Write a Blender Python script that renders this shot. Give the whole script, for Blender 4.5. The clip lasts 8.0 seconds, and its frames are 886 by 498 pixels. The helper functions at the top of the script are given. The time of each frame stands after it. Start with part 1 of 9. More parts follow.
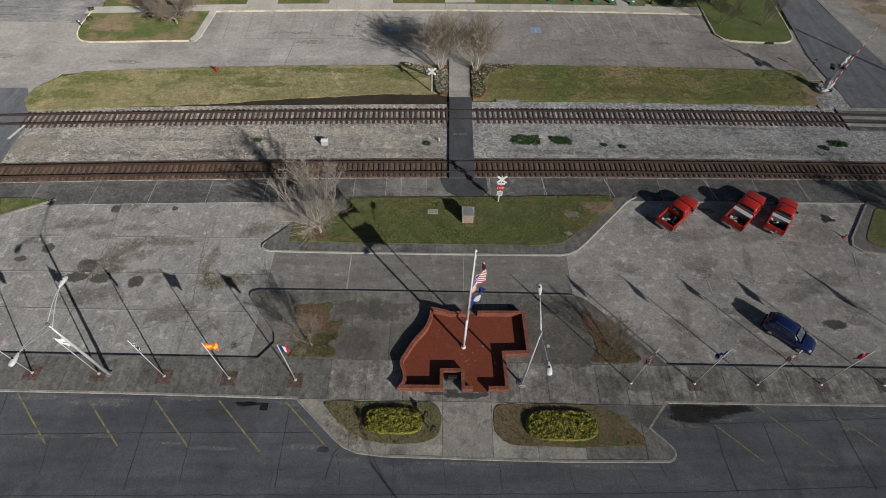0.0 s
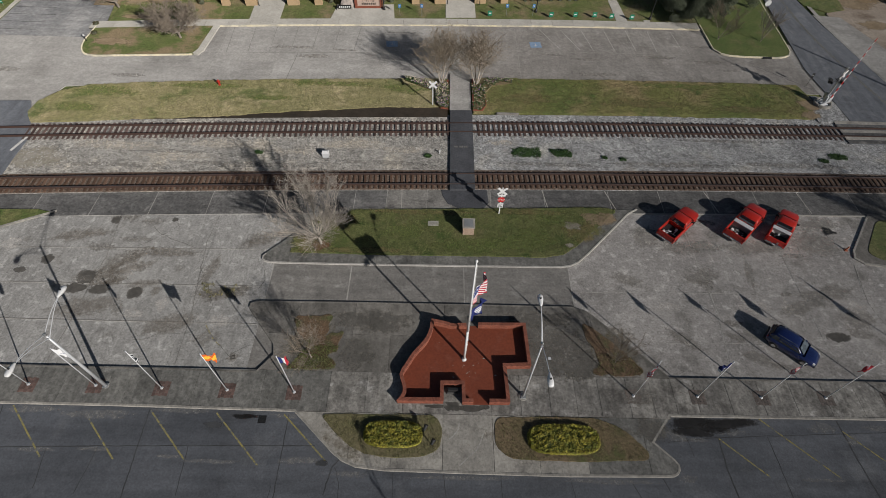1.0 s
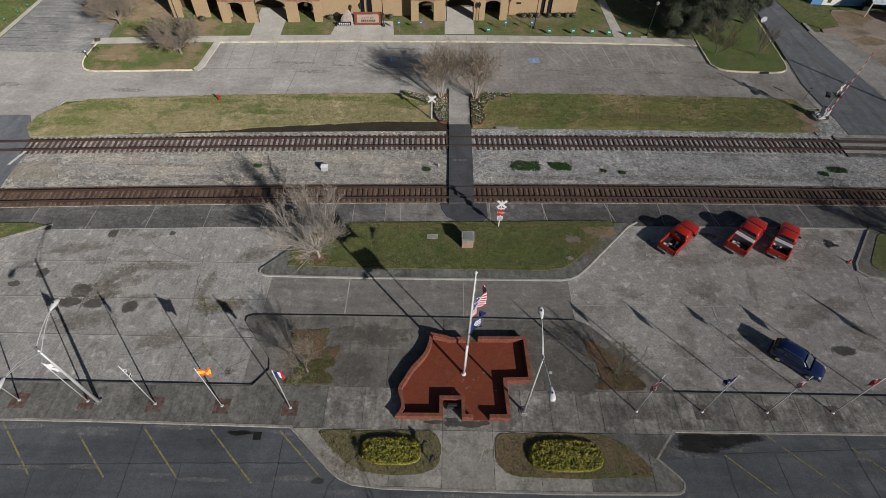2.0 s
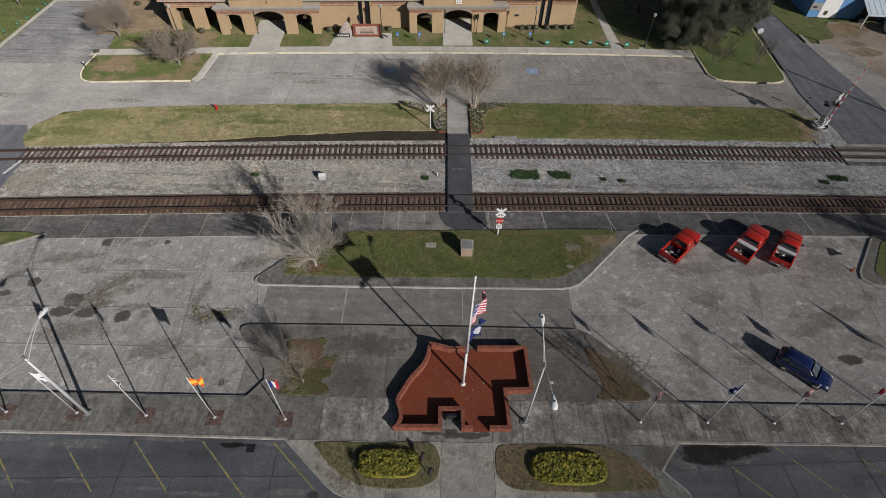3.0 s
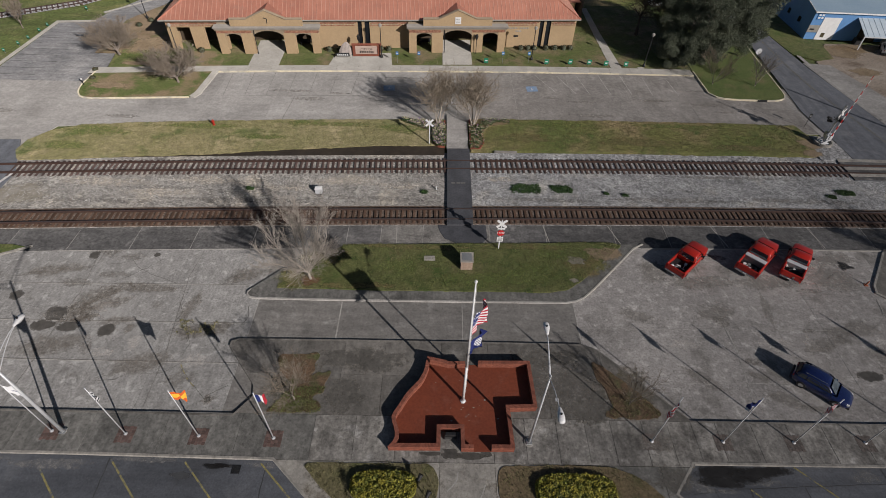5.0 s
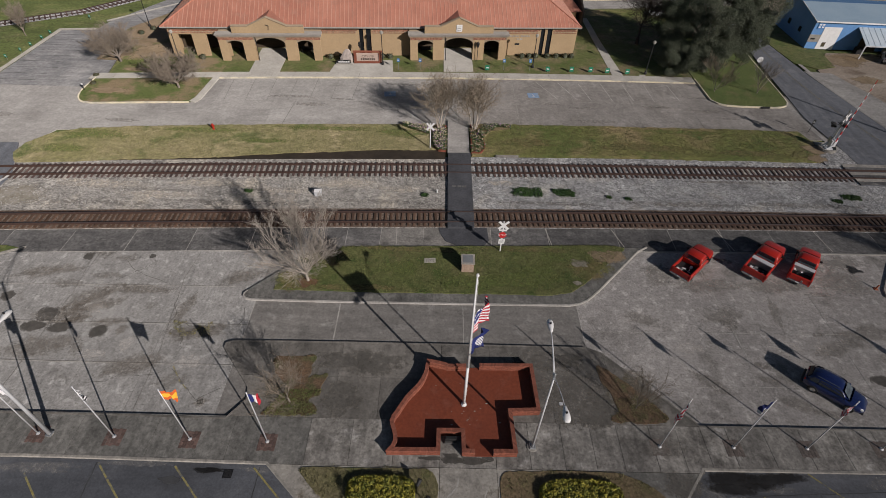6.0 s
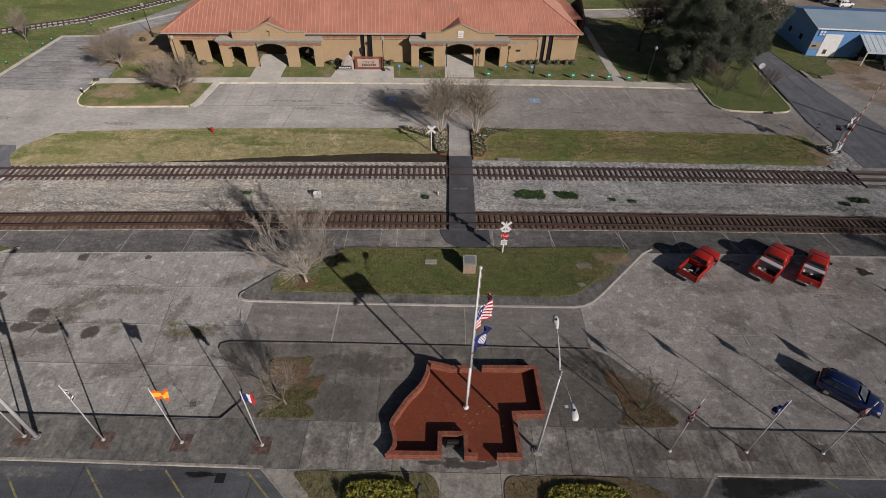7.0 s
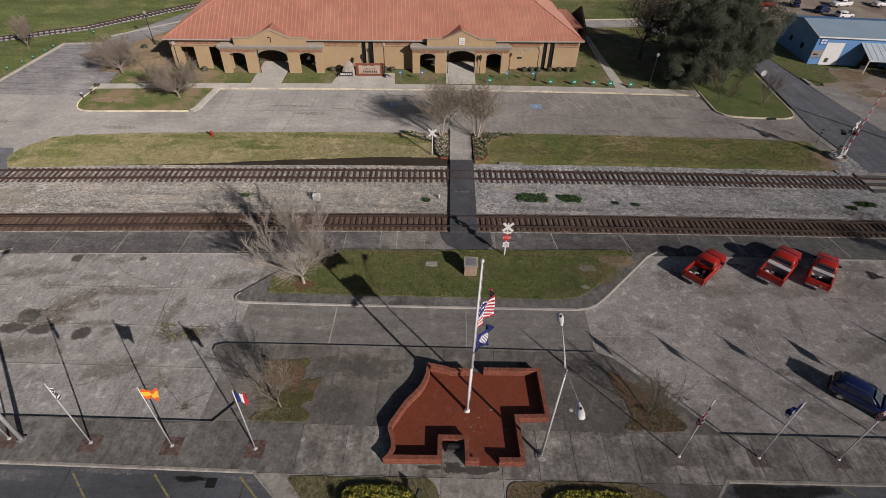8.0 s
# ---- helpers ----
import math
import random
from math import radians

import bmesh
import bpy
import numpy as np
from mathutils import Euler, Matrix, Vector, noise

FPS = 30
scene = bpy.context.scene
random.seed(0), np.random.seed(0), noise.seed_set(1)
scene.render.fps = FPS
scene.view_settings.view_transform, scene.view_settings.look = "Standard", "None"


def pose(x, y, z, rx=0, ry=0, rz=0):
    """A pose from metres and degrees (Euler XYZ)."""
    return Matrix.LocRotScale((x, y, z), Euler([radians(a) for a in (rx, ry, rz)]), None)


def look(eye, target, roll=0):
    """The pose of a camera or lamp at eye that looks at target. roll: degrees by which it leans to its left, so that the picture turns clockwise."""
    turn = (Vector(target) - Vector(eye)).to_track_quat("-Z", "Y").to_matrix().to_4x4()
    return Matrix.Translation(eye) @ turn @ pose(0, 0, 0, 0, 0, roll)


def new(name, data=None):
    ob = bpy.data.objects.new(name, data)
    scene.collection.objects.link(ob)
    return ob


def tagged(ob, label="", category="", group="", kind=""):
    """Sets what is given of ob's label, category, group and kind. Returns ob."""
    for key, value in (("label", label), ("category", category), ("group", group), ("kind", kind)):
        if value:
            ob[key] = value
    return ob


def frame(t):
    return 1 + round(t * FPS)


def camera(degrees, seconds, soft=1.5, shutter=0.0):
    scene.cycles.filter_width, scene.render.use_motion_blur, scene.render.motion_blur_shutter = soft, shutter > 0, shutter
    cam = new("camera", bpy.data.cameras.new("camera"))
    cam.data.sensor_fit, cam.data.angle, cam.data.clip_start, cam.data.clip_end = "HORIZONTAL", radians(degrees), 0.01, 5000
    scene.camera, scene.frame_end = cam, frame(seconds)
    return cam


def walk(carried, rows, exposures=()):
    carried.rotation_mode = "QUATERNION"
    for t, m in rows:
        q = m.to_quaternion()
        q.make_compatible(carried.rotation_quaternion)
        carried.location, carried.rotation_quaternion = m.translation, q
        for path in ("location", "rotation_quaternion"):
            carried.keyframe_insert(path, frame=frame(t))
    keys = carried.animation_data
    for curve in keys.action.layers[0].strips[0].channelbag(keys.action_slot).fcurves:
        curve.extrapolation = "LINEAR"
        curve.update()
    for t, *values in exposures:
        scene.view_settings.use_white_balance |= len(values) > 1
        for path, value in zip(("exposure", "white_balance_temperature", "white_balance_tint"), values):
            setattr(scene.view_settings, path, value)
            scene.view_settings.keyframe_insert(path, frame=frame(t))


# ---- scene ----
cam = camera(81.6, 8.0, soft=0.85)
PATH = [
    (0, (-2.371, 0.382, 37.465), (-2.343, 1.574, 35.859), 2.4),
    (0.5, (-2.371, 0.32, 37.351), (-2.344, 1.53, 35.76), 2.5),
    (1, (-2.399, 0.269, 37.215), (-2.373, 1.505, 35.643), 2.4),
    (1.5, (-2.372, 0.277, 37.019), (-2.347, 1.539, 35.468), 2.3),
    (3, (-2.28, 0.233, 35.826), (-2.252, 1.564, 34.333), 2.2),
    (3.5, (-2.27, 0.209, 35.398), (-2.241, 1.56, 33.923), 2.2),
    (4, (-2.235, 0.21, 34.918), (-2.207, 1.581, 33.463), 2.2),
    (4.5, (-2.22, 0.239, 34.369), (-2.191, 1.631, 32.933), 2.2),
    (6, (-2.139, -0.045, 32.248), (-2.116, 1.411, 30.877), 2.2),
    (6.5, (-2.138, -0.132, 31.566), (-2.115, 1.342, 30.214), 2.2),
    (7, (-2.152, -0.154, 30.799), (-2.133, 1.339, 29.469), 2.1),
    (7.5, (-2.161, -0.196, 30.104), (-2.144, 1.316, 28.796), 2.1),
    (8, (-2.1, -0.214, 29.42), (-2.086, 1.316, 28.132), 2.1),
]
walk(cam, [(t, look(eye, target, roll)) for t, eye, target, roll in PATH],
     exposures=[(0.0, -0.10, 6380, 9.8), (4.0, -0.13, 6370, 13.0), (6.0, -0.19, 6500, 15.0), (8.0, -0.19, 6640, 17.0)])

# ---- light ----
SUN_DIR = Vector((8.5, -9.75, 6.0)).normalized()
world = bpy.data.worlds.new("world")
scene.world = world
world.use_nodes = True
wt = world.node_tree
sky = wt.nodes.new("ShaderNodeTexSky")
sky.sky_type = "NISHITA"
sky.sun_disc = False
sky.sun_elevation = math.asin(SUN_DIR.z)
sky.sun_rotation = math.atan2(SUN_DIR.x, SUN_DIR.y)
bg = wt.nodes["Background"]
bg.inputs[1].default_value = 0.035
wt.links.new(sky.outputs[0], bg.inputs[0])
sun = new("sun", bpy.data.lights.new("sun", "SUN"))
sun.data.energy = 4.0
sun.data.angle = radians(0.55)
sun.data.color = (1.0, 0.95, 0.89)
sun.matrix_world = look(SUN_DIR * 100, (0, 0, 0))
scene.view_settings.exposure = 0.0


# ---- materials ----
def ramp(nt, fac, lo, hi):
    n = nt.nodes.new("ShaderNodeMapRange")
    n.inputs[1].default_value, n.inputs[2].default_value = lo, hi
    nt.links.new(fac, n.inputs[0])
    return n.outputs[0]


def mixed(nt, fac, a, b, mode="MIX"):
    n = nt.nodes.new("ShaderNodeMix")
    n.data_type, n.blend_type = "RGBA", mode
    for sock, val in ((n.inputs[0], fac), (n.inputs[6], a), (n.inputs[7], b)):
        if isinstance(val, (int, float)):
            sock.default_value = val
        elif isinstance(val, tuple):
            sock.default_value = (*val, 1)
        else:
            nt.links.new(val, sock)
    return n.outputs[2]


def noise_tex(nt, vec, scale, detail=4.0, rough=0.6):
    n = nt.nodes.new("ShaderNodeTexNoise")
    n.inputs["Scale"].default_value = scale
    n.inputs["Detail"].default_value = detail
    n.inputs["Roughness"].default_value = rough
    nt.links.new(vec, n.inputs["Vector"])
    return n.outputs["Fac"]


def material(name, a, b=None, big=0.3, fine=6.0, rough=0.85, bump=0.15, metal=0.0, grain=0.35,
             stain=None, stain_scale=0.15, stain_lo=0.55, stain_hi=0.7, vary=0.0, island=0.0,
             third=None, third_scale=1.2, third_lo=0.5, third_hi=0.65, spec=0.3, stretch=None, cells=0.0, coat=0.0, dr=1.0, web=0.0, web_scale=0.45, web_w=0.014, speck=0.0, streak=None, streak_amt=0.2, mottle=0.0):
    m = bpy.data.materials.new(name)
    m.use_nodes = True
    nt = m.node_tree
    p = nt.nodes["Principled BSDF"]
    p.inputs["Roughness"].default_value = rough
    p.inputs["Metallic"].default_value = metal
    p.inputs["Diffuse Roughness"].default_value = dr if rough > 0.55 else 0.0
    p.inputs["Specular IOR Level"].default_value = spec
    p.inputs["Coat Weight"].default_value = coat
    geo = nt.nodes.new("ShaderNodeNewGeometry")
    vec = geo.outputs["Position"]
    if stretch:
        mp = nt.nodes.new("ShaderNodeMapping")
        mp.inputs["Scale"].default_value = stretch
        nt.links.new(vec, mp.inputs["Vector"])
        vec = mp.outputs[0]
    col = mixed(nt, ramp(nt, noise_tex(nt, vec, big), 0.35, 0.65), a, b or a)
    if third:
        col = mixed(nt, ramp(nt, noise_tex(nt, vec, third_scale, 6), third_lo, third_hi), col, third)
    if stain:
        col = mixed(nt, ramp(nt, noise_tex(nt, vec, stain_scale, 7, 0.65), stain_lo, stain_hi), col, stain)
    f = noise_tex(nt, vec, fine, 6, 0.7)
    if streak:
        mp = nt.nodes.new("ShaderNodeMapping")
        mp.inputs["Scale"].default_value = streak
        nt.links.new(geo.outputs["Position"], mp.inputs["Vector"])
        sv = ramp(nt, noise_tex(nt, mp.outputs[0], 1.0, 5, 0.6), 0.35, 0.65)
        col = mixed(nt, sv, mixed(nt, 1.0, col, (1 - streak_amt,) * 3, "MULTIPLY"), mixed(nt, 1.0, col, (1 + streak_amt * 0.6,) * 3, "MULTIPLY"))
    if mottle:
        mv = ramp(nt, noise_tex(nt, geo.outputs["Position"], 1.9, 3, 0.55), 0.36, 0.64)
        col = mixed(nt, mv, mixed(nt, 1.0, col, (1 - mottle,) * 3, "MULTIPLY"), mixed(nt, 1.0, col, (1 + mottle * 0.8,) * 3, "MULTIPLY"))
    if web:
        warp_n = nt.nodes.new("ShaderNodeTexNoise")
        warp_n.inputs["Scale"].default_value = 0.9
        warp_n.inputs["Detail"].default_value = 5
        nt.links.new(geo.outputs["Position"], warp_n.inputs["Vector"])
        va = nt.nodes.new("ShaderNodeVectorMath")
        va.operation = "MULTIPLY_ADD"
        nt.links.new(warp_n.outputs["Color"], va.inputs[0])
        va.inputs[1].default_value = (1.6, 1.6, 0)
        nt.links.new(geo.outputs["Position"], va.inputs[2])
        vo = nt.nodes.new("ShaderNodeTexVoronoi")
        vo.feature = "DISTANCE_TO_EDGE"
        vo.inputs["Scale"].default_value = web_scale
        nt.links.new(va.outputs[0], vo.inputs["Vector"])
        line = ramp(nt, vo.outputs["Distance"], web_w, web_w * 0.25)
        mask = ramp(nt, noise_tex(nt, geo.outputs["Position"], 0.16, 3), 0.48, 0.62)
        mm = nt.nodes.new("ShaderNodeMath")
        mm.operation = "MULTIPLY"
        nt.links.new(line, mm.inputs[0])
        nt.links.new(mask, mm.inputs[1])
        m2 = nt.nodes.new("ShaderNodeMath")
        m2.operation = "MULTIPLY"
        nt.links.new(mm.outputs[0], m2.inputs[0])
        m2.inputs[1].default_value = web
        col = mixed(nt, m2.outputs[0], col, (0.05, 0.047, 0.042))
    if speck:
        sp = ramp(nt, noise_tex(nt, geo.outputs["Position"], 5.5, 3, 0.75), 0.56, 0.70)
        ms = nt.nodes.new("ShaderNodeMath")
        ms.operation = "MULTIPLY"
        nt.links.new(sp, ms.inputs[0])
        ms.inputs[1].default_value = speck
        col = mixed(nt, ms.outputs[0], col, mixed(nt, 1.0, col, (0.42, 0.40, 0.37), "MULTIPLY"))
    if cells:
        v = nt.nodes.new("ShaderNodeTexVoronoi")
        v.inputs["Scale"].default_value = cells
        nt.links.new(vec, v.inputs["Vector"])
        g = nt.nodes.new("ShaderNodeSeparateColor")
        nt.links.new(v.outputs["Color"], g.inputs[0])
        f2 = g.outputs[0]
        val = nt.nodes.new("ShaderNodeMapRange")
        val.inputs[3].default_value, val.inputs[4].default_value = 0.58, 1.42
        nt.links.new(f2, val.inputs[0])
        hs = nt.nodes.new("ShaderNodeHueSaturation")
        nt.links.new(val.outputs[0], hs.inputs["Value"])
        nt.links.new(col, hs.inputs["Color"])
        col = hs.outputs[0]
    val = nt.nodes.new("ShaderNodeMapRange")
    val.inputs[1].default_value, val.inputs[2].default_value = 0.3, 0.7
    val.inputs[3].default_value, val.inputs[4].default_value = 1 - grain, 1 + grain
    nt.links.new(f, val.inputs[0])
    total = val.outputs[0]
    for amount, sock in ((vary, "obj"), (island, "isl")):
        if amount:
            src = nt.nodes.new("ShaderNodeObjectInfo").outputs["Random"] if sock == "obj" else geo.outputs["Random Per Island"]
            r = nt.nodes.new("ShaderNodeMapRange")
            r.inputs[3].default_value, r.inputs[4].default_value = 1 - amount, 1 + amount
            nt.links.new(src, r.inputs[0])
            mul = nt.nodes.new("ShaderNodeMath")
            mul.operation = "MULTIPLY"
            nt.links.new(total, mul.inputs[0])
            nt.links.new(r.outputs[0], mul.inputs[1])
            total = mul.outputs[0]
    hs = nt.nodes.new("ShaderNodeHueSaturation")
    nt.links.new(total, hs.inputs["Value"])
    nt.links.new(col, hs.inputs["Color"])
    nt.links.new(hs.outputs[0], p.inputs["Base Color"])
    if bump:
        bn = nt.nodes.new("ShaderNodeBump")
        bn.inputs["Strength"].default_value = bump
        bn.inputs["Distance"].default_value = 0.05
        nt.links.new(f, bn.inputs["Height"])
        nt.links.new(bn.outputs[0], p.inputs["Normal"])
    return m


CONC = material("lot_concrete", (0.342, 0.334, 0.318), (0.27, 0.263, 0.25), big=0.22, fine=6, mottle=0.075, grain=0.30, vary=0.06,
                stain=(0.16, 0.148, 0.13), stain_scale=0.42, stain_lo=0.58, stain_hi=0.74, speck=0.7, web=0.28, web_scale=0.5, web_w=0.010,
                third=(0.44, 0.431, 0.412), third_scale=1.3, third_lo=0.55, third_hi=0.66, streak=(3.2, 0.7, 1), streak_amt=0.16)
CONCE = material("older_lot_concrete", (0.388, 0.367, 0.345), (0.292, 0.276, 0.26), big=0.16, fine=6, mottle=0.075, grain=0.30, vary=0.09, dr=0.7,
                 stain=(0.165, 0.155, 0.138), stain_scale=0.3, stain_lo=0.53, stain_hi=0.72, speck=0.7, web=0.28, web_w=0.010, streak=(0.9, 1.6, 1), streak_amt=0.13,
                 third=(0.51, 0.488, 0.46), third_scale=1.4, third_lo=0.55, third_hi=0.66)
LANE = material("smooth_lane_concrete", (0.24, 0.228, 0.21), (0.198, 0.188, 0.174), big=0.3, fine=5, mottle=0.09, grain=0.22, vary=0.05, dr=0.7,
                stain=(0.15, 0.143, 0.132), stain_scale=0.35, stain_lo=0.54, stain_hi=0.72, speck=0.5, streak=(0.4, 1.8, 1), streak_amt=0.14,
                third=(0.30, 0.29, 0.27), third_scale=0.9, third_lo=0.56, third_hi=0.68)
PALEJ = material("pale_joint_mortar", (0.42, 0.405, 0.375), (0.32, 0.305, 0.28), big=0.7, fine=6.0, grain=0.3)
PLAZA = material("plaza_concrete", (0.215, 0.201, 0.18), (0.148, 0.139, 0.125), big=0.2, fine=5, mottle=0.12, grain=0.26, vary=0.13, dr=0.7,
                 stain=(0.095, 0.09, 0.08), stain_scale=0.22, stain_lo=0.47, stain_hi=0.66, speck=0.5, streak=(2.2, 0.45, 1), streak_amt=0.14,
                 third=(0.25, 0.238, 0.217), third_scale=0.7, third_lo=0.58, third_hi=0.70)
WALKP = material("pavement_concrete", (0.305, 0.29, 0.262), (0.2, 0.19, 0.174), big=0.3, fine=5, mottle=0.16, grain=0.38, vary=0.12, dr=0.7,
                 stain=(0.11, 0.103, 0.093), stain_scale=0.35, stain_lo=0.5, stain_hi=0.68, speck=0.7, streak=(2.4, 0.4, 1), streak_amt=0.26,
                 third=(0.40, 0.385, 0.36), third_scale=0.9, third_lo=0.59, third_hi=0.68)
WALKW = material("dark_pavement_concrete", (0.205, 0.2, 0.183), (0.145, 0.142, 0.131), big=0.3, fine=5.0, mottle=0.16, grain=0.32, vary=0.08, dr=0.7,
                 stain=(0.10, 0.098, 0.09), stain_scale=0.35, stain_lo=0.52, stain_hi=0.7, speck=0.55, streak=(2.4, 0.4, 1), streak_amt=0.2,
                 third=(0.27, 0.262, 0.245), third_scale=0.8, third_lo=0.6, third_hi=0.7)
STRAW = material("straw_blades", (0.30, 0.26, 0.12), (0.20, 0.20, 0.08), big=0.12, fine=4.0, grain=0.25, island=0.45, rough=0.7, bump=0.0)
TAN = material("tan_brick", (0.36, 0.275, 0.205), (0.28, 0.20, 0.15), big=3.0, fine=7.0, grain=0.3, island=0.25)
STRIPP = material("paler_platform_concrete", (0.285, 0.272, 0.25), (0.205, 0.196, 0.18), big=0.5, fine=5, grain=0.36, vary=0.12,
                  stain=(0.12, 0.114, 0.105), stain_scale=0.6, stain_lo=0.5, stain_hi=0.66, speck=0.6, streak=(0.5, 1.6, 1), streak_amt=0.2)
BULB = material("pale_pavement_concrete", (0.40, 0.378, 0.336), (0.325, 0.306, 0.272), big=0.3, fine=5, mottle=0.08, grain=0.24, vary=0.10, dr=0.7,
                stain=(0.14, 0.133, 0.12), stain_scale=0.35, stain_lo=0.53, stain_hi=0.70, speck=0.5, streak=(1.8, 0.5, 1), streak_amt=0.14)
STRIP = material("old_platform_concrete", (0.145, 0.141, 0.136), (0.094, 0.092, 0.09), big=0.35, fine=5, mottle=0.15, grain=0.42, vary=0.2,
                 stain=(0.07, 0.068, 0.066), stain_scale=0.3, stain_lo=0.52, stain_hi=0.72, speck=0.6, streak=(0.4, 2.5, 1), streak_amt=0.15,
                 third=(0.215, 0.208, 0.197), third_scale=0.55, third_lo=0.57, third_hi=0.68)
NCONC = material("north_concrete", (0.335, 0.322, 0.302), (0.278, 0.267, 0.25), big=0.16, fine=4.5, mottle=0.10, grain=0.2, vary=0.06,
                 stain=(0.225, 0.215, 0.2), stain_scale=0.16, stain_lo=0.52, stain_hi=0.72, speck=0.25, streak=(0.14, 0.9, 1), streak_amt=0.08,
                 third=(0.38, 0.366, 0.345), third_scale=0.3, third_lo=0.55, third_hi=0.7)
NCONCE = material("stained_north_concrete", (0.27, 0.254, 0.234), (0.215, 0.2, 0.184), big=0.2, fine=4.5, mottle=0.12, grain=0.24, vary=0.07,
                  stain=(0.16, 0.148, 0.133), stain_scale=0.22, stain_lo=0.53, stain_hi=0.72, speck=0.4, streak=(0.9, 0.3, 1), streak_amt=0.12,
                  third=(0.32, 0.302, 0.28), third_scale=0.4, third_lo=0.56, third_hi=0.7)
WESTLOT = material("grey_lot_surface", (0.225, 0.224, 0.224), (0.165, 0.165, 0.167), big=0.2, fine=4.0, mottle=0.12, grain=0.28, vary=0.05,
                   stain=(0.30, 0.294, 0.284), stain_scale=0.12, stain_lo=0.48, stain_hi=0.66, speck=0.3, streak=(0.3, 1.4, 1), streak_amt=0.2)
WALKC = material("walk_concrete", (0.42, 0.40, 0.36), (0.34, 0.325, 0.29), big=0.5, fine=4.0, grain=0.2, vary=0.06)
KERB = material("kerb_concrete", (0.36, 0.34, 0.302), (0.225, 0.214, 0.195), big=0.8, fine=5.0, grain=0.3, vary=0.08)
KERBY = material("yellow_kerb_paint", (0.70, 0.63, 0.45), (0.62, 0.57, 0.45), big=0.9, fine=5.0, grain=0.22, third=(0.44, 0.41, 0.34), third_scale=0.6, third_lo=0.5, third_hi=0.62)
JOINT = material("joint_dirt", (0.075, 0.07, 0.06), (0.10, 0.095, 0.082), big=1.0, fine=8.0, grain=0.3)
ASPH = material("street_asphalt", (0.117, 0.123, 0.136), (0.086, 0.092, 0.103), big=0.12, fine=7, mottle=0.08, grain=0.24, speck=0.18, dr=0.6,
                stain=(0.165, 0.17, 0.178), stain_scale=0.3, stain_lo=0.55, stain_hi=0.78, streak=(0.12, 1.0, 1), streak_amt=0.18,
                third=(0.07, 0.073, 0.08), third_scale=0.25, third_lo=0.55, third_hi=0.7)
CRACKM = material("dark_crack", (0.045, 0.046, 0.048), (0.075, 0.077, 0.08), big=0.6, fine=8.0, grain=0.3)
ROAD = material("road_asphalt", (0.150, 0.158, 0.174), (0.12, 0.127, 0.141), big=0.2, fine=7.0, mottle=0.10, grain=0.28,
                stain=(0.205, 0.21, 0.22), stain_scale=0.3, stain_lo=0.55, stain_hi=0.75, streak=(1.2, 0.1, 1), streak_amt=0.16)
CROSS = material("crossing_asphalt", (0.082, 0.085, 0.094), (0.062, 0.064, 0.071), big=0.6, fine=7.0, grain=0.35, speck=0.4, streak=(0.8, 0.3, 1), streak_amt=0.15)
WET = material("wet_asphalt", (0.016, 0.015, 0.014), (0.028, 0.027, 0.026), big=0.8, fine=6.0, rough=0.3, bump=0.03)
GRASS = material("lawn_grass", (0.105, 0.125, 0.042), (0.145, 0.145, 0.06), big=0.35, fine=6.0, mottle=0.16, grain=0.55, bump=0.5, speck=0.4,
                 third=(0.06, 0.095, 0.024), third_scale=0.6, third_lo=0.5, third_hi=0.68,
                 stain=(0.19, 0.155, 0.085), stain_scale=0.25, stain_lo=0.57, stain_hi=0.72)
DRYG = material("dry_grass", (0.30, 0.26, 0.145), (0.225, 0.21, 0.10), big=0.15, fine=6.0, mottle=0.18, grain=0.45, bump=0.5, speck=0.4,
                third=(0.13, 0.15, 0.058), third_scale=0.28, third_lo=0.53, third_hi=0.64,
                stain=(0.38, 0.32, 0.19), stain_scale=0.25, stain_lo=0.55, stain_hi=0.68)
PATCHY = material("patchy_lawn", (0.085, 0.115, 0.034), (0.125, 0.135, 0.052), big=0.4, fine=6.0, grain=0.55, bump=0.5, speck=0.5,
                  stain=(0.215, 0.165, 0.10), stain_scale=0.24, stain_lo=0.47, stain_hi=0.58)
LAWN2 = material("station_grass", (0.08, 0.105, 0.032), (0.12, 0.128, 0.05), big=0.35, fine=6.0, mottle=0.15, grain=0.5, bump=0.5, speck=0.4,
                 stain=(0.19, 0.15, 0.09), stain_scale=0.25, stain_lo=0.47, stain_hi=0.64)
BEDG = material("bed_ground", (0.20, 0.17, 0.098), (0.155, 0.145, 0.072), big=0.5, fine=7.0, grain=0.5, bump=0.6, speck=0.5,
                third=(0.11, 0.125, 0.045), third_scale=0.6, third_lo=0.54, third_hi=0.7)
FIELD = material("field_grass", (0.105, 0.125, 0.042), (0.085, 0.108, 0.036), big=0.06, fine=3.0, mottle=0.15, grain=0.5, bump=0.5, speck=0.4,
                 third=(0.17, 0.175, 0.07), third_scale=0.22, third_lo=0.52, third_hi=0.68,
                 stain=(0.235, 0.20, 0.115), stain_scale=0.045, stain_lo=0.5, stain_hi=0.66, streak=(0.05, 0.3, 1), streak_amt=0.25)
VERGEM = material("verge_grass", (0.11, 0.135, 0.041), (0.18, 0.173, 0.062), big=0.14, fine=6.0, mottle=0.18, grain=0.55, bump=0.5, speck=0.45,
                  third=(0.255, 0.20, 0.105), third_scale=0.13, third_lo=0.48, third_hi=0.62,
                  stain=(0.07, 0.105, 0.028), stain_scale=0.35, stain_lo=0.55, stain_hi=0.68)
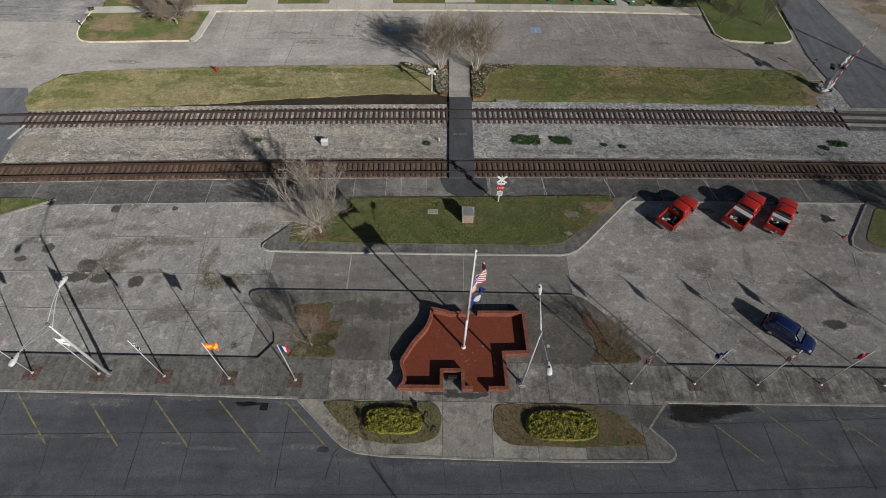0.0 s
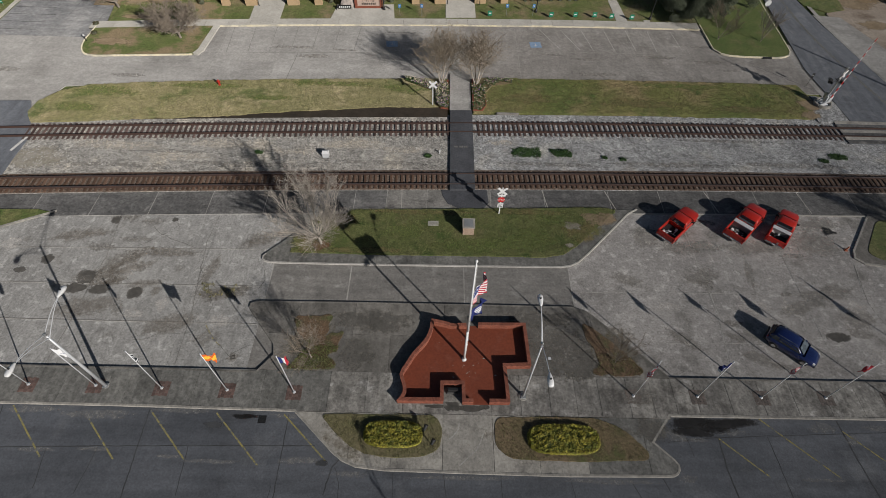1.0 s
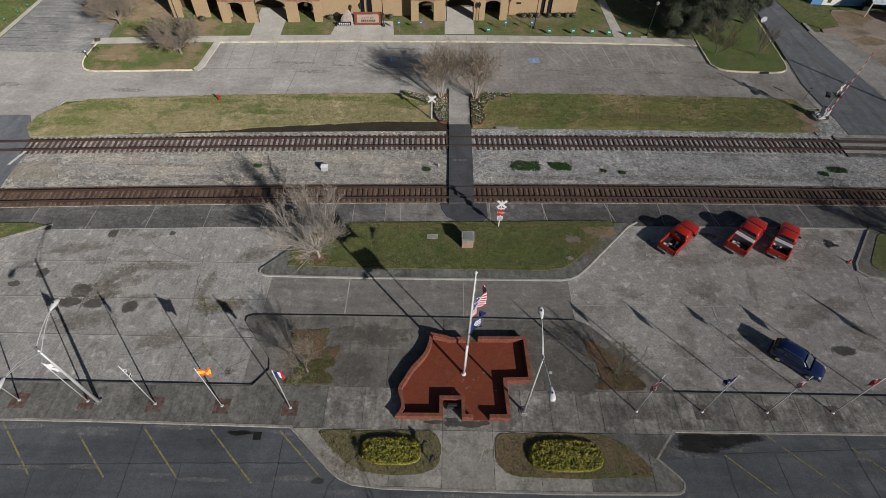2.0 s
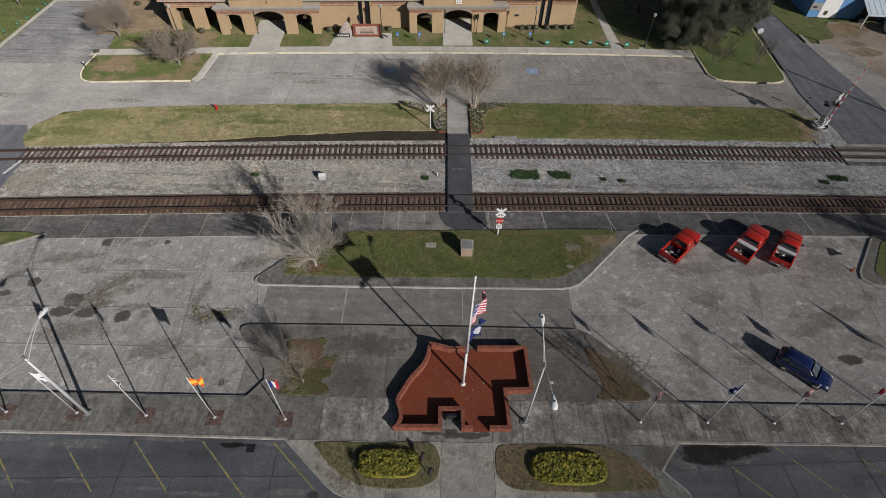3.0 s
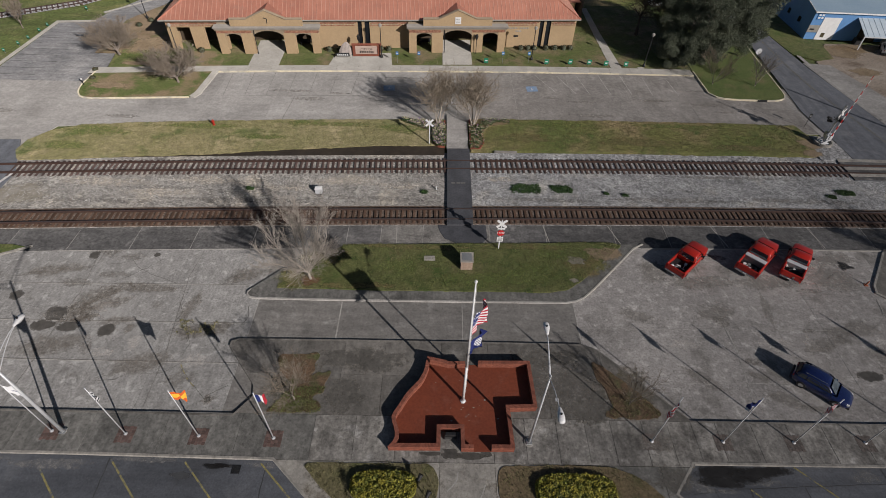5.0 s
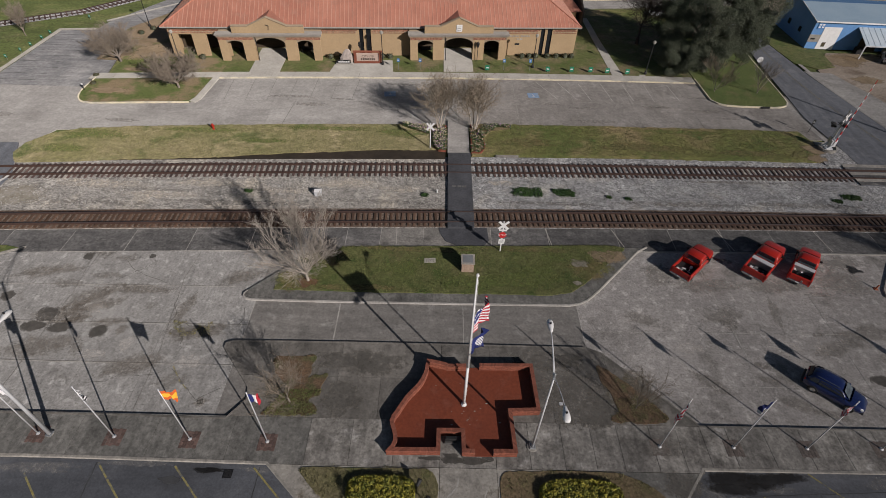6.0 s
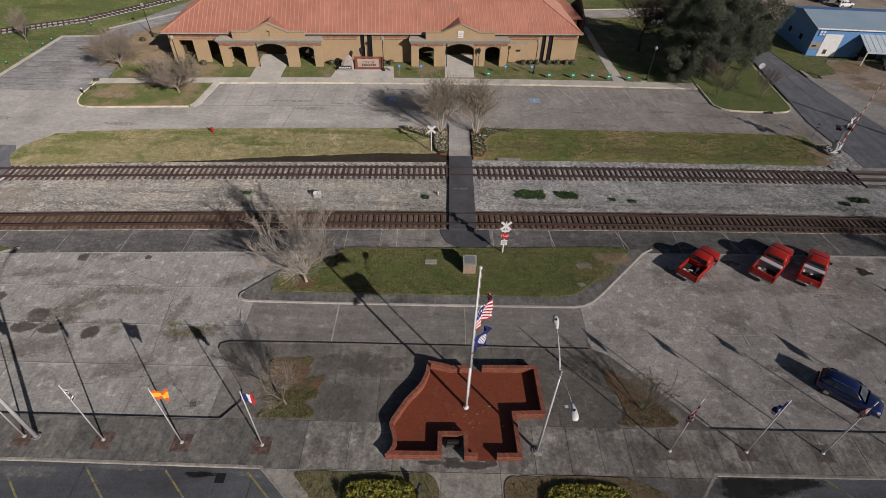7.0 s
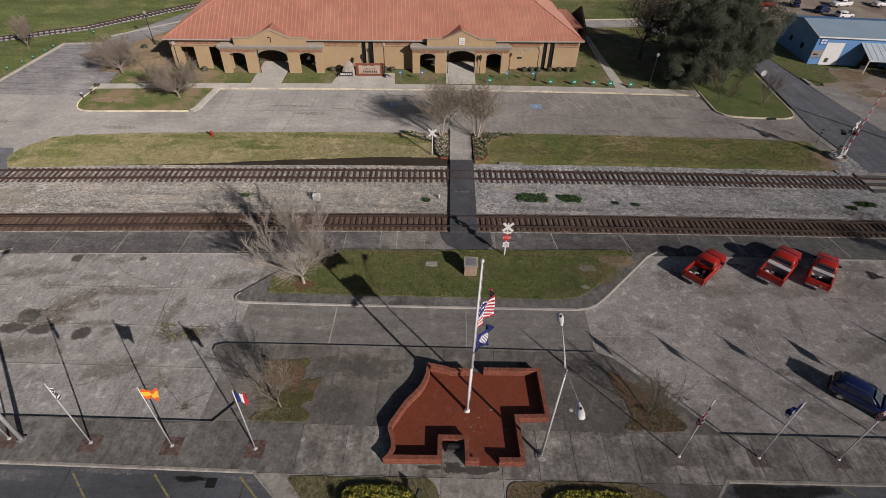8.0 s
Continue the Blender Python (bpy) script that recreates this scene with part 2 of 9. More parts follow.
MULCH = material("leaf_mulch", (0.195, 0.145, 0.085), (0.15, 0.12, 0.065), big=0.6, fine=8.0, grain=0.55, bump=0.7, speck=0.5,
                 third=(0.11, 0.115, 0.045), third_scale=0.5, third_lo=0.54, third_hi=0.68)
DIRT = material("bare_dirt", (0.25, 0.19, 0.125), (0.19, 0.14, 0.09), big=0.4, fine=6.0, grain=0.3, bump=0.4,
                third=(0.10, 0.105, 0.04), third_scale=0.35, third_lo=0.52, third_hi=0.66)
LOTDIRT = material("packed_gravel_lot", (0.36, 0.31, 0.255), (0.25, 0.20, 0.155), big=0.12, fine=5.0, grain=0.35, speck=0.5,
                   stain=(0.16, 0.12, 0.088), stain_scale=0.16, stain_lo=0.54, stain_hi=0.66)
BALLAST = material("pale_ballast", (0.36, 0.36, 0.355), (0.25, 0.25, 0.248), big=0.3, fine=6.5, mottle=0.22, grain=0.55, bump=0.9, cells=7.0, speck=0.65,
                   stain=(0.39, 0.365, 0.32), stain_scale=0.2, stain_lo=0.52, stain_hi=0.68,
                   third=(0.12, 0.12, 0.115), third_scale=0.5, third_lo=0.58, third_hi=0.74)
BALLASTW = material("sandy_ballast", (0.345, 0.328, 0.298), (0.252, 0.239, 0.217), big=0.3, fine=6.5, mottle=0.22, grain=0.55, bump=0.9, cells=7.0, speck=0.65,
                   stain=(0.44, 0.40, 0.335), stain_scale=0.2, stain_lo=0.52, stain_hi=0.68,
                   third=(0.12, 0.12, 0.115), third_scale=0.5, third_lo=0.58, third_hi=0.74)
RUSTBED = material("rusty_ballast", (0.12, 0.085, 0.065), (0.165, 0.13, 0.105), big=0.8, fine=9.0, grain=0.5, bump=0.9, cells=9.5, speck=0.5)
TIE = material("weathered_tie", (0.075, 0.05, 0.045), (0.11, 0.078, 0.068), big=1.5, fine=12.0, grain=0.35, vary=0.4, stretch=(2, 0.4, 1))
TIEN = material("brown_tie", (0.085, 0.05, 0.033), (0.11, 0.07, 0.05), big=1.5, fine=12.0, grain=0.35, vary=0.3, stretch=(2, 0.4, 1))
RAIL = material("rusty_rail", (0.085, 0.05, 0.04), (0.065, 0.042, 0.036), big=2.0, fine=12.0, rough=0.65, metal=0.2, grain=0.2)
SHINE = material("worn_rail_head", (0.32, 0.26, 0.23), (0.24, 0.18, 0.15), big=0.4, fine=12.0, rough=0.35, metal=0.7, grain=0.15, bump=0.0)
# Brown mud, darkened in its colour for the shade of the ditch.
MUD = material("shaded_ditch_mud", (0.052, 0.042, 0.031), (0.075, 0.06, 0.043), big=0.6, fine=4.0, rough=0.5, grain=0.3, bump=0.2)
WHITE = material("white_paint", (0.75, 0.75, 0.74), (0.68, 0.68, 0.67), big=2.0, fine=12.0, rough=0.45, grain=0.06, bump=0.0)
PAINTW = material("white_road_paint", (0.55, 0.54, 0.52), (0.42, 0.41, 0.39), big=2.0, fine=6.0, grain=0.25)
PAINTY = material("worn_yellow_paint", (0.30, 0.255, 0.09), (0.22, 0.20, 0.10), big=1.6, fine=6.0, grain=0.35,
                  stain=(0.115, 0.12, 0.125), stain_scale=2.2, stain_lo=0.48, stain_hi=0.6)
FADEDW = material("faded_pale_line", (0.34, 0.325, 0.30), (0.27, 0.258, 0.238), big=1.4, fine=5.0, grain=0.3, stain=(0.22, 0.208, 0.19), stain_scale=1.6, stain_lo=0.45, stain_hi=0.6)
SEAM = material("grimy_joint", (0.16, 0.153, 0.14), (0.21, 0.20, 0.186), big=0.9, fine=6.0, grain=0.3)
PAINTB = material("blue_road_paint", (0.16, 0.25, 0.38), (0.22, 0.28, 0.36), big=1.6, fine=6.0, grain=0.25)
BRICK = material("planter_brick", (0.25, 0.085, 0.052), (0.20, 0.065, 0.042), big=1.2, fine=8.0, grain=0.25, island=0.22)
BRICKP = material("coping_brick", (0.265, 0.095, 0.062), (0.21, 0.075, 0.05), big=1.2, fine=8.0, grain=0.25, island=0.2)
REDFLOOR = material("red_floor_paint", (0.228, 0.06, 0.031), (0.19, 0.05, 0.027), big=0.5, fine=5.0, grain=0.2, rough=0.6,
                    third=(0.24, 0.08, 0.05), third_scale=1.0, third_lo=0.55, third_hi=0.7)
STEELW = material("painted_steel", (0.62, 0.63, 0.64), (0.54, 0.55, 0.56), big=1.0, fine=10.0, rough=0.4, metal=0.2, grain=0.08, bump=0.0)
GALV = material("galvanised_steel", (0.42, 0.43, 0.43), (0.34, 0.35, 0.35), big=1.0, fine=10.0, rough=0.45, metal=0.6, grain=0.1, bump=0.0)
DARKM = material("dark_metal", (0.03, 0.03, 0.032), (0.045, 0.045, 0.045), big=1.0, fine=10.0, rough=0.5, metal=0.4, grain=0.1, bump=0.0)
RUBBER = material("black_rubber", (0.02, 0.02, 0.02), (0.03, 0.03, 0.03), rough=0.8, grain=0.15)
GLASSD = material("dark_car_glass", (0.02, 0.025, 0.032), rough=0.06, spec=1.0, coat=0.6, grain=0.02, bump=0.0)
# Sky reflection is put into the windscreen's bluish base colour.
WSCREEN = material("sky_tinted_windscreen", (0.10, 0.125, 0.15), (0.05, 0.065, 0.085), big=2.2, fine=3.0, rough=0.05, spec=1.0, coat=1.0, grain=0.05, bump=0.0)
REDCAR = material("red_truck_paint", (0.40, 0.021, 0.012), (0.37, 0.019, 0.011), big=0.8, fine=6.0, rough=0.35, grain=0.06, bump=0.0, coat=0.5)
NAVY = material("navy_car_paint", (0.008, 0.016, 0.075), (0.007, 0.014, 0.062), big=0.8, fine=6.0, rough=0.22, grain=0.05, bump=0.0, coat=1.0)
CHROME = material("chrome", (0.6, 0.6, 0.6), rough=0.2, metal=0.95, grain=0.05, bump=0.0)
BLACKP = material("black_plastic", (0.025, 0.025, 0.027), rough=0.6, grain=0.1, bump=0.0)
HEADL = material("clear_lamp", (0.6, 0.6, 0.58), rough=0.15, grain=0.05, bump=0.0)
TAILL = material("red_lamp", (0.25, 0.01, 0.01), rough=0.2, grain=0.05, bump=0.0)
STUCCO = material("tan_stucco", (0.46, 0.335, 0.20), (0.42, 0.305, 0.18), big=0.5, fine=5.0, grain=0.10, dr=0.4)
FRIEZE = material("red_brick_band", (0.30, 0.14, 0.09), (0.36, 0.20, 0.13), big=2.5, fine=5.0, grain=0.3, island=0.2)
TRIM = material("taupe_trim", (0.345, 0.275, 0.195), (0.30, 0.24, 0.17), big=1.0, fine=6.0, grain=0.10)
TRIMG = material("grey_cornice", (0.33, 0.305, 0.27), (0.28, 0.258, 0.23), big=1.0, fine=6.0, grain=0.10)
ROOF = material("coral_metal_roof", (0.545, 0.245, 0.17), (0.49, 0.205, 0.142), big=0.25, fine=3.0, rough=0.5, grain=0.06, bump=0.02,
                stain=(0.48, 0.245, 0.18), stain_scale=0.5, dr=0.0, streak=(0.9, 0.08, 1), streak_amt=0.10)
ROOFS = material("pale_coral_seam", (0.60, 0.33, 0.25), (0.55, 0.29, 0.21), big=0.25, fine=3.0, rough=0.5, grain=0.06, bump=0.0, dr=0.0)
# Interior shade is put into this dark colour.
INSHADE = material("shade_coloured_interior", (0.10, 0.075, 0.05), (0.08, 0.06, 0.04), big=0.5, fine=4.0, grain=0.15)
PANE = material("window_glass", (0.015, 0.017, 0.02), rough=0.06, spec=0.6, grain=0.02, bump=0.0)
BARK = material("grey_bark", (0.29, 0.25, 0.21), (0.215, 0.18, 0.15), big=1.5, fine=12.0, grain=0.3)
TWIG = material("brown_twigs", (0.275, 0.23, 0.18), (0.205, 0.17, 0.135), big=0.8, fine=8.0, grain=0.2)
DBARK = material("dark_bark", (0.10, 0.082, 0.07), (0.07, 0.058, 0.05), big=1.5, fine=12.0, grain=0.3)
TWIGP = material("pale_twigs", (0.40, 0.36, 0.315), (0.30, 0.265, 0.225), big=0.8, fine=8.0, grain=0.2)
PBARK = material("pale_grey_bark", (0.47, 0.42, 0.36), (0.36, 0.31, 0.26), big=1.5, fine=10.0, grain=0.25)
OAK = material("evergreen_leaves", (0.085, 0.1, 0.066), (0.115, 0.127, 0.088), big=0.35, fine=2.5, grain=0.2, island=0.2, rough=0.8, bump=0.0, dr=0.0)
HEDGE = material("yellow_green_leaves", (0.33, 0.285, 0.04), (0.14, 0.155, 0.03), big=3.0, fine=6.0, grain=0.3, island=0.65, rough=0.6, bump=0.0, dr=0.0)
SHRUB = material("green_leaves", (0.05, 0.075, 0.022), (0.08, 0.10, 0.03), big=1.5, fine=6.0, grain=0.3, island=0.45, rough=0.6, bump=0.0)
SHRUBB = material("brown_green_leaves", (0.085, 0.068, 0.036), (0.055, 0.055, 0.024), big=1.5, fine=6.0, grain=0.3, island=0.4, rough=0.6, bump=0.0)
NELAWN = material("shaded_lawn", (0.075, 0.104, 0.032), (0.108, 0.128, 0.044), big=0.35, fine=6.0, grain=0.5, bump=0.5, speck=0.45,
                  stain=(0.15, 0.13, 0.065), stain_scale=0.25, stain_lo=0.54, stain_hi=0.7)
PAINTF = material("faded_yellow_paint", (0.19, 0.17, 0.11), (0.14, 0.14, 0.13), big=1.6, fine=6.0, grain=0.35)
WEED = material("bright_weeds", (0.042, 0.095, 0.028), (0.065, 0.115, 0.036), big=1.5, fine=6.0, grain=0.3, island=0.4, rough=0.6, bump=0.0)
STONE = material("loose_stone", (0.44, 0.432, 0.415), (0.32, 0.313, 0.30), big=0.5, fine=9.0, grain=0.3, island=0.4, bump=0.0)
TWIGT = material("tan_twigs", (0.365, 0.30, 0.225), (0.28, 0.23, 0.17), big=0.8, fine=8.0, grain=0.2)
CREAM = material("cream_brick", (0.46, 0.38, 0.28), (0.40, 0.33, 0.24), big=1.0, fine=6.0, grain=0.15)
LITTER = material("brown_leaf_litter", (0.155, 0.10, 0.062), (0.105, 0.08, 0.048), big=0.8, fine=8.0, grain=0.6, bump=0.7, speck=0.7,
                  third=(0.10, 0.105, 0.045), third_scale=0.8, third_lo=0.52, third_hi=0.66)
BLADED = material("dull_grass_blades", (0.15, 0.15, 0.06), (0.21, 0.185, 0.09), big=0.5, fine=4.0, grain=0.25, island=0.5, rough=0.7, bump=0.0)
BLADE = material("grass_blades", (0.125, 0.155, 0.044), (0.19, 0.185, 0.075), big=0.3, fine=4.0, grain=0.25, island=0.5, rough=0.7, bump=0.0)
PETALW = material("pale_petals", (0.50, 0.48, 0.38), (0.44, 0.40, 0.22), big=4.0, fine=9.0, grain=0.2, island=0.4, bump=0.0)
PETALP = material("purple_petals", (0.20, 0.12, 0.32), (0.30, 0.12, 0.25), big=4.0, fine=9.0, grain=0.2, island=0.3, bump=0.0)
BLUEM = material("blue_sheet_metal", (0.125, 0.275, 0.53), (0.11, 0.25, 0.48), big=0.4, fine=4.0, rough=0.5, grain=0.08, bump=0.02)
BLUER = material("pale_blue_roof", (0.27, 0.37, 0.46), (0.31, 0.41, 0.49), big=0.3, fine=4.0, rough=0.45, grain=0.06, bump=0.02)
SIGNR = material("red_sign", (0.5, 0.03, 0.03), rough=0.5, grain=0.05, bump=0.0)
SIGNG = material("green_sign", (0.02, 0.20, 0.115), rough=0.5, grain=0.05, bump=0.0)
SIGNB = material("blue_sign", (0.06, 0.20, 0.45), rough=0.5, grain=0.05, bump=0.0)
HYDR = material("hydrant_red", (0.50, 0.04, 0.025), (0.42, 0.035, 0.02), rough=0.5, grain=0.1, bump=0.0)
FR = material("flag_red", (0.42, 0.03, 0.045), rough=0.8, grain=0.06, bump=0.0)
FW = material("flag_white", (0.70, 0.70, 0.70), rough=0.8, grain=0.04, bump=0.0)
FB = material("flag_blue", (0.02, 0.03, 0.13), rough=0.8, grain=0.06, bump=0.0)
FY = material("flag_yellow", (0.78, 0.46, 0.05), rough=0.8, grain=0.06, bump=0.0)
FO = material("flag_orange", (0.62, 0.13, 0.03), rough=0.8, grain=0.06, bump=0.0)
FK = material("flag_black", (0.02, 0.02, 0.022), rough=0.8, grain=0.06, bump=0.0)
BROWN = material("brown_smear", (0.105, 0.09, 0.074), (0.185, 0.17, 0.15), big=0.9, fine=4.0, grain=0.4, speck=0.6)
OIL = material("oil_stain", (0.07, 0.066, 0.059), (0.10, 0.093, 0.083), big=0.8, fine=4.0, grain=0.25)


def soft_edged(m, lo=0.62, hi=1.12):
    """Lets a stain thin out towards its ragged edge, by its mesh's own fade values."""
    nt = m.node_tree
    att = nt.nodes.new("ShaderNodeAttribute")
    att.attribute_name = "fade"
    geo = nt.nodes.new("ShaderNodeNewGeometry")
    n = ramp(nt, noise_tex(nt, geo.outputs["Position"], 2.2, 7, 0.72), 0.32, 0.68)
    add = nt.nodes.new("ShaderNodeMath")
    add.operation = "ADD"
    nt.links.new(att.outputs["Fac"], add.inputs[0])
    nt.links.new(n, add.inputs[1])
    fac = ramp(nt, add.outputs[0], lo, hi)
    out, p = nt.nodes["Material Output"], nt.nodes["Principled BSDF"]
    tr, mx = nt.nodes.new("ShaderNodeBsdfTransparent"), nt.nodes.new("ShaderNodeMixShader")
    nt.links.new(fac, mx.inputs[0])
    nt.links.new(tr.outputs[0], mx.inputs[1])
    nt.links.new(p.outputs[0], mx.inputs[2])
    nt.links.new(mx.outputs[0], out.inputs["Surface"])


WORN = material("worn_earth", (0.27, 0.25, 0.215), (0.20, 0.18, 0.14), big=0.9, fine=5.0, grain=0.35)
SOIL = material("scattered_soil", (0.13, 0.10, 0.07), (0.10, 0.09, 0.055), big=0.8, fine=6.0, grain=0.5, speck=0.6)
DARKPLAZA = material("darker_plaza_concrete", (0.088, 0.083, 0.073), (0.125, 0.118, 0.105), big=0.6, fine=5.0, grain=0.35, speck=0.5)
SILT = material("dry_pale_silt", (0.215, 0.21, 0.2), (0.165, 0.163, 0.16), big=0.8, fine=5.0, grain=0.35, speck=0.4)
SAND = material("pale_sandy_ballast", (0.43, 0.39, 0.325), (0.36, 0.325, 0.275), big=0.9, fine=8.0, grain=0.4, bump=0.6, cells=8.0, speck=0.4)
GRIME = material("grey_lot_grime", (0.15, 0.142, 0.13), (0.205, 0.195, 0.178), big=0.9, fine=4.0, grain=0.35, speck=0.5)
SHEEN = material("damp_asphalt", (0.05, 0.051, 0.053), (0.07, 0.072, 0.075), big=0.8, fine=6.0, rough=0.6, grain=0.2)
CONE = material("rusty_orange_paint", (0.42, 0.13, 0.06), (0.30, 0.10, 0.06), big=2.0, fine=8.0, grain=0.2)
THIN = material("thin_brown_grass", (0.165, 0.13, 0.062), (0.115, 0.12, 0.045), big=0.8, fine=7.0, grain=0.5, bump=0.5, speck=0.5)
LUSH = material("fresh_green_grass", (0.09, 0.125, 0.034), (0.13, 0.15, 0.048), big=0.6, fine=7.0, grain=0.5, bump=0.5, speck=0.4)
SCUFF = material("dark_scuff", (0.135, 0.125, 0.112), (0.20, 0.188, 0.17), big=0.9, fine=4.0, grain=0.4, speck=0.6)
PALE = material("pale_scuff", (0.46, 0.44, 0.41), (0.38, 0.36, 0.335), big=0.9, fine=4.0, grain=0.3)
DIRTP = material("bare_brown_earth", (0.26, 0.20, 0.13), (0.20, 0.15, 0.095), big=0.7, fine=6.0, grain=0.35)
BARE = material("bare_red_mulch", (0.17, 0.085, 0.05), (0.13, 0.075, 0.05), big=0.9, fine=8.0, grain=0.4)
for stain_mat in (SHEEN, GRIME, OIL, BROWN, WET, WORN, BARE, DIRTP, SCUFF, PALE, SOIL, DARKPLAZA, SILT, SAND, THIN, LUSH):
    soft_edged(stain_mat, *((1.1, 1.95) if stain_mat in (SCUFF, PALE, SOIL, SILT, SAND) else ((0.35, 1.15) if stain_mat is WET else ((0.75, 2.0) if stain_mat in (BROWN, GRIME) else ((0.95, 1.75) if stain_mat is LUSH else ((0.85, 1.5) if stain_mat in (DARKPLAZA, THIN) else (0.5, 1.0)))))))


# ---- mesh helpers ----
def mesh_of(bm_or_data, name):
    me = bpy.data.meshes.new(name)
    if isinstance(bm_or_data, tuple):
        me.from_pydata(bm_or_data[0], [], bm_or_data[1])
    else:
        bm_or_data.to_mesh(me)
        bm_or_data.free()
    return me


def part(name, bm, mat, parent=None, label="", smooth=False):
    """Links a bmesh, a (verts, faces) pair or a mesh as one object under a thing."""
    me = bm if isinstance(bm, bpy.types.Mesh) else mesh_of(bm, name)
    if mat and not me.materials:
        for one in (mat if isinstance(mat, (list, tuple)) else [mat]):
            me.materials.append(one)
    if smooth:
        for f in me.polygons:
            f.use_smooth = True
    ob = new(name, me)
    if parent:
        ob.parent = parent
    if label:
        ob["label"] = label
    return ob


def empty(name, label, category, m=None, group="", kind=""):
    ob = new(name)
    ob.empty_display_size = 0.3
    if m is not None:
        ob.matrix_basis = m
    return tagged(ob, label, category, group, kind)


class Geo:
    """Collects vertices and faces."""

    def __init__(self):
        self.v, self.f = [], []

    def add(self, verts, faces):
        n = len(self.v)
        self.v += [tuple(p) for p in verts]
        self.f += [tuple(i + n for i in f) for f in faces]
        return self

    def box(self, x0, x1, y0, y1, z0, z1, m=None):
        vs = [Vector((x, y, z)) for z in (z0, z1) for x, y in ((x0, y0), (x1, y0), (x1, y1), (x0, y1))]
        if m is not None:
            vs = [m @ p for p in vs]
        return self.add(vs, [(3, 2, 1, 0), (4, 5, 6, 7), (0, 1, 5, 4), (1, 2, 6, 5), (2, 3, 7, 6), (3, 0, 4, 7)])

    def bevel_box(self, x0, x1, y0, y1, z0, z1, b, m=None):
        """A box whose top edges are cut off by b."""
        rings = [(z0, 0), (z1 - b, 0), (z1, b)]
        vs = []
        for z, i in rings:
            vs += [Vector(p) for p in ((x0 + i, y0 + i, z), (x1 - i, y0 + i, z), (x1 - i, y1 - i, z), (x0 + i, y1 - i, z))]
        if m is not None:
            vs = [m @ p for p in vs]
        fs = [(3, 2, 1, 0), (8, 9, 10, 11)]
        for r in (0, 4):
            fs += [(r + i, r + (i + 1) % 4, r + 4 + (i + 1) % 4, r + 4 + i) for i in range(4)]
        return self.add(vs, fs)

    def tube(self, p, q, r0, r1=None, n=8, caps=True):
        p, q = Vector(p), Vector(q)
        r1 = r0 if r1 is None else r1
        d = (q - p)
        if d.length < 1e-6:
            return self
        d.normalize()
        a = d.orthogonal().normalized()
        b = d.cross(a)
        vs = []
        for c, r in ((p, r0), (q, r1)):
            vs += [c + (a * math.cos(2 * math.pi * i / n) + b * math.sin(2 * math.pi * i / n)) * r for i in range(n)]
        fs = [(i, (i + 1) % n, n + (i + 1) % n, n + i) for i in range(n)]
        if caps:
            fs += [tuple(range(n - 1, -1, -1)), tuple(range(n, 2 * n))]
        return self.add(vs, fs)

    def prism(self, pts, z0, z1, inset=0.0, m=None):
        """A polygon raised from z0 to z1; inset pulls the top in a little."""
        n = len(pts)
        cx, cy = sum(p[0] for p in pts) / n, sum(p[1] for p in pts) / n
        top = pts
        if inset:
            top = []
            for x, y in pts:
                d = math.hypot(cx - x, cy - y) or 1
                top.append((x + (cx - x) / d * inset, y + (cy - y) / d * inset))
        vs = [Vector((x, y, z0)) for x, y in pts] + [Vector((x, y, z1)) for x, y in top]
        if m is not None:
            vs = [m @ p for p in vs]
        area = sum(pts[i][0] * pts[(i + 1) % n][1] - pts[(i + 1) % n][0] * pts[i][1] for i in range(n))
        fs = [tuple(range(n - 1, -1, -1)), tuple(range(n, 2 * n))] + [(i, (i + 1) % n, n + (i + 1) % n, n + i) for i in range(n)]
        if area < 0:
            fs = [f[::-1] for f in fs]
        return self.add(vs, fs)

    def revolve(self, profile, n=12, m=None, scale=(1, 1)):
        vs, k = [], len(profile)
        for i in range(n):
            c, s = math.cos(2 * math.pi * i / n), math.sin(2 * math.pi * i / n)
            vs += [Vector((r * c * scale[0], r * s * scale[1], z)) for r, z in profile]
        if m is not None:
            vs = [m @ p for p in vs]
        fs = []
        for i in range(n):
            j = (i + 1) % n
            fs += [(i * k + t, j * k + t, j * k + t + 1, i * k + t + 1) for t in range(k - 1)]
        return self.add(vs, fs)

    def data(self):
        return (self.v, self.f)


def loft(rows):
    """Closed cross-sections in order along x, joined and capped."""
    g = Geo()
    k = len(rows[0])
    vs = [p for r in rows for p in r]
    fs = [(i * k + j, (i + 1) * k + j, (i + 1) * k + (j + 1) % k, i * k + (j + 1) % k) for i in range(len(rows) - 1) for j in range(k)]
    fs += [tuple(range(k)), tuple((len(rows) - 1) * k + j for j in range(k - 1, -1, -1))]
    fs = [f[::-1] for f in fs]
    return g.add(vs, fs)


def lean(v):
    """Slope and bend of the rows north of the plaza, by their distance v."""
    tab = ((30, 0.0, 0.0), (34, 0.036, 0.00026), (38.65, 0.0375, 0.0003), (46.75, 0.041, 0.00034), (56, 0.045, 0.0006), (70, 0.045, 0.0006), (90, 0.06, 0.0003))
    if v <= tab[0][0]:
        return 0.0, 0.0
    for (a, k0, q0), (b, k1, q1) in zip(tab, tab[1:]):
        if v <= b:
            f = (v - a) / (b - a)
            return k0 + (k1 - k0) * f, q0 + (q1 - q0) * f
    return tab[-1][1], tab[-1][2]


def bend(x, v):
    """The place on the plan of the point x along the row v."""
    k, q = lean(v)
    xx = max(-70, min(70, x))
    return (x, v + k * xx - q * xx * xx)


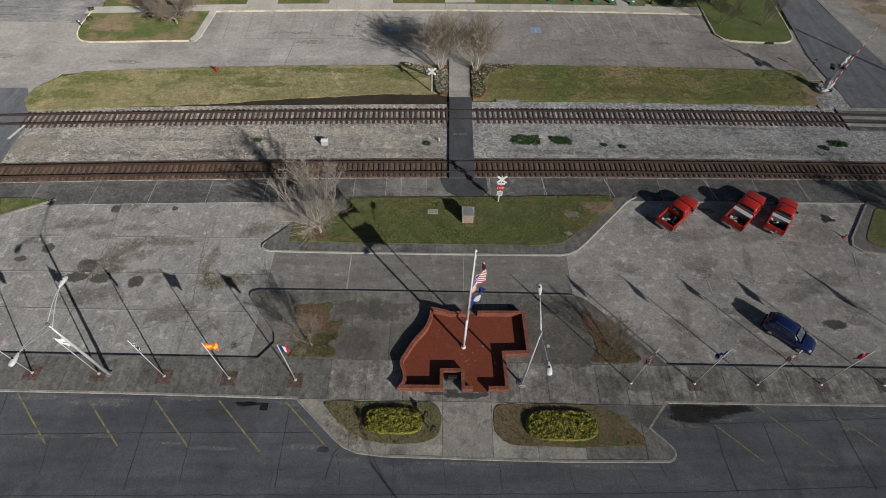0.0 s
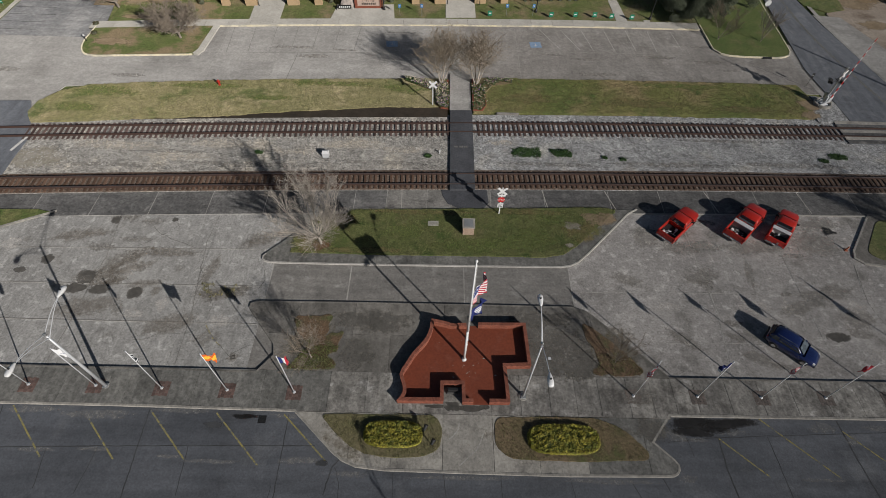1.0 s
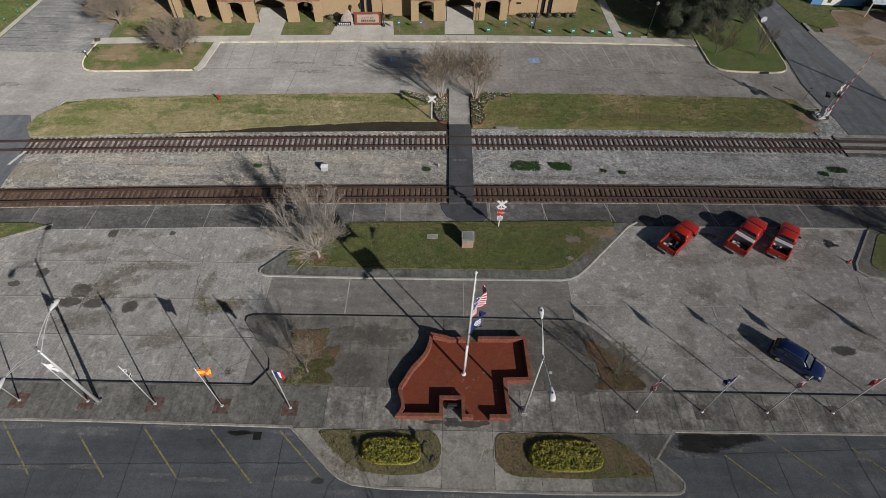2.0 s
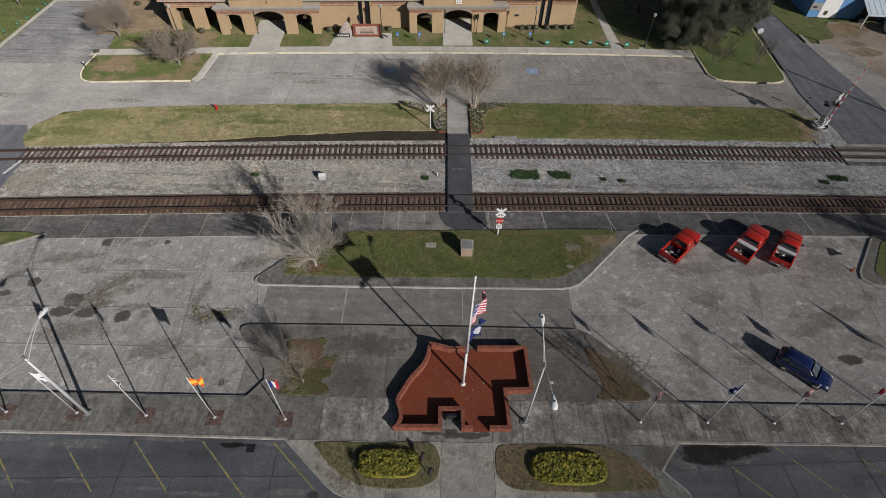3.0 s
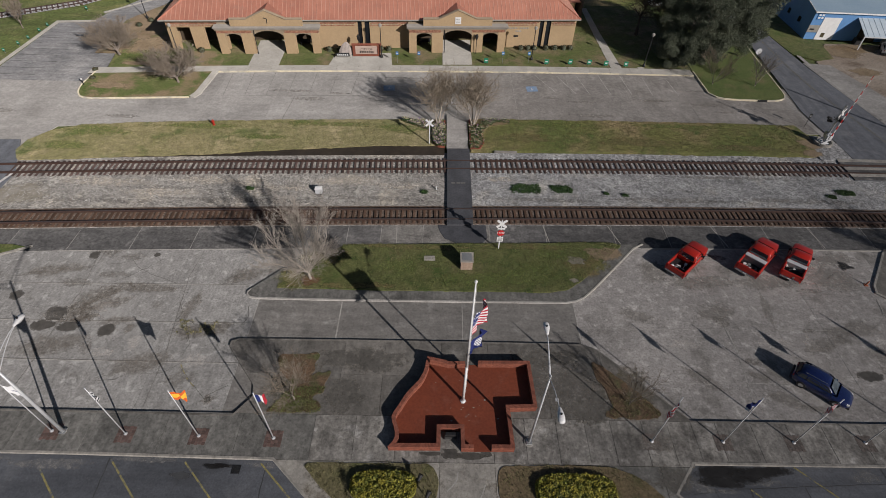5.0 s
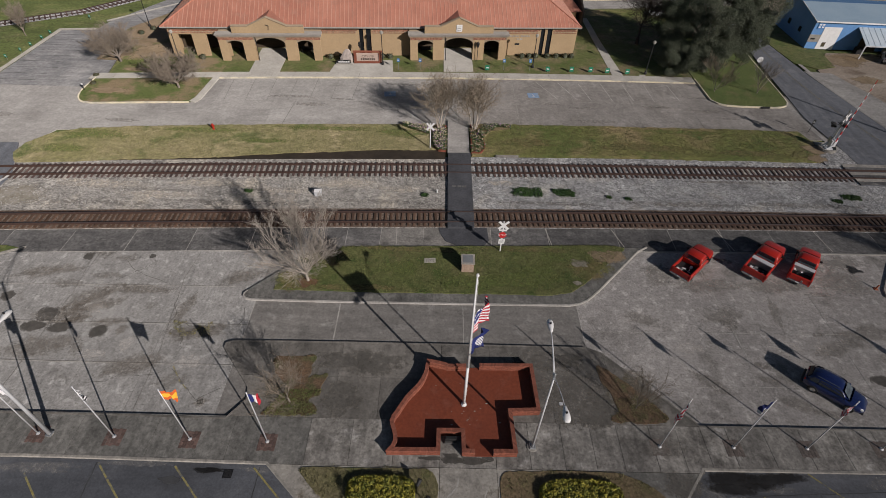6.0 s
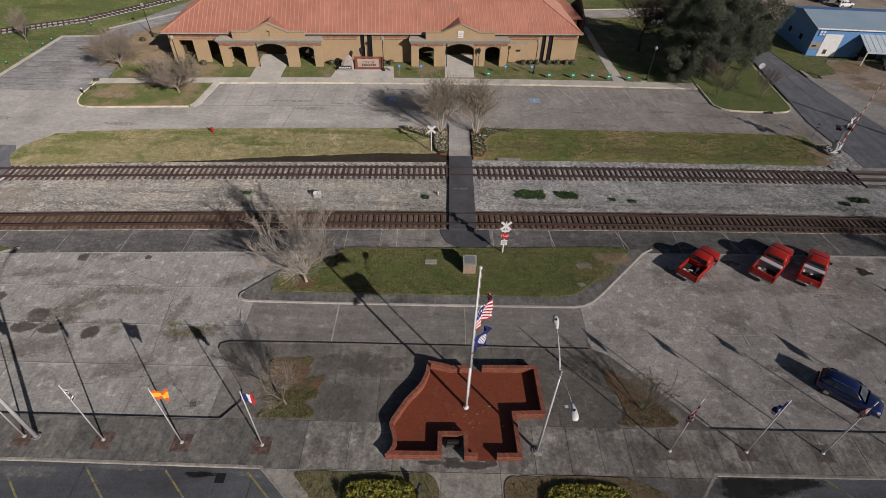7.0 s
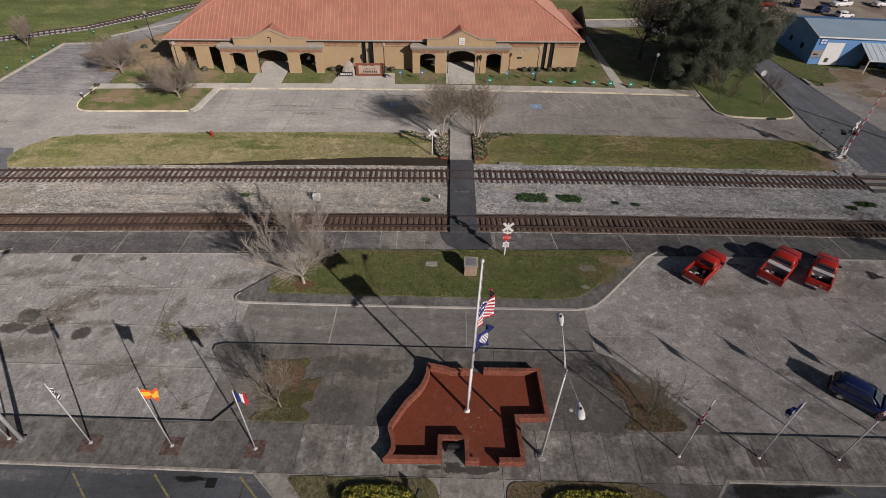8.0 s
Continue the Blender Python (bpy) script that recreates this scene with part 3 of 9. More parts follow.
def strip(x0, x1, v0, v1, z0, z1, step=4.0, crown=0.0):
    """A long slab that follows the bent rows."""
    g = Geo()
    n = max(1, int(abs(x1 - x0) / step))
    vs = []
    for i in range(n + 1):
        x = x0 + (x1 - x0) * i / n
        a, b = bend(x, v0), bend(x, v1)
        mid = ((a[0] + b[0]) / 2, (a[1] + b[1]) / 2)
        vs += [(*a, z0), (*a, z1), (*mid, z1 + crown), (*b, z1), (*b, z0)]
    fs = []
    for i in range(n):
        p, q = i * 5, i * 5 + 5
        fs += [(p + k, q + k, q + k + 1, p + k + 1) for k in range(4)]
    fs = [f[:] for f in fs] + [(4, 3, 2, 1, 0), tuple(n * 5 + k for k in range(5))]
    return g.add(vs, fs)


def clip(poly, axis, lim, keep_less):
    out = []
    for i in range(len(poly)):
        p, q = poly[i], poly[(i + 1) % len(poly)]
        pin = (p[axis] <= lim) == keep_less or p[axis] == lim
        qin = (q[axis] <= lim) == keep_less or q[axis] == lim
        if pin:
            out.append(p)
        if pin != qin:
            f = (lim - p[axis]) / (q[axis] - p[axis])
            out.append(tuple(p[k] + (q[k] - p[k]) * f for k in (0, 1)))
    return out


def pave(name, label, outline, z0, z1, xs, ys, mat, bent=False, gap=0.03, base=JOINT, other=None):
    """A pavement of cast panels over a dark bed; the panels are its parts."""
    rng = random.Random(name)
    put = bend if bent else (lambda x, v: (x, v))
    dense = []
    for i, p in enumerate(outline):
        q = outline[(i + 1) % len(outline)]
        n = max(1, int(abs(q[0] - p[0]) / 5)) if bent else 1
        dense += [(p[0] + (q[0] - p[0]) * k / n, p[1] + (q[1] - p[1]) * k / n) for k in range(n)]
    flush = base is PALEJ
    root = part(name, Geo().prism([put(*p) for p in dense], z0, z1 - (0.009 if flush else 0.02)).data(), base)
    tagged(root, label, "pavement", "", "structure")
    for xa, xb in zip(xs, xs[1:]):
        for ya, yb in zip(ys, ys[1:]):
            cell = outline
            for axis, lim, less in ((0, xa + gap / 2, False), (0, xb - gap / 2, True), (1, ya + gap / 2, False), (1, yb - gap / 2, True)):
                cell = clip(cell, axis, lim, less)
                if len(cell) < 3:
                    break
            if len(cell) < 3:
                continue
            ar = abs(sum(cell[i][0] * cell[(i + 1) % len(cell)][1] - cell[(i + 1) % len(cell)][0] * cell[i][1] for i in range(len(cell)))) / 2
            if ar < 0.05:
                continue
            dz = rng.uniform(-0.006, 0.006) * (0.5 if flush else 1)
            use = other[0] if other and other[1] < (xa + xb) / 2 < other[2] else mat
            part("panel", Geo().prism([put(*p) for p in cell], z1 - 0.06, z1 + dz, 0.012).data(), use, root)
    return root


def span(a, b, step):
    n = max(1, round((b - a) / step))
    return [a + (b - a) * i / n for i in range(n + 1)]


def kerb_line(name, label, pts, z0, z1, width, mat, closed=False, bent=False):
    """A kerb of given width along a line of points, its outer face on the line."""
    put = bend if bent else (lambda x, v: (x, v))
    pts = [Vector((*put(*p), 0)) for p in pts]
    n = len(pts)
    offs = []
    for i, p in enumerate(pts):
        a = pts[i - 1] if (i or closed) else p
        b = pts[(i + 1) % n] if (i < n - 1 or closed) else p
        d1, d2 = (p - a), (b - p)
        if d1.length < 1e-6:
            d1 = d2
        if d2.length < 1e-6:
            d2 = d1
        n1, n2 = Vector((-d1.y, d1.x, 0)).normalized(), Vector((-d2.y, d2.x, 0)).normalized()
        m = (n1 + n2)
        m = m / max(0.3, m.length_squared / 2)
        offs.append(p + m * width)
    g = Geo()
    vs = []
    for p, q in zip(pts, offs):
        e = (q - p).normalized() * 0.03
        vs += [(p.x, p.y, z0), (p.x, p.y, z1 - 0.03), (p.x + e.x, p.y + e.y, z1), (q.x, q.y, z1), (q.x, q.y, z0)]
    fs = []
    for i in range(n if closed else n - 1):
        a, b = i * 5, ((i + 1) % n) * 5
        fs += [(a + k, b + k, b + k + 1, a + k + 1) for k in range(4)]
    if not closed:
        fs += [(0, 1, 2, 3, 4), tuple((n - 1) * 5 + k for k in (4, 3, 2, 1, 0))]
    g.add(vs, fs)
    ob = part(name, g.data(), mat)
    return tagged(ob, label, "kerb", "", "structure")


def rounded(pts, r=0.6, n=4):
    """Rounds the corners of a closed polygon."""
    out = []
    k = len(pts)
    for i in range(k):
        p, a, b = Vector(pts[i]), Vector(pts[i - 1]), Vector(pts[(i + 1) % k])
        ra = min(r, (a - p).length * 0.45)
        rb = min(r, (b - p).length * 0.45)
        s, e = p + (a - p).normalized() * ra, p + (b - p).normalized() * rb
        for j in range(n + 1):
            t = j / n
            q = s * (1 - t) ** 2 + p * 2 * t * (1 - t) + e * t * t
            out.append((q.x, q.y))
    return out


def ragged(pts, amp=0.12, step=0.45, seed=0.0):
    """Breaks the edges of a closed outline into an uneven line."""
    out = []
    for i, p in enumerate(pts):
        q = pts[(i + 1) % len(pts)]
        n = max(1, int(math.hypot(q[0] - p[0], q[1] - p[1]) / step))
        for k in range(n):
            x, y = p[0] + (q[0] - p[0]) * k / n, p[1] + (q[1] - p[1]) * k / n
            out.append((x + amp * noise.noise((x * 1.3, y * 1.3, seed)), y + amp * (noise.noise((x * 0.5, y * 0.5, seed + 7)) + noise.noise((x * 2.1, y * 2.1, seed + 4)))))
    return out


def lawn(name, label, pts, z0, z1, mat, bent=False, cat="grass"):
    put = bend if bent else (lambda x, v: (x, v))
    dense = []
    for i, p in enumerate(pts):
        q = pts[(i + 1) % len(pts)]
        n = max(1, int(abs(q[0] - p[0]) / 5)) if bent else 1
        dense += [(p[0] + (q[0] - p[0]) * k / n, p[1] + (q[1] - p[1]) * k / n) for k in range(n)]
    ob = part(name, Geo().prism([put(*p) for p in dense], z0, z1, 0.03).data(), mat)
    return tagged(ob, label, cat, "", "structure")


# ---- ground and pavements ----
g = Geo()
n = 24
for i in range(n):
    for j in range(n):
        x0, x1 = -1500 + 3000 * i / n, -1500 + 3000 * (i + 1) / n
        y0, y1 = -1500 + 3000 * j / n, -1500 + 3000 * (j + 1) / n
        g.add([(x0, y0, -0.06), (x1, y0, -0.06), (x1, y1, -0.06), (x0, y1, -0.06)], [(0, 1, 2, 3)])
tagged(part("ground", g.data(), FIELD), "open level field of mixed green and dry grass", "ground", "", "structure")

# south street
tagged(part("street", Geo().box(-120, 120, -40, 18, -0.3, 0.0).data(), ASPH), "dark patched asphalt street with seams", "street", "", "structure")
# inner lot
LOT_W = [(-46.5, 16.9), (-16.8, 16.9), (-16.8, 35.2), (-46.5, 35.2)]
LANES = [(-16.8, 16.9), (9.5, 16.9), (9.5, 35.2), (-16.8, 35.2)]
LOT_E = [(9.5, 16.9), (46, 16.9), (46, 35.2), (9.5, 35.2)]
pave("parking_lot_west", "weathered pale concrete parking lot with oil stains and joints", LOT_W, -0.2, 0.02,
     [-46.5, -40.6, -31.95, -23.0, -16.8], [16.9, 21.28, 24.9, 28.8, 35.2], CONC, gap=0.004)
pave("lane", "smooth darker concrete lane between plaza and island", LANES, -0.2, 0.02,
     [-16.8, -9.9, 0.1, 9.5], [16.9, 23.6, 35.2], LANE, gap=0.01, base=PALEJ)
pave("parking_lot_east", "mottled weathered concrete parking lot with joints", LOT_E, -0.2, 0.02,
     [9.5, 21.55, 29.8, 38.2, 46], [16.9, 20.4, 25.42, 30.5, 35.2], CONCE, gap=0.004, base=PALEJ)


def slab_joint(a, b, w, z=0.022, mat=None):
    d = Vector((b[0] - a[0], b[1] - a[1], 0))
    m = pose(a[0], a[1], z, 0, 0, math.degrees(math.atan2(d.y, d.x)))
    tagged(part("slab_joint", Geo().box(0, d.length, -w / 2, w / 2, 0, 0.006, m).data(), mat or PALEJ), "open joint between concrete slabs" if mat else "pale mortared joint between concrete slabs", "joint", "", "structure")


for a, b, w in (((-46, 28.5), (-18.3, 28.95), 0.05), ((-46, 24.75), (-16.8, 24.95), 0.05), ((-46, 21.25), (-16.9, 21.25), 0.045), ((-9.9, 23.7), (-9.9, 27.3), 0.11), ((0.1, 23.7), (0.1, 27.4), 0.06),
                ((-16.8, 23.7), (-16.8, 27.2), 0.06), ((9.5, 23.6), (9.5, 27.6), 0.07), ((12.4, 30.3), (36.4, 30.62), 0.05), ((9.6, 25.1), (37, 25.6), 0.05), ((21.35, 34.6), (21.75, 23.2), 0.09), ((21.75, 23.2), (20.95, 17.3), 0.06), ((10.4, 20.15), (24.5, 20.5), 0.04), ((36.3, 28.9), (35.5, 25.8), 0.09), ((-40, 32.8), (-18.2, 33.15), 0.14)):
    slab_joint(a, b, w, mat=SEAM if a[0] < -40 else None)
    if a[0] < -40:
        slab_joint((a[0], a[1] - 0.07), (b[0], b[1] - 0.07), 0.06)

PLAZA_PTS = [(-80, 17.15), (-80, 14.15), (-26, 14.15), (-12.5, 14.0), (-9.3, 11.1), (-8.6, 10.6), (-7.6, 10.2), (-5.6, 10.0), (1.5, 9.9), (7.0, 9.85),
             (14.1, 9.95), (14.45, 9.98), (14.74, 10.12), (14.92, 10.34), (15.0, 10.6), (14.96, 10.85), (14.78, 11.12), (13.6, 12.3), (15.2, 14.2), (80, 14.5), (80, 17.4), (16.0, 17.3),
             (11.2, 22.4), (10.5, 23.1), (9.3, 23.55), (1.5, 23.55), (-9.1, 23.5), (-17.3, 23.4), (-17.9, 23.15), (-17.9, 22.7), (-17.6, 22.3),
             (-15.2, 19.4), (-15.0, 18.5), (-16.0, 17.1), (-22.8, 17.15)]
COURT = [(-16.0, 17.2), (16.05, 17.2), *PLAZA_PTS[21:34]]
FRONT = [(-80, 17.19), (-80, 14.15), (-26, 14.15), (-12.5, 14.02), (15.2, 14.02), (15.25, 14.2), (80, 14.5), (80, 17.4), (16.0, 17.3), (16.04, 17.19), (-16.0, 17.19)]
NOSE = [(-12.47, 14.0), *PLAZA_PTS[4:18], (15.1, 14.0)]
pave("plaza_court", "dark weathered concrete court raised one kerb", COURT, -0.1, 0.15, [-18.2, -13.6, -9.0, -5.9, -1.6, 2.0, 6.2, 10.6, 16.2], [17.2, 20.4, 23.7], PLAZA, gap=0.006)
pave("front_pavement", "dark grey-brown concrete pavement along the flag row", clip(FRONT, 0, -10.2, True), -0.1, 0.15,
     [-80, -60, -45, -40, -35, -30, -25.2, -20.2, -15.2, -10.2], [13.9, 17.45], WALKW, gap=0.01)
pave("front_pavement", "streaked pale concrete pavement before the planter", clip(FRONT, 0, -10.2, False), -0.1, 0.15,
     [-10.2, -7.4, -4.6, -1.6, 2.0, 4.2, 6.4, 8.4, 10.2, 12.4, 14.2, 15.9, 17.6, 20.1, 22.6, 25.1, 27.6, 30.1, 35, 40, 45, 60, 80],
     [13.9, 17.45], WALKP, gap=0.014)
pave("kerb_extension", "pale concrete pavement round two planted beds", NOSE, -0.1, 0.15, [-12.6, -8.2, -5.2, -1.6, 2.0, 5.2, 8.6, 12.9, 15.3], [9.8, 14.02], BULB, gap=0.012, other=(WALKW, 8.7, 16))
KS = [(x, y - 0.006) for x, y in PLAZA_PTS[1:20]]
kerb_line("kerb_south", "worn pale concrete kerb along the street", KS, 0.0, 0.165, 0.16, KERB)
kerb_line("kerb_north", "dark worn concrete kerb of the raised plaza", PLAZA_PTS[20:] + [(-80, 17.15)], 0.0, 0.165, 0.15, PLAZA)

# grass island between lot and tracks
ISL = [(-17.8, 28.5), (-18.02, 28.15), (-17.98, 27.8), (-17.68, 27.52), (-17.1, 27.4), (-11.1, 27.4), (-0.9, 27.5), (8.9, 27.65), (9.8, 27.85), (10.6, 28.3), (11.7, 29.35), (16.4, 34.4), (17.4, 35.0), (-11.3, 34.2), (-15.7, 30.8)]
tagged(part("island_pavement", Geo().prism(ISL, -0.1, 0.13).data(), WALKW), "raised concrete edging of the grass island", "pavement", "", "structure")
ISLK = [(x * 1.0015, 31 + (y - 31) * 1.002) for x, y in ISL]
kerb_line("kerb_island", "worn concrete kerb round the grass island", ISLK[0:10], 0.0, 0.16, 0.14, PALEJ)
kerb_line("kerb_island", "pale worn concrete kerb round the grass island", ISLK[9:13], 0.0, 0.16, 0.14, WALKC)
lawn("island_lawn", "green winter lawn with worn brown patches on a kerbed island",
     ragged(rounded([(-15.9, 28.55), (-6, 28.55), (7.4, 28.75), (9.2, 29.0), (10.4, 29.9), (15.4, 34.85), (14.0, 35.1), (-10.8, 33.95), (-14.2, 30.3)], 0.5), 0.07, 0.3), 0.05, 0.2, GRASS)

# corner islands
lawn("west_island", "kerbed grass corner beside the lot", [(-60, 26.5), (-46.4, 29.0), (-38.9, 32.7), (-40.5, 33.0), (-60, 32.5)], -0.1, 0.15, GRASS)
kerb_line("kerb_west_island", "worn concrete kerb of the grass corner", [(-60, 26.3), (-46.4, 28.8), (-38.6, 32.8)], 0.0, 0.17, 0.18, KERB)
lawn("east_island", "kerbed grass corner beside the lot", rounded([(38.0, 30.2), (41.0, 34.4), (60, 35), (60, 29.2), (39.5, 29.2)], 0.8), 0.0, 0.17, GRASS)
tagged(part("island_pavement", Geo().prism([(36.65, 29.7), (37.3, 29.05), (39.3, 28.75), (60, 28.55), (60, 35.4), (40.6, 35.2), (36.95, 30.5)], -0.1, 0.13).data(), PLAZA), "raised concrete edging of the grass corner", "pavement", "", "structure")
kerb_line("kerb_east_island", "dark worn concrete kerb of the grass corner", [(60, 28.4), (39.3, 28.6), (37.2, 28.9), (36.5, 29.6), (36.8, 30.5), (40.2, 34.8)][::-1], 0.0, 0.15, 0.2, KERB)

# old platform strip
pave("platform_strip", "dark stained concrete strip along the railway", [(-46.5, 34.05), (46, 34.05), (46, 37.15), (-46.5, 37.15)], -0.2, 0.06,
     [-46.5, -41, -35.5, -30, -24.6, -19.2, -14.0, -10.6, -7.45, -3.45, 2.9, 8.3, 14.9, 20.1, 25.2, 30.0, 34.8, 40, 46], [34.05, 37.15], STRIP, bent=True, gap=0.03, base=PALEJ, other=(STRIPP, -8, 2))

kerb_line("kerb_platform", "pale narrow edge between lot and platform strip", [(x, 34.03) for x in span(17.2, 41, 4)][::-1], 0.0, 0.072, 0.13, WALKC, bent=True)
for xa, xb in ((14.6, 15.4), (24.9, 25.6), (34.6, 35.0), (8.2, 8.6), (-6.0, -5.9)):
    d = Vector((*bend(xb, 34.2), 0)) - Vector((*bend(xa, 37.1), 0))
    m = pose(*bend(xa, 37.1), 0.06, 0, 0, math.degrees(math.atan2(d.y, d.x)))
    tagged(part("pale_joint", Geo().box(0, d.length, -0.035, 0.035, 0, 0.006, m).data(), WALKC), "pale joint line across the platform strip", "joint", "", "structure")

# railway bed
tagged(part("ballast_west", strip(-120, 0.1, 37.15, 49.3, -0.2, 0.10, 3.0, 0.05).data(), BALLASTW), "sandy beige crushed stone railway ballast", "ballast", "", "structure")
tagged(part("ballast_east", strip(0.1, 120, 37.15, 49.3, -0.2, 0.10, 3.0, 0.05).data(), BALLAST), "pale grey crushed stone railway ballast", "ballast", "", "structure")
tagged(part("track_bed", strip(-120, 120, 37.18, 39.95, -0.1, 0.155, 3.0).data(), RUSTBED), "rust-stained ballast under the nearer track", "ballast", "", "structure")

# grass strip north of the railway, with its ditch
tagged(part("ditch", strip(-44, -1.5, 48.85, 50.7, -0.3, 0.13, 2.0).data(), MUD), "dark mud in a ditch, shade put into its colour", "ditch", "", "structure")
VERGE_W = [(-47.5, 48.5), (-40, 48.7), (-33, 48.9), (-26, 49.3), (-20, 49.9), (-13, 50.35), (-9, 50.65), (-1.5, 50.7), (-1.5, 56.35), (-20, 56.4), (-38, 56.3), (-44.5, 56.0), (-47.0, 54.8), (-48.6, 52.8), (-48.7, 50.5)]
lawn("verge_west", "dry straw-coloured grass verge with greener patches", ragged(VERGE_W, 0.16), -0.1, 0.22, DRYG, bent=True)
lawn("verge_east", "worn green and brown grass verge", ragged([(1.5, 49.6), (20, 49.3), (38, 49.2), (42.0, 49.4), (43.2, 53.2), (42.5, 56.3), (20, 56.35), (6.5, 56.4), (1.5, 56.4)], 0.16), -0.1, 0.22, VERGEM, bent=True)

# north street and its parking stalls
pave("north_street_west", "pale concrete street with parking stalls", [(-62.5, 49.5), (-49.5, 49.5), (-47, 56.2), (0, 56.2), (0, 69.5), (-33, 69.5), (-62.5, 69.5)], -0.2, 0.04,
     span(-62.5, 0, 7.8), [49.5, 56.2, 60.6, 64.9, 69.5], NCONC, bent=True, gap=0.01, base=PALEJ)
pave("north_street_east", "stained brown-grey concrete street with parking stalls", [(0, 56.2), (46.5, 54.6), (46.5, 66), (34, 69.5), (0, 69.5)], -0.2, 0.04,
     span(0, 46.5, 7.75), [54.0, 60.6, 64.9, 69.5], NCONCE, bent=True, gap=0.008, base=PALEJ)
pave("north_sidewalk", "pale concrete sidewalk along the station lawn", [(-49.8, 69.3), (34.2, 69.3), (34.2, 71.0), (-49.8, 71.0)], -0.1, 0.21, span(-49.8, 34.2, 3.0), [69.3, 71.0], WALKC, bent=True, gap=0.008)
kerb_line("kerb_yellow", "kerb painted pale yellow along the parking stalls", [(x, 69.22) for x in span(-33.2, 34.2, 4)], 0.0, 0.21, 0.2, KERBY, bent=True)

# kerbed lawns at both ends of the stalls
NW = [(-32.75, 67.4), (-33.2, 61.2), (-33.5, 60.5), (-34.3, 60.15), *rounded([(-38, 59.85), (-47.6, 59.1), (-49.0, 61.6), (-48.9, 66.9)], 1.9, 6)[7:21], (-48.9, 66.9)]
lawn("island_northwest", "kerbed island of patchy grass", NW, -0.1, 0.2, PATCHY)
kerb_line("kerb_northwest", "pale yellow kerb round a grass island", NW[3:], 0.0, 0.23, 0.15, KERBY)
kerb_line("kerb_northwest", "broad pale concrete kerb at the end of the stalls", [(-33.55, 67.4), (-33.9, 61.2), (-34.3, 60.3)], 0.0, 0.235, 0.85, WALKC)
NE = [(34.4, 70.6), (34.4, 64.2), (35.2, 63.1), (36.2, 62.7), (38, 62.5), (42.4, 62.5), (43.6, 62.7), (44.5, 63.2), (45.0, 64.1), (45.2, 65.4), (45.7, 72), (46.4, 80), (46.8, 95), (34.4, 95)]
lawn("island_northeast", "shaded green lawn under the evergreen tree", NE, -0.1, 0.2, NELAWN, bent=True)
kerb_line("kerb_northeast", "pale yellow kerb round a grass corner", NE[:12], 0.0, 0.23, 0.15, KERBY, bent=True)
# Solid black box stands for the shade inside the kerb's drain opening.
tagged(part("kerb_inlet", Geo().box(-0.6, 0.6, -0.14, 0.12, 0.05, 0.236, pose(*bend(41.2, 62.5), 0, 0, 0, 4)).data(), RUBBER), "dark box for the shaded drain inlet in the yellow kerb", "drain inlet", "", "structure")

# station lawn
lawn("station_lawn", "short green lawn with brown patches before the station", [(-48, 71.0), (34.4, 71.0), (34.4, 95), (19, 95), (-48, 95)], -0.1, 0.16, LAWN2, bent=True)
lawn("lawn_corner", "patchy grass and bare earth by the station", [(-48, 71.0), (-33, 71.0), (-33, 76), (-41.5, 76), (-47, 73.5)], 0.0, 0.175, PATCHY, bent=True)
lawn("bare_ground", "bare brown earth beside the station", ragged([(-52, 72), (-46.5, 72), (-41, 73.5), (-40, 95), (-47, 95), (-52.5, 84)], 0.4, 0.8), -0.1, 0.17, DIRT)

# west lot and lane
pave("west_lot", "grey stained asphalt and concrete lot", [(-62.5, 63.5), (-48.3, 63.5), (-48.3, 68), (-49.5, 74), (-52, 84), (-48, 95), (-40, 112), (-46, 112), (-57, 86.5), (-57.5, 82.8), (-62.5, 82.2)], -0.2, 0.052, [-63, -58.5, -54, -49.5, -45, -39], span(63.5, 112, 6), WESTLOT)
for k in range(9):
    ya = 65.0 + k * 1.95
    tagged(part("stall_line", Geo().box(-62.2, -56.6 + 0.4 * (k % 3), ya, ya + 0.1, 0.05, 0.062).data(), STRIP), "worn stall line on the west lot", "road marking", "", "structure")
kerb_line("kerb_west_lot", "pale concrete kerb of the lot", [(-62.8, 60), (-62.6, 82.3), (-57.2, 83.0)], 0.0, 0.17, 0.45, WALKC)
kerb_line("kerb_lane", "pale concrete kerb of the lane", [(-57.4, 86.6), (-49.6, 95.5), (-42, 104)], 0.0, 0.15, 0.35, WALKC)
lawn("west_road", "dark asphalt road over the railway", [(-75, 30), (-49, 33.5), (-46.2, 37), (-46.4, 43.5), (-49.4, 49.6), (-75, 48)], -0.2, 0.19, ROAD, cat="road")
tagged(part("stop_bar", Geo().box(-0.15, 0.15, -1.2, 1.2, 0.19, 0.2, pose(-46.9, 42.2, 0, 0, 0, -15)).data(), PAINTW), "worn white stop bar on asphalt", "road marking", "", "structure")

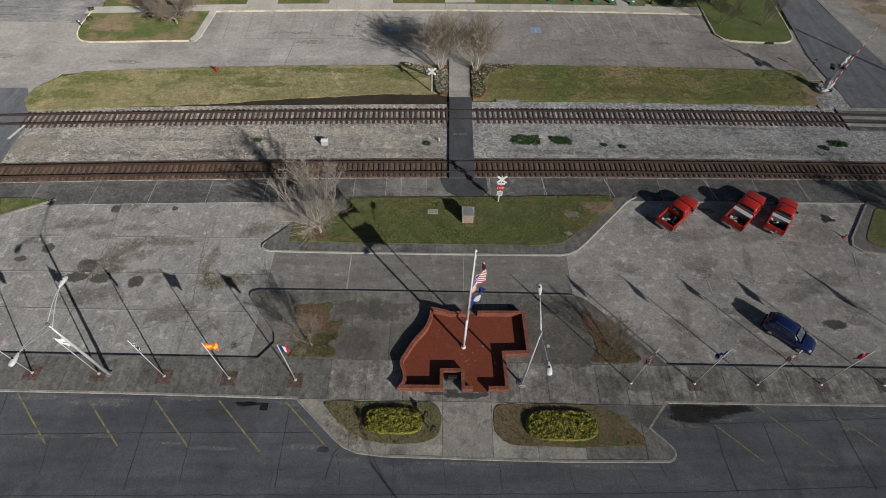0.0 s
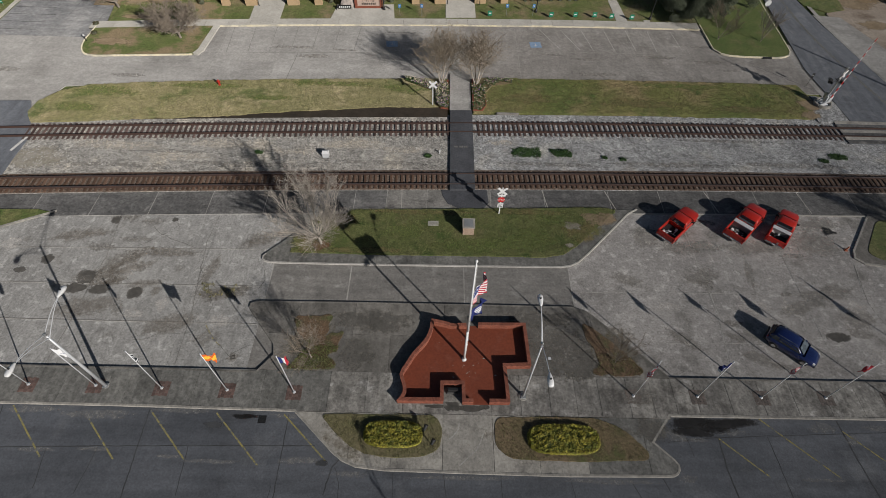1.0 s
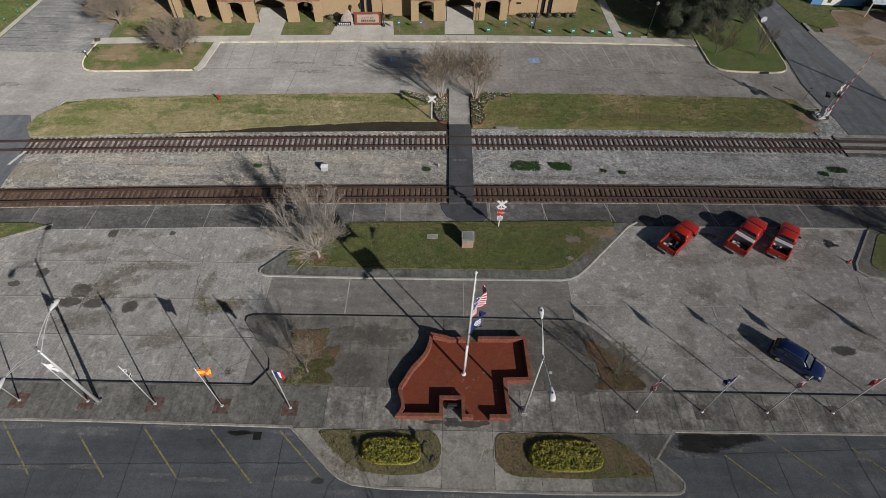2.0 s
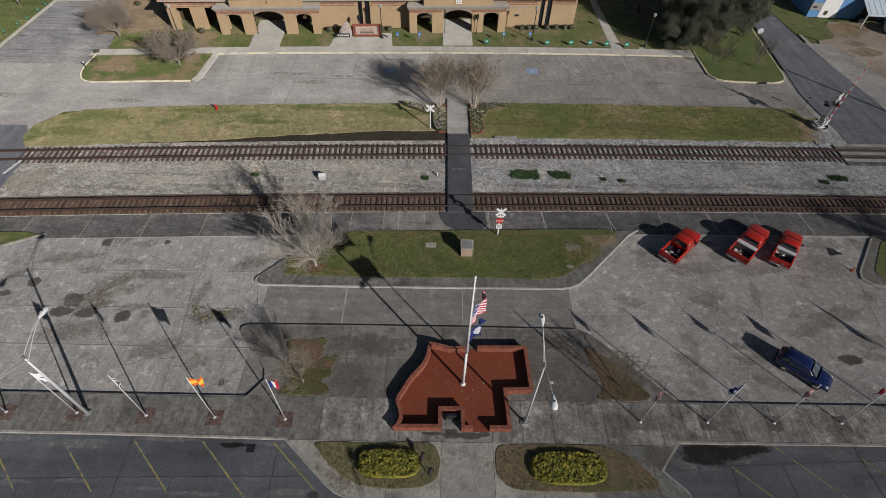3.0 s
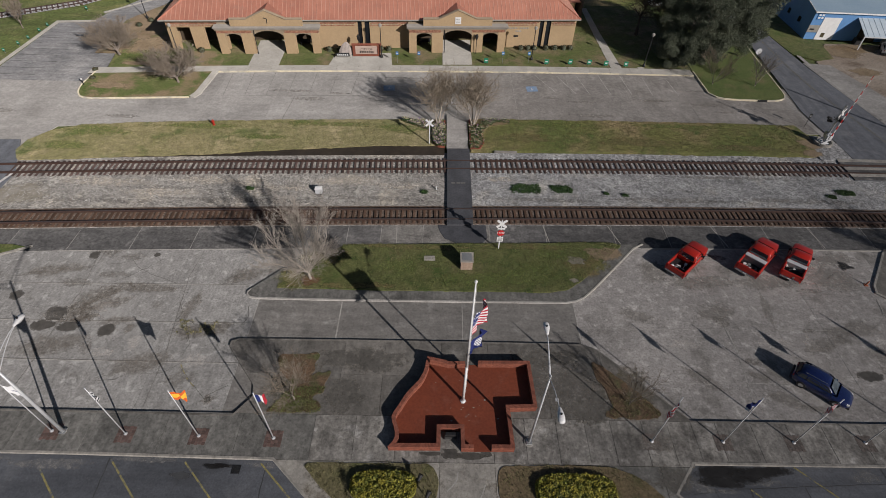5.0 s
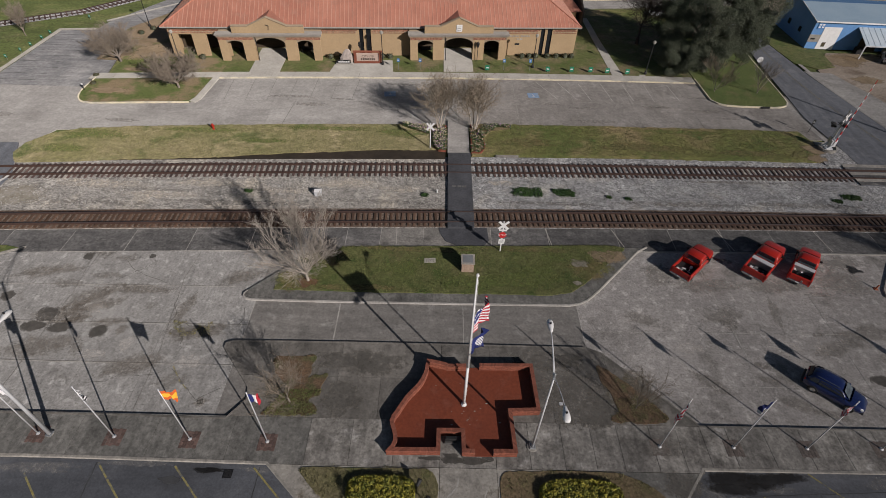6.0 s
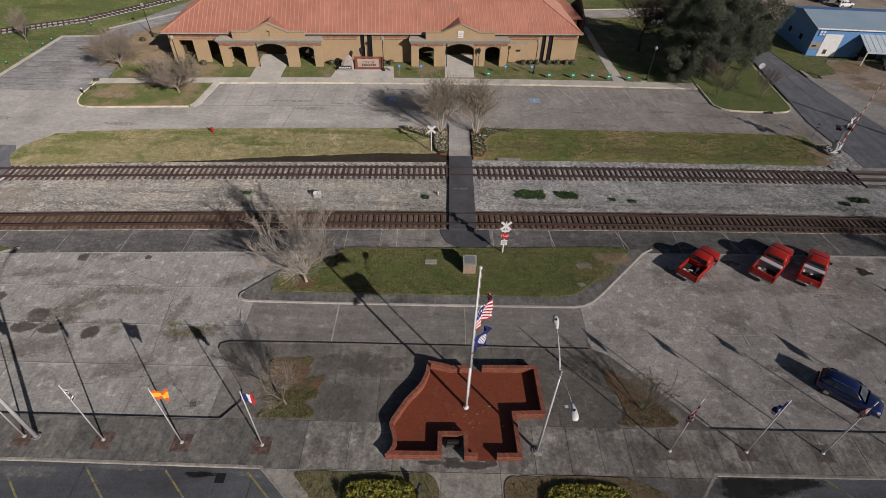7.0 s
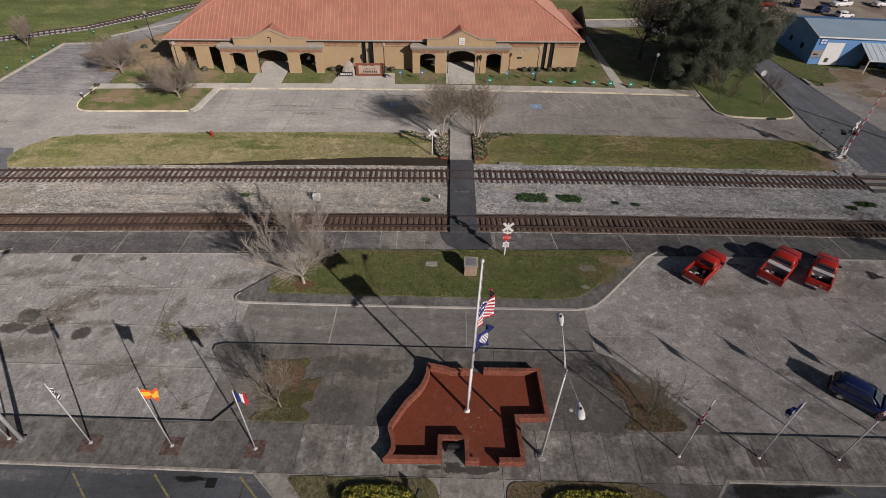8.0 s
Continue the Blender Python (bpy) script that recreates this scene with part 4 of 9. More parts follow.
# road at the east end
lawn("east_road", "grey asphalt road crossing the railway", [(46.4, 46.5), (46.2, 49.8), (45.9, 54.2), (45.5, 58.3), (45.3, 61), (45.75, 66), (46.5, 74), (47.3, 82), (48.5, 110), (51.2, 110), (51.7, 88), (52.6, 74), (54.2, 62), (55.2, 55), (58, 48), (58, 34), (46, 34)], -0.2, 0.115, ROAD, cat="road")
lawn("road_apron", "pale cracked concrete apron beside the road", [(52.6, 75.5), (53.3, 69), (54.2, 62), (55.2, 55), (57.6, 49), (61, 53), (60.5, 60), (58.6, 68), (56.6, 75)], -0.2, 0.108, NCONC, cat="pavement")
lawn("gravel_apron", "pale gravel round the crossing gate", rounded([(42.0, 49.6), (45.9, 49.9), (45.8, 52.5), (45.6, 54.4), (43.0, 55.0), (43.6, 54.4), (42.4, 52.2)], 0.5), -0.1, 0.235, BALLAST, cat="gravel")
lawn("dirt_lot", "packed gravel and bare earth yard", [(56.2, 40), (55.5, 62), (55.0, 76), (60, 83), (100, 83), (100, 40)], -0.2, 0.06, LOTDIRT, cat="yard")
lawn("shed_verge", "strip of green grass beside the road", [(52.5, 78.5), (55.5, 76.4), (58.4, 77.3), (59.4, 84), (57.5, 84.6), (57.8, 97), (51.6, 97), (51.9, 86)], -0.1, 0.12, GRASS)
lawn("back_lawn", "dry yellow-green grass behind the station", [(19, 94), (44, 94), (44, 101.8), (22, 99.5)], -0.1, 0.04, VERGEM)
lawn("back_street", "pale street behind the station", [(22, 100), (60, 106), (60, 110), (22, 104.5)], -0.1, 0.05, NCONC, cat="street")
kerb_line("kerb_back", "yellow kerb of the street behind the station", [(22, 104.6), (34, 106.4), (60, 110.2)][::-1], 0.0, 0.2, 0.25, KERBY)
tagged(part("yard", Geo().box(55, 140, 97, 160, -0.2, 0.05).data(), LOTDIRT), "packed gravel yard behind the shed", "yard", "", "structure")

# paths to the station
for nm, lab, pts in (("path_west", "pale concrete path to the arched porch", [(-29.2, 69.0), (-25.0, 69.4), (-25.3, 78), (-29.6, 77.6)]),
                     ("path_centre", "pale concrete path to the arched porch", [(-1.9, 71.2), (2.4, 71.5), (2.3, 80), (-2.0, 79.8)]),
                     ("sign_plinth", "pale concrete apron round the station sign", [(-18.1, 69.9), (-9.1, 70.6), (-9.5, 74.6), (-17.6, 73.9)]),
                     ("path_east", "narrow pale path beside the station", [(22.6, 71.6), (24.2, 71.6), (23.6, 84), (23.4, 95), (22.4, 95), (22.4, 84)])):
    lawn(nm, lab, pts, 0.0, 0.19, WALKC, cat="path")

tagged(part("lamp_pad", Geo().bevel_box(26.6, 27.5, 71.4, 72.3, 0.05, 0.19, 0.02).data(), WALKC), "small concrete pad at a lamp post", "pad", "", "structure")

# asphalt walkway over the tracks
tagged(part("walkway", strip(-1.2, 1.36, 37.0, 49.85, 0.0, 0.335, 1.5).data(), CROSS), "dark asphalt footway crossing both tracks", "footway", "", "structure")
lawn("walkway_apron", "dark asphalt apron at the end of the footway", [(-2.1, 37.2), (-1.9, 36.2), (-1.4, 35.2), (-0.3, 34.6), (2.2, 34.7), (2.7, 35.4), (2.6, 37.2)], 0.0, 0.10, CROSS, cat="footway")
tagged(part("north_footway", Geo().box(-1.25, 1.25, 49.7, 57.2, 0.0, 0.25).data(), NCONC), "pale concrete footway between flower beds", "footway", "", "structure")


# ---- railway tracks ----
def track(label, v, tie_mat, spacing, z, x0, x1, gauge=1.5, worn=True, half=1.3):
    root = empty("railway_track", label, "track", kind="structure")
    rng = random.Random(v)
    for side in (-1, 1):
        gr, gs = Geo(), Geo()
        xs = span(-120, 120, 2.5)
        prof = [(-0.075, 0.0), (-0.075, 0.03), (-0.02, 0.05), (-0.02, 0.12), (-0.05, 0.13), (-0.05, 0.18), (0.05, 0.18), (0.05, 0.13), (0.02, 0.12), (0.02, 0.05), (0.075, 0.03), (0.075, 0.0)]
        vs = []
        for x in xs:
            a, b = bend(x, v), bend(x + 0.5, v)
            d = Vector((b[0] - a[0], b[1] - a[1])).normalized()
            nx, ny = -d.y, d.x
            for o, h in prof:
                k = side * gauge / 2 + o
                vs.append((a[0] + nx * k, a[1] + ny * k, z + 0.10 + h))
        k = len(prof)
        fs = [(i * k + j, (i + 1) * k + j, (i + 1) * k + (j + 1) % k, i * k + (j + 1) % k) for i in range(len(xs) - 1) for j in range(k)]
        rail = part("rail", gr.add(vs, fs).data(), [RAIL, SHINE], root, "rusty steel rail with a worn head")
        for f in rail.data.polygons if worn else ():
            if f.normal.z > 0.9 and f.center.z > z + 0.25 or (f.normal.z < -0.9 and f.center.z > z + 0.25):
                f.material_index = 1
    me = mesh_of(Geo().bevel_box(-0.12, 0.12, -half, half, -0.12, 0.10, 0.02).data(), "tie")
    me.materials.append(tie_mat)
    x = x0
    while x < x1:
        if not -1.35 < x < 1.55:
            p, q = bend(x, v), bend(x + 0.5, v)
            ang = math.degrees(math.atan2(q[1] - p[1], q[0] - p[0]))
            t = part("tie", me, None, root)
            t.matrix_basis = pose(p[0], p[1] + rng.uniform(-0.06, 0.06), z + rng.uniform(-0.015, 0.01), 0, 0, ang + rng.gauss(0, 1.2))
        x += spacing * rng.uniform(0.94, 1.06)
    return root


track("nearer railway track with rusty rails and brown ties", 38.48, TIEN, 0.53, 0.14, -50, 50, half=1.2)
track("farther railway track with dark weathered ties in pale stone", 46.75, TIE, 0.58, 0.11, -47, 45, worn=False)


# ---- trees and plants ----
def grow(rng, height, stems, spread, counts, r0, fork, minr, droop, fan=(0.28, 0.62), bare=1):
    """Limbs and twigs of a bare tree: two sets of tapered tubes."""
    wood, twig = Geo(), Geo()

    def limb(p, d, length, r, level):
        segs = 5 if level < 2 else (4 if level == 2 else 3)
        for k in range(segs):
            d = (d + Vector((rng.gauss(0, 0.10), rng.gauss(0, 0.10), rng.gauss(0, 0.07) + 0.05 - droop * level * 0.02))).normalized()
            q = p + d * length / segs
            r2 = max(minr, r * (0.80 if level else 0.86))
            (wood if r > 0.028 else twig).tube(p, q, r, r2, 6 if r > 0.05 else 3, False)
            if level < len(counts) and (k >= bare or level):
                n = counts[level] / (segs - (0 if level else bare))
                for _ in range(int(n + rng.random())):
                    a = d.orthogonal().normalized()
                    a.rotate(Matrix.Rotation(rng.uniform(0, 6.283), 3, d))
                    e = (d + a * rng.uniform(*fan) + Vector((0, 0, 0.16))).normalized()
                    limb(p.lerp(q, rng.random()), e, length * rng.uniform(0.45, 0.72) * (1 - 0.35 * k / segs), max(minr, r2 * 0.6), level + 1)
            p, r = q, r2

    if fork:
        base = Vector((0, 0, fork))
        wood.tube((0, 0, 0), base, r0 * 1.5, r0 * 1.1, 8, False)
    for s in range(stems):
        a = 6.283 * s / stems + rng.uniform(-0.35, 0.35)
        out = spread * rng.uniform(0.55, 1.25)
        d = Vector((math.cos(a) * out, math.sin(a) * out, 1)).normalized()
        p = Vector((0, 0, fork)) if fork else Vector((math.cos(a), math.sin(a), 0)) * 0.14
        limb(p, d, (height - fork) * 0.78, r0 * rng.uniform(0.75, 1.0), 0)
    return wood, twig


def bare_tree(label, place, height, seed, stems, spread, counts, r0, fork=0.0, minr=0.008, bark=BARK, twigs=TWIG, droop=0.0, wide=1.0, lean_x=0.0, fan=(0.28, 0.62), bare=1):
    rng = random.Random(seed)
    root = empty("tree", label, "tree", pose(*place))
    wood, twig = grow(rng, height, stems, spread, counts, r0, fork, minr, droop, fan, bare)
    top = sorted(v[2] for v in twig.v)[int(len(twig.v) * 0.995)]
    k = height / top
    for g in (wood, twig):
        g.v = [(x * wide + lean_x * z, y * wide, z * k) for x, y, z in g.v]
    part("trunk", wood.data(), bark, root)
    part("crown", twig.data(), twigs, root, "leafless fine twigs")
    return root


def leaf_cloud(rng, centres, per, size, flat=0.6, outward=0.0):
    """Many small bent leaves round given centres (x, y, z, r)."""
    g = Geo()
    for cx, cy, cz, r in centres:
        for _ in range(per):
            u = Vector((rng.gauss(0, 1), rng.gauss(0, 1), rng.gauss(0, 1)))
            u = u.normalized() * r * (rng.random() ** 0.4)
            c = Vector((cx + u.x, cy + u.y, cz + u.z * flat))
            n = (Vector((rng.gauss(0, 1), rng.gauss(0, 1), rng.gauss(0.5, 1))) + u * (outward / r)).normalized()
            a = n.orthogonal().normalized()
            a.rotate(Matrix.Rotation(rng.uniform(0, 6.28), 3, n))
            b = n.cross(a)
            s = size * rng.uniform(0.6, 1.3)
            g.add([c - a * s, c + b * s * 0.5 + n * s * 0.15, c + a * s, c - b * s * 0.5 + n * s * 0.15], [(0, 1, 2, 3)])
    return g


def hedge(label, pts_box, seed, z=0.15):
    """A clipped low mound of leaves."""
    x0, x1, y0, y1, h = pts_box
    rng = random.Random(seed)
    root = empty("hedge", label, "hedge", pose((x0 + x1) / 2, (y0 + y1) / 2, z), group="clipped hedges")
    a, b = (x1 - x0) / 2, (y1 - y0) / 2
    # Core is coloured darker to give the shade between the leaves.
    core = Geo().revolve([(0.0, 0.02), (0.9, 0.02), (0.97, h * 0.35), (0.9, h * 0.66), (0.6, h * 0.76), (0.0, h * 0.78)], 24, None, (a * 0.93, b * 0.9))
    part("inner_growth", core.data(), SHRUB, root, "dark core coloured for the shade between leaves")
    g = Geo()
    for _ in range(5600):
        t = rng.uniform(0, 6.283)
        rr = (abs(math.cos(t)) ** 3.2 + abs(math.sin(t)) ** 3.2) ** (-1 / 3.2)
        if rng.random() < 0.62:
            k = math.sqrt(rng.random())
            zz = h * (1 - 0.25 * k ** 4) + rng.gauss(0, 0.05)
            c = Vector((a * rr * k * math.cos(t), b * rr * k * math.sin(t), zz + 0.13 * noise.noise((a * rr * k * math.cos(t) * 3.4 + seed, b * rr * k * math.sin(t) * 3.4, 0))))
            n = Vector((rng.gauss(0, 0.6), rng.gauss(0, 0.6), 1)).normalized()
        else:
            k = rng.uniform(0.95, 1.04)
            c = Vector((a * rr * k * math.cos(t), b * rr * k * math.sin(t), rng.uniform(0.05, h * 0.85)))
            n = Vector((math.cos(t), math.sin(t), 0.4)).normalized()
        u = n.orthogonal().normalized()
        u.rotate(Matrix.Rotation(rng.uniform(0, 6.28), 3, n))
        w = n.cross(u)
        s = rng.uniform(0.045, 0.095)
        g.add([c - u * s, c + w * s * 0.55, c + u * s + n * 0.03, c - w * s * 0.55], [(0, 1, 2, 3)])
    part("foliage", g.data(), HEDGE, root, "bright yellow-green leaves")
    return root


def shrub(label, x, y, z, r, h, seed, group, mat=SHRUB):
    rng = random.Random(seed)
    root = empty("shrub", label, "shrub", pose(x, y, z), group=group)
    core = Geo().revolve([(0.02, 0.0), (r * 0.7, 0.02), (r * 0.82, h * 0.45), (r * 0.55, h * 0.8), (0.02, h * 0.88)], 9)
    part("inner_growth", core.data(), OAK, root)
    cents = [(0.55 * r * math.cos(t), 0.55 * r * math.sin(t), h * (0.35 + 0.25 * (i % 2)), r * 0.5) for i, t in enumerate([k * 0.9 for k in range(7)])] + [(0, 0, h * 0.7, r * 0.5)]
    part("foliage", leaf_cloud(rng, cents, 45, 0.09, 0.9).data(), mat, root)
    return root


def tufts(name, label, area, count, seed, z, size=(0.06, 0.16), mat=BLADE, bent=False):
    """Loose grass blades over an area given by a test and its box."""
    rng = random.Random(seed)
    x0, x1, y0, y1, inside = area
    g = Geo()
    for _ in range(count):
        x, y = rng.uniform(x0, x1), rng.uniform(y0, y1)
        if not inside(x, y):
            continue
        px, py = bend(x, y) if bent else (x, y)
        for _ in range(3):
            t = rng.uniform(0, 6.28)
            h, w = rng.uniform(*size), 0.018
            dx, dy = math.cos(t), math.sin(t)
            ox, oy = rng.gauss(0, 0.05), rng.gauss(0, 0.05)
            g.add([(px + ox - dy * w, py + oy + dx * w, z), (px + ox + dy * w, py + oy - dx * w, z), (px + ox + dx * h * 0.7, py + oy + dy * h * 0.7, z + h)], [(0, 1, 2)])
    ob = part(name, g.data(), mat)
    return tagged(ob, label, "grass", "", "stuff")


def inside_poly(pts):
    def test(x, y):
        c, j = False, len(pts) - 1
        for i in range(len(pts)):
            if (pts[i][1] > y) != (pts[j][1] > y) and x < (pts[j][0] - pts[i][0]) * (y - pts[i][1]) / (pts[j][1] - pts[i][1]) + pts[i][0]:
                c = not c
            j = i
        return c
    return test


# plaza beds
BED_W = rounded([(-10.6, 13.85), (-2.1, 13.95), (-1.6, 13.0), (-1.75, 11.6), (-2.8, 10.95), (-5.3, 10.8), (-7.4, 11.1), (-9.1, 12.3)], 0.7)
BED_E = rounded([(2.15, 13.8), (5.8, 14.0), (9.7, 13.95), (11.5, 13.25), (13.1, 11.5), (12.8, 11.0), (7.1, 10.8), (3.0, 10.95), (2.1, 11.8)], 0.6)
lawn("bed_west", "thin grass and mulch bed cut into the pavement", ragged(BED_W, 0.06, 0.25), 0.1, 0.19, BEDG, cat="bed")
lawn("bed_east", "thin grass and mulch bed cut into the pavement", ragged(BED_E, 0.06, 0.25), 0.1, 0.19, MULCH, cat="bed")
TB_W = rounded([(-14.0, 21.9), (-10.9, 22.3), (-10.9, 20.7), (-11.2, 20.1), (-9.8, 20.75), (-10.0, 18.9), (-10.9, 18.6), (-9.9, 17.7), (-10.1, 17.3), (-13.7, 17.3), (-12.3, 19.4), (-13.6, 20.6)], 0.4)
TB_E = rounded([(9.8, 22.0), (10.6, 21.5), (12.1, 20.2), (14.2, 17.7), (13.8, 17.35), (9.9, 17.35), (10.7, 18.3), (10.6, 19.2), (9.9, 20.6)], 0.4)
lawn("tree_bed_west", "tree bed of brown leaves and grass", ragged(TB_W, 0.22, 0.2), 0.1, 0.18, LITTER, cat="bed")
lawn("tree_bed_east", "tree bed of brown leaves and grass", ragged(TB_E, 0.22, 0.2), 0.1, 0.18, LITTER, cat="bed")
tufts("bed_grass", "thin winter grass in the plaza beds", (-11, -1.5, 10.7, 14, inside_poly(BED_W)), 2200, 3, 0.18, (0.05, 0.12), BLADED)
tufts("bed_grass", "thin winter grass in the plaza beds", (2, 13.2, 10.7, 14, inside_poly(BED_E)), 1200, 4, 0.18, (0.05, 0.12), BLADED)
tufts("bed_grass", "green grass round a young tree", (-14, -9.5, 17.2, 19.3, inside_poly(TB_W)), 2200, 5, 0.17, (0.05, 0.12))
tufts("bed_grass", "green grass round a young tree", (9.8, 14, 17.3, 19.2, inside_poly(TB_E)), 700, 6, 0.17, (0.05, 0.12), BLADED)
ISL_IN = inside_poly([(-15.9, 28.55), (-6, 28.55), (7.4, 28.75), (9.2, 29.0), (10.4, 29.9), (15.4, 34.85), (14.0, 35.1), (-10.8, 33.95), (-14.2, 30.3)])
tufts("island_grass", "short green grass blades on the island", (-16, 15.5, 28.5, 35.1, ISL_IN), 14000, 7, 0.19, (0.05, 0.12))
tufts("verge_grass", "dry grass blades on the verge", (-48, -1.6, 49.0, 56.3, inside_poly(VERGE_W)), 10000, 8, 0.21, (0.06, 0.15), STRAW, bent=True)
tufts("verge_grass", "grass blades on the verge", (1.6, 41.5, 49.7, 56.3, lambda x, y: True), 8000, 9, 0.21, (0.06, 0.16), BLADED, bent=True)

hedge("low clipped hedge of yellow-green leaves in a bed", (-7.15, -3.15, 11.55, 13.35, 0.34), 11)
hedge("low clipped hedge of yellow-green leaves in a wider bed", (4.55, 9.5, 11.3, 13.35, 0.34), 12)

bare_tree("spreading leafless grey tree on the grass island", (-12.95, 29.65, 0.18), 7.1, 44, 10, 0.72, (7, 7, 6), 0.066, 0.9, 0.007, PBARK, TWIGP, 0.0, 1.12, -0.10, (0.3, 0.7))
bare_tree("young leafless tree in a plaza bed", (-11.95, 18.3, 0.17), 4.5, 22, 5, 0.38, (6, 6, 5), 0.032, 0.7, 0.005, BARK, TWIG, 0.0, 1.15, -0.08, (0.4, 0.9))
bare_tree("young leafless tree in a plaza bed", (11.95, 18.45, 0.17), 3.3, 23, 5, 0.4, (6, 5, 5), 0.03, 0.25, 0.005, BARK, TWIG)
bare_tree("leafless multi-stemmed tree with pale bark by the footway", (-2.3, 55.2, 0.2), 6.8, 24, 7, 0.25, (9, 8, 6), 0.078, 0.0, 0.0085, PBARK, TWIGT, 0.0, 1.0, 0.0, (0.6, 1.25), 2)
bare_tree("leafless multi-stemmed tree with pale bark by the footway", (2.0, 55.3, 0.2), 6.8, 25, 7, 0.25, (9, 8, 6), 0.078, 0.0, 0.0085, PBARK, TWIGT, 0.0, 1.0, 0.0, (0.6, 1.25), 2)
bare_tree("low spreading leafless tree on a kerbed island", (-36.9, 63.8, 0.2), 4.7, 26, 9, 0.85, (9, 8, 7), 0.075, 0.7, 0.0095, BARK, TWIG, 0.0, 1.4, -0.05, (0.45, 1.0))
bare_tree("low spreading leafless tree beside the lot", (-48.0, 71.3, 0.2), 4.7, 27, 9, 0.85, (9, 8, 7), 0.075, 0.7, 0.0095, BARK, TWIG, 0.0, 1.4, -0.15, (0.45, 1.0))
bare_tree("thin leafless tree on the shaded lawn", (35.9, 67.6, 0.2), 4.8, 28, 4, 0.6, (6, 6, 5), 0.045, 0.2, 0.008, PBARK, TWIGT)
bare_tree("thin leafless tree on the shaded lawn", (41.8, 67.4, 0.2), 4.6, 29, 4, 0.7, (6, 6, 5), 0.04, 0.2, 0.008, PBARK, TWIGP)
bare_tree("tall dark leafless tree with level branches behind the station", (29.4, 84.0, 0.1), 12.5, 30, 1, 0.04, (56, 10, 5), 0.19, 1.2, 0.014, DBARK, DBARK, 0.0, 1.15, -0.04, (1.3, 2.4))
bare_tree("slender leafless tree beside the back railway", (-66.7, 79.8, 0.0), 5.0, 31, 5, 0.5, (7, 7, 6), 0.05, 0.8, 0.008, BARK, TWIG, 0.0, 1.0, 0.0, (0.4, 0.9))
bare_tree("leafless tree beside the old platform", (46.5, 31.0, 0.1), 6.5, 32, 7, 0.9, (8, 8, 6), 0.07, 1.0, 0.007, BARK, TWIGP)

# evergreen oak
rng = random.Random(40)
oak = empty("evergreen_tree", "large dense dark evergreen tree on the lawn", "tree", pose(37.3, 77.6, 0.1))
gw = Geo()
gw.tube((0, 0, 0), (0.1, 0, 2.6), 0.5, 0.4, 10, False)
cents = []
for i in range(640):
    d = Vector((rng.gauss(0, 1), rng.gauss(0, 1), rng.gauss(0, 1))).normalized()
    k = (1.0 + 0.34 * noise.noise(d * 1.7 + Vector((3.1, 0.4, 7.7))) + 0.34 * noise.noise(d * 4.2)) * rng.uniform(0.42, 1.06) ** 0.5
    c = (d.x * 7.5 * k, d.y * 7.8 * k, 6.3 + d.z * 6.0 * k)
    if i >= 560:   # low boughs that sweep to the lawn
        c = (rng.uniform(-7.6, -1.5), rng.uniform(-6.8, -2.0), rng.uniform(0.9, 4.4))
    elif c[2] < 1.3:
        continue
    cents.append((*c, rng.uniform(0.5, 1.25)))
    if i % 10 == 0:
        mid = Vector((c[0] * 0.4, c[1] * 0.4, 2.4 + (c[2] - 2.4) * 0.5))
        gw.tube((0.1, 0, 2.3), mid, 0.2, 0.12, 6, False)
        gw.tube(mid, c, 0.12, 0.03, 5, False)
part("trunk", gw.data(), BARK, oak)
part("crown", leaf_cloud(rng, cents, 560, 0.085, 0.9, 0.7).data(), OAK, oak, "dense dark green leaves")

# flower beds by the footway
def flower_bed(label, pts, seed, brick=True):
    root = empty("flower_bed", label, "flower bed", group="flower beds by the footway")
    ring = Geo()
    for i, p in enumerate(pts if brick else ()):
        q = pts[(i + 1) % len(pts)]
        if p[1] + q[1] > 107:
            continue
        d = Vector((q[0] - p[0], q[1] - p[1], 0))
        m = pose(p[0], p[1], 0, 0, 0, math.degrees(math.atan2(d.y, d.x)))
        x = 0.0
        while x < d.length - 0.05:
            ring.bevel_box(x + 0.01, min(x + 0.24, d.length), -0.02, 0.16, 0.1, 0.38, 0.015, m)
            x += 0.25
    if brick:
        part("border", ring.data(), BRICK, root, "low border of red bricks")
    part("soil", Geo().prism(pts, 0.1, 0.33).data(), MULCH, root)
    rng = random.Random(seed)
    t = inside_poly(pts)
    xs, ys = [p[0] for p in pts], [p[1] for p in pts]
    gl, gw_, gp = [], Geo(), Geo()
    for _ in range(380):
        x, y = rng.uniform(min(xs), max(xs)), rng.uniform(min(ys), max(ys))
        if t(x, y) and (y < 54.6 + rng.random() * 0.6 or abs(x) > 3.0):
            gl.append((x, y, 0.45, 0.17))
            for k in range(1 + (rng.random() < 0.5)):
                (gp if rng.random() < 0.2 else gw_).revolve([(0.0, 0.5), (0.06, 0.56), (0.0, 0.57)], 5, Matrix.Translation((x + rng.gauss(0, 0.12), y + rng.gauss(0, 0.12), rng.uniform(0, 0.1))))
    tagged(part("leaves", leaf_cloud(rng, gl, 16, 0.075).data(), WEED, root), kind="stuff")
    tagged(part("petals", gw_.data(), PETALW, root, "cream and yellow flowers"), kind="stuff")
    tagged(part("petals", gp.data(), PETALP, root, "purple flowers"), kind="stuff")
    return root


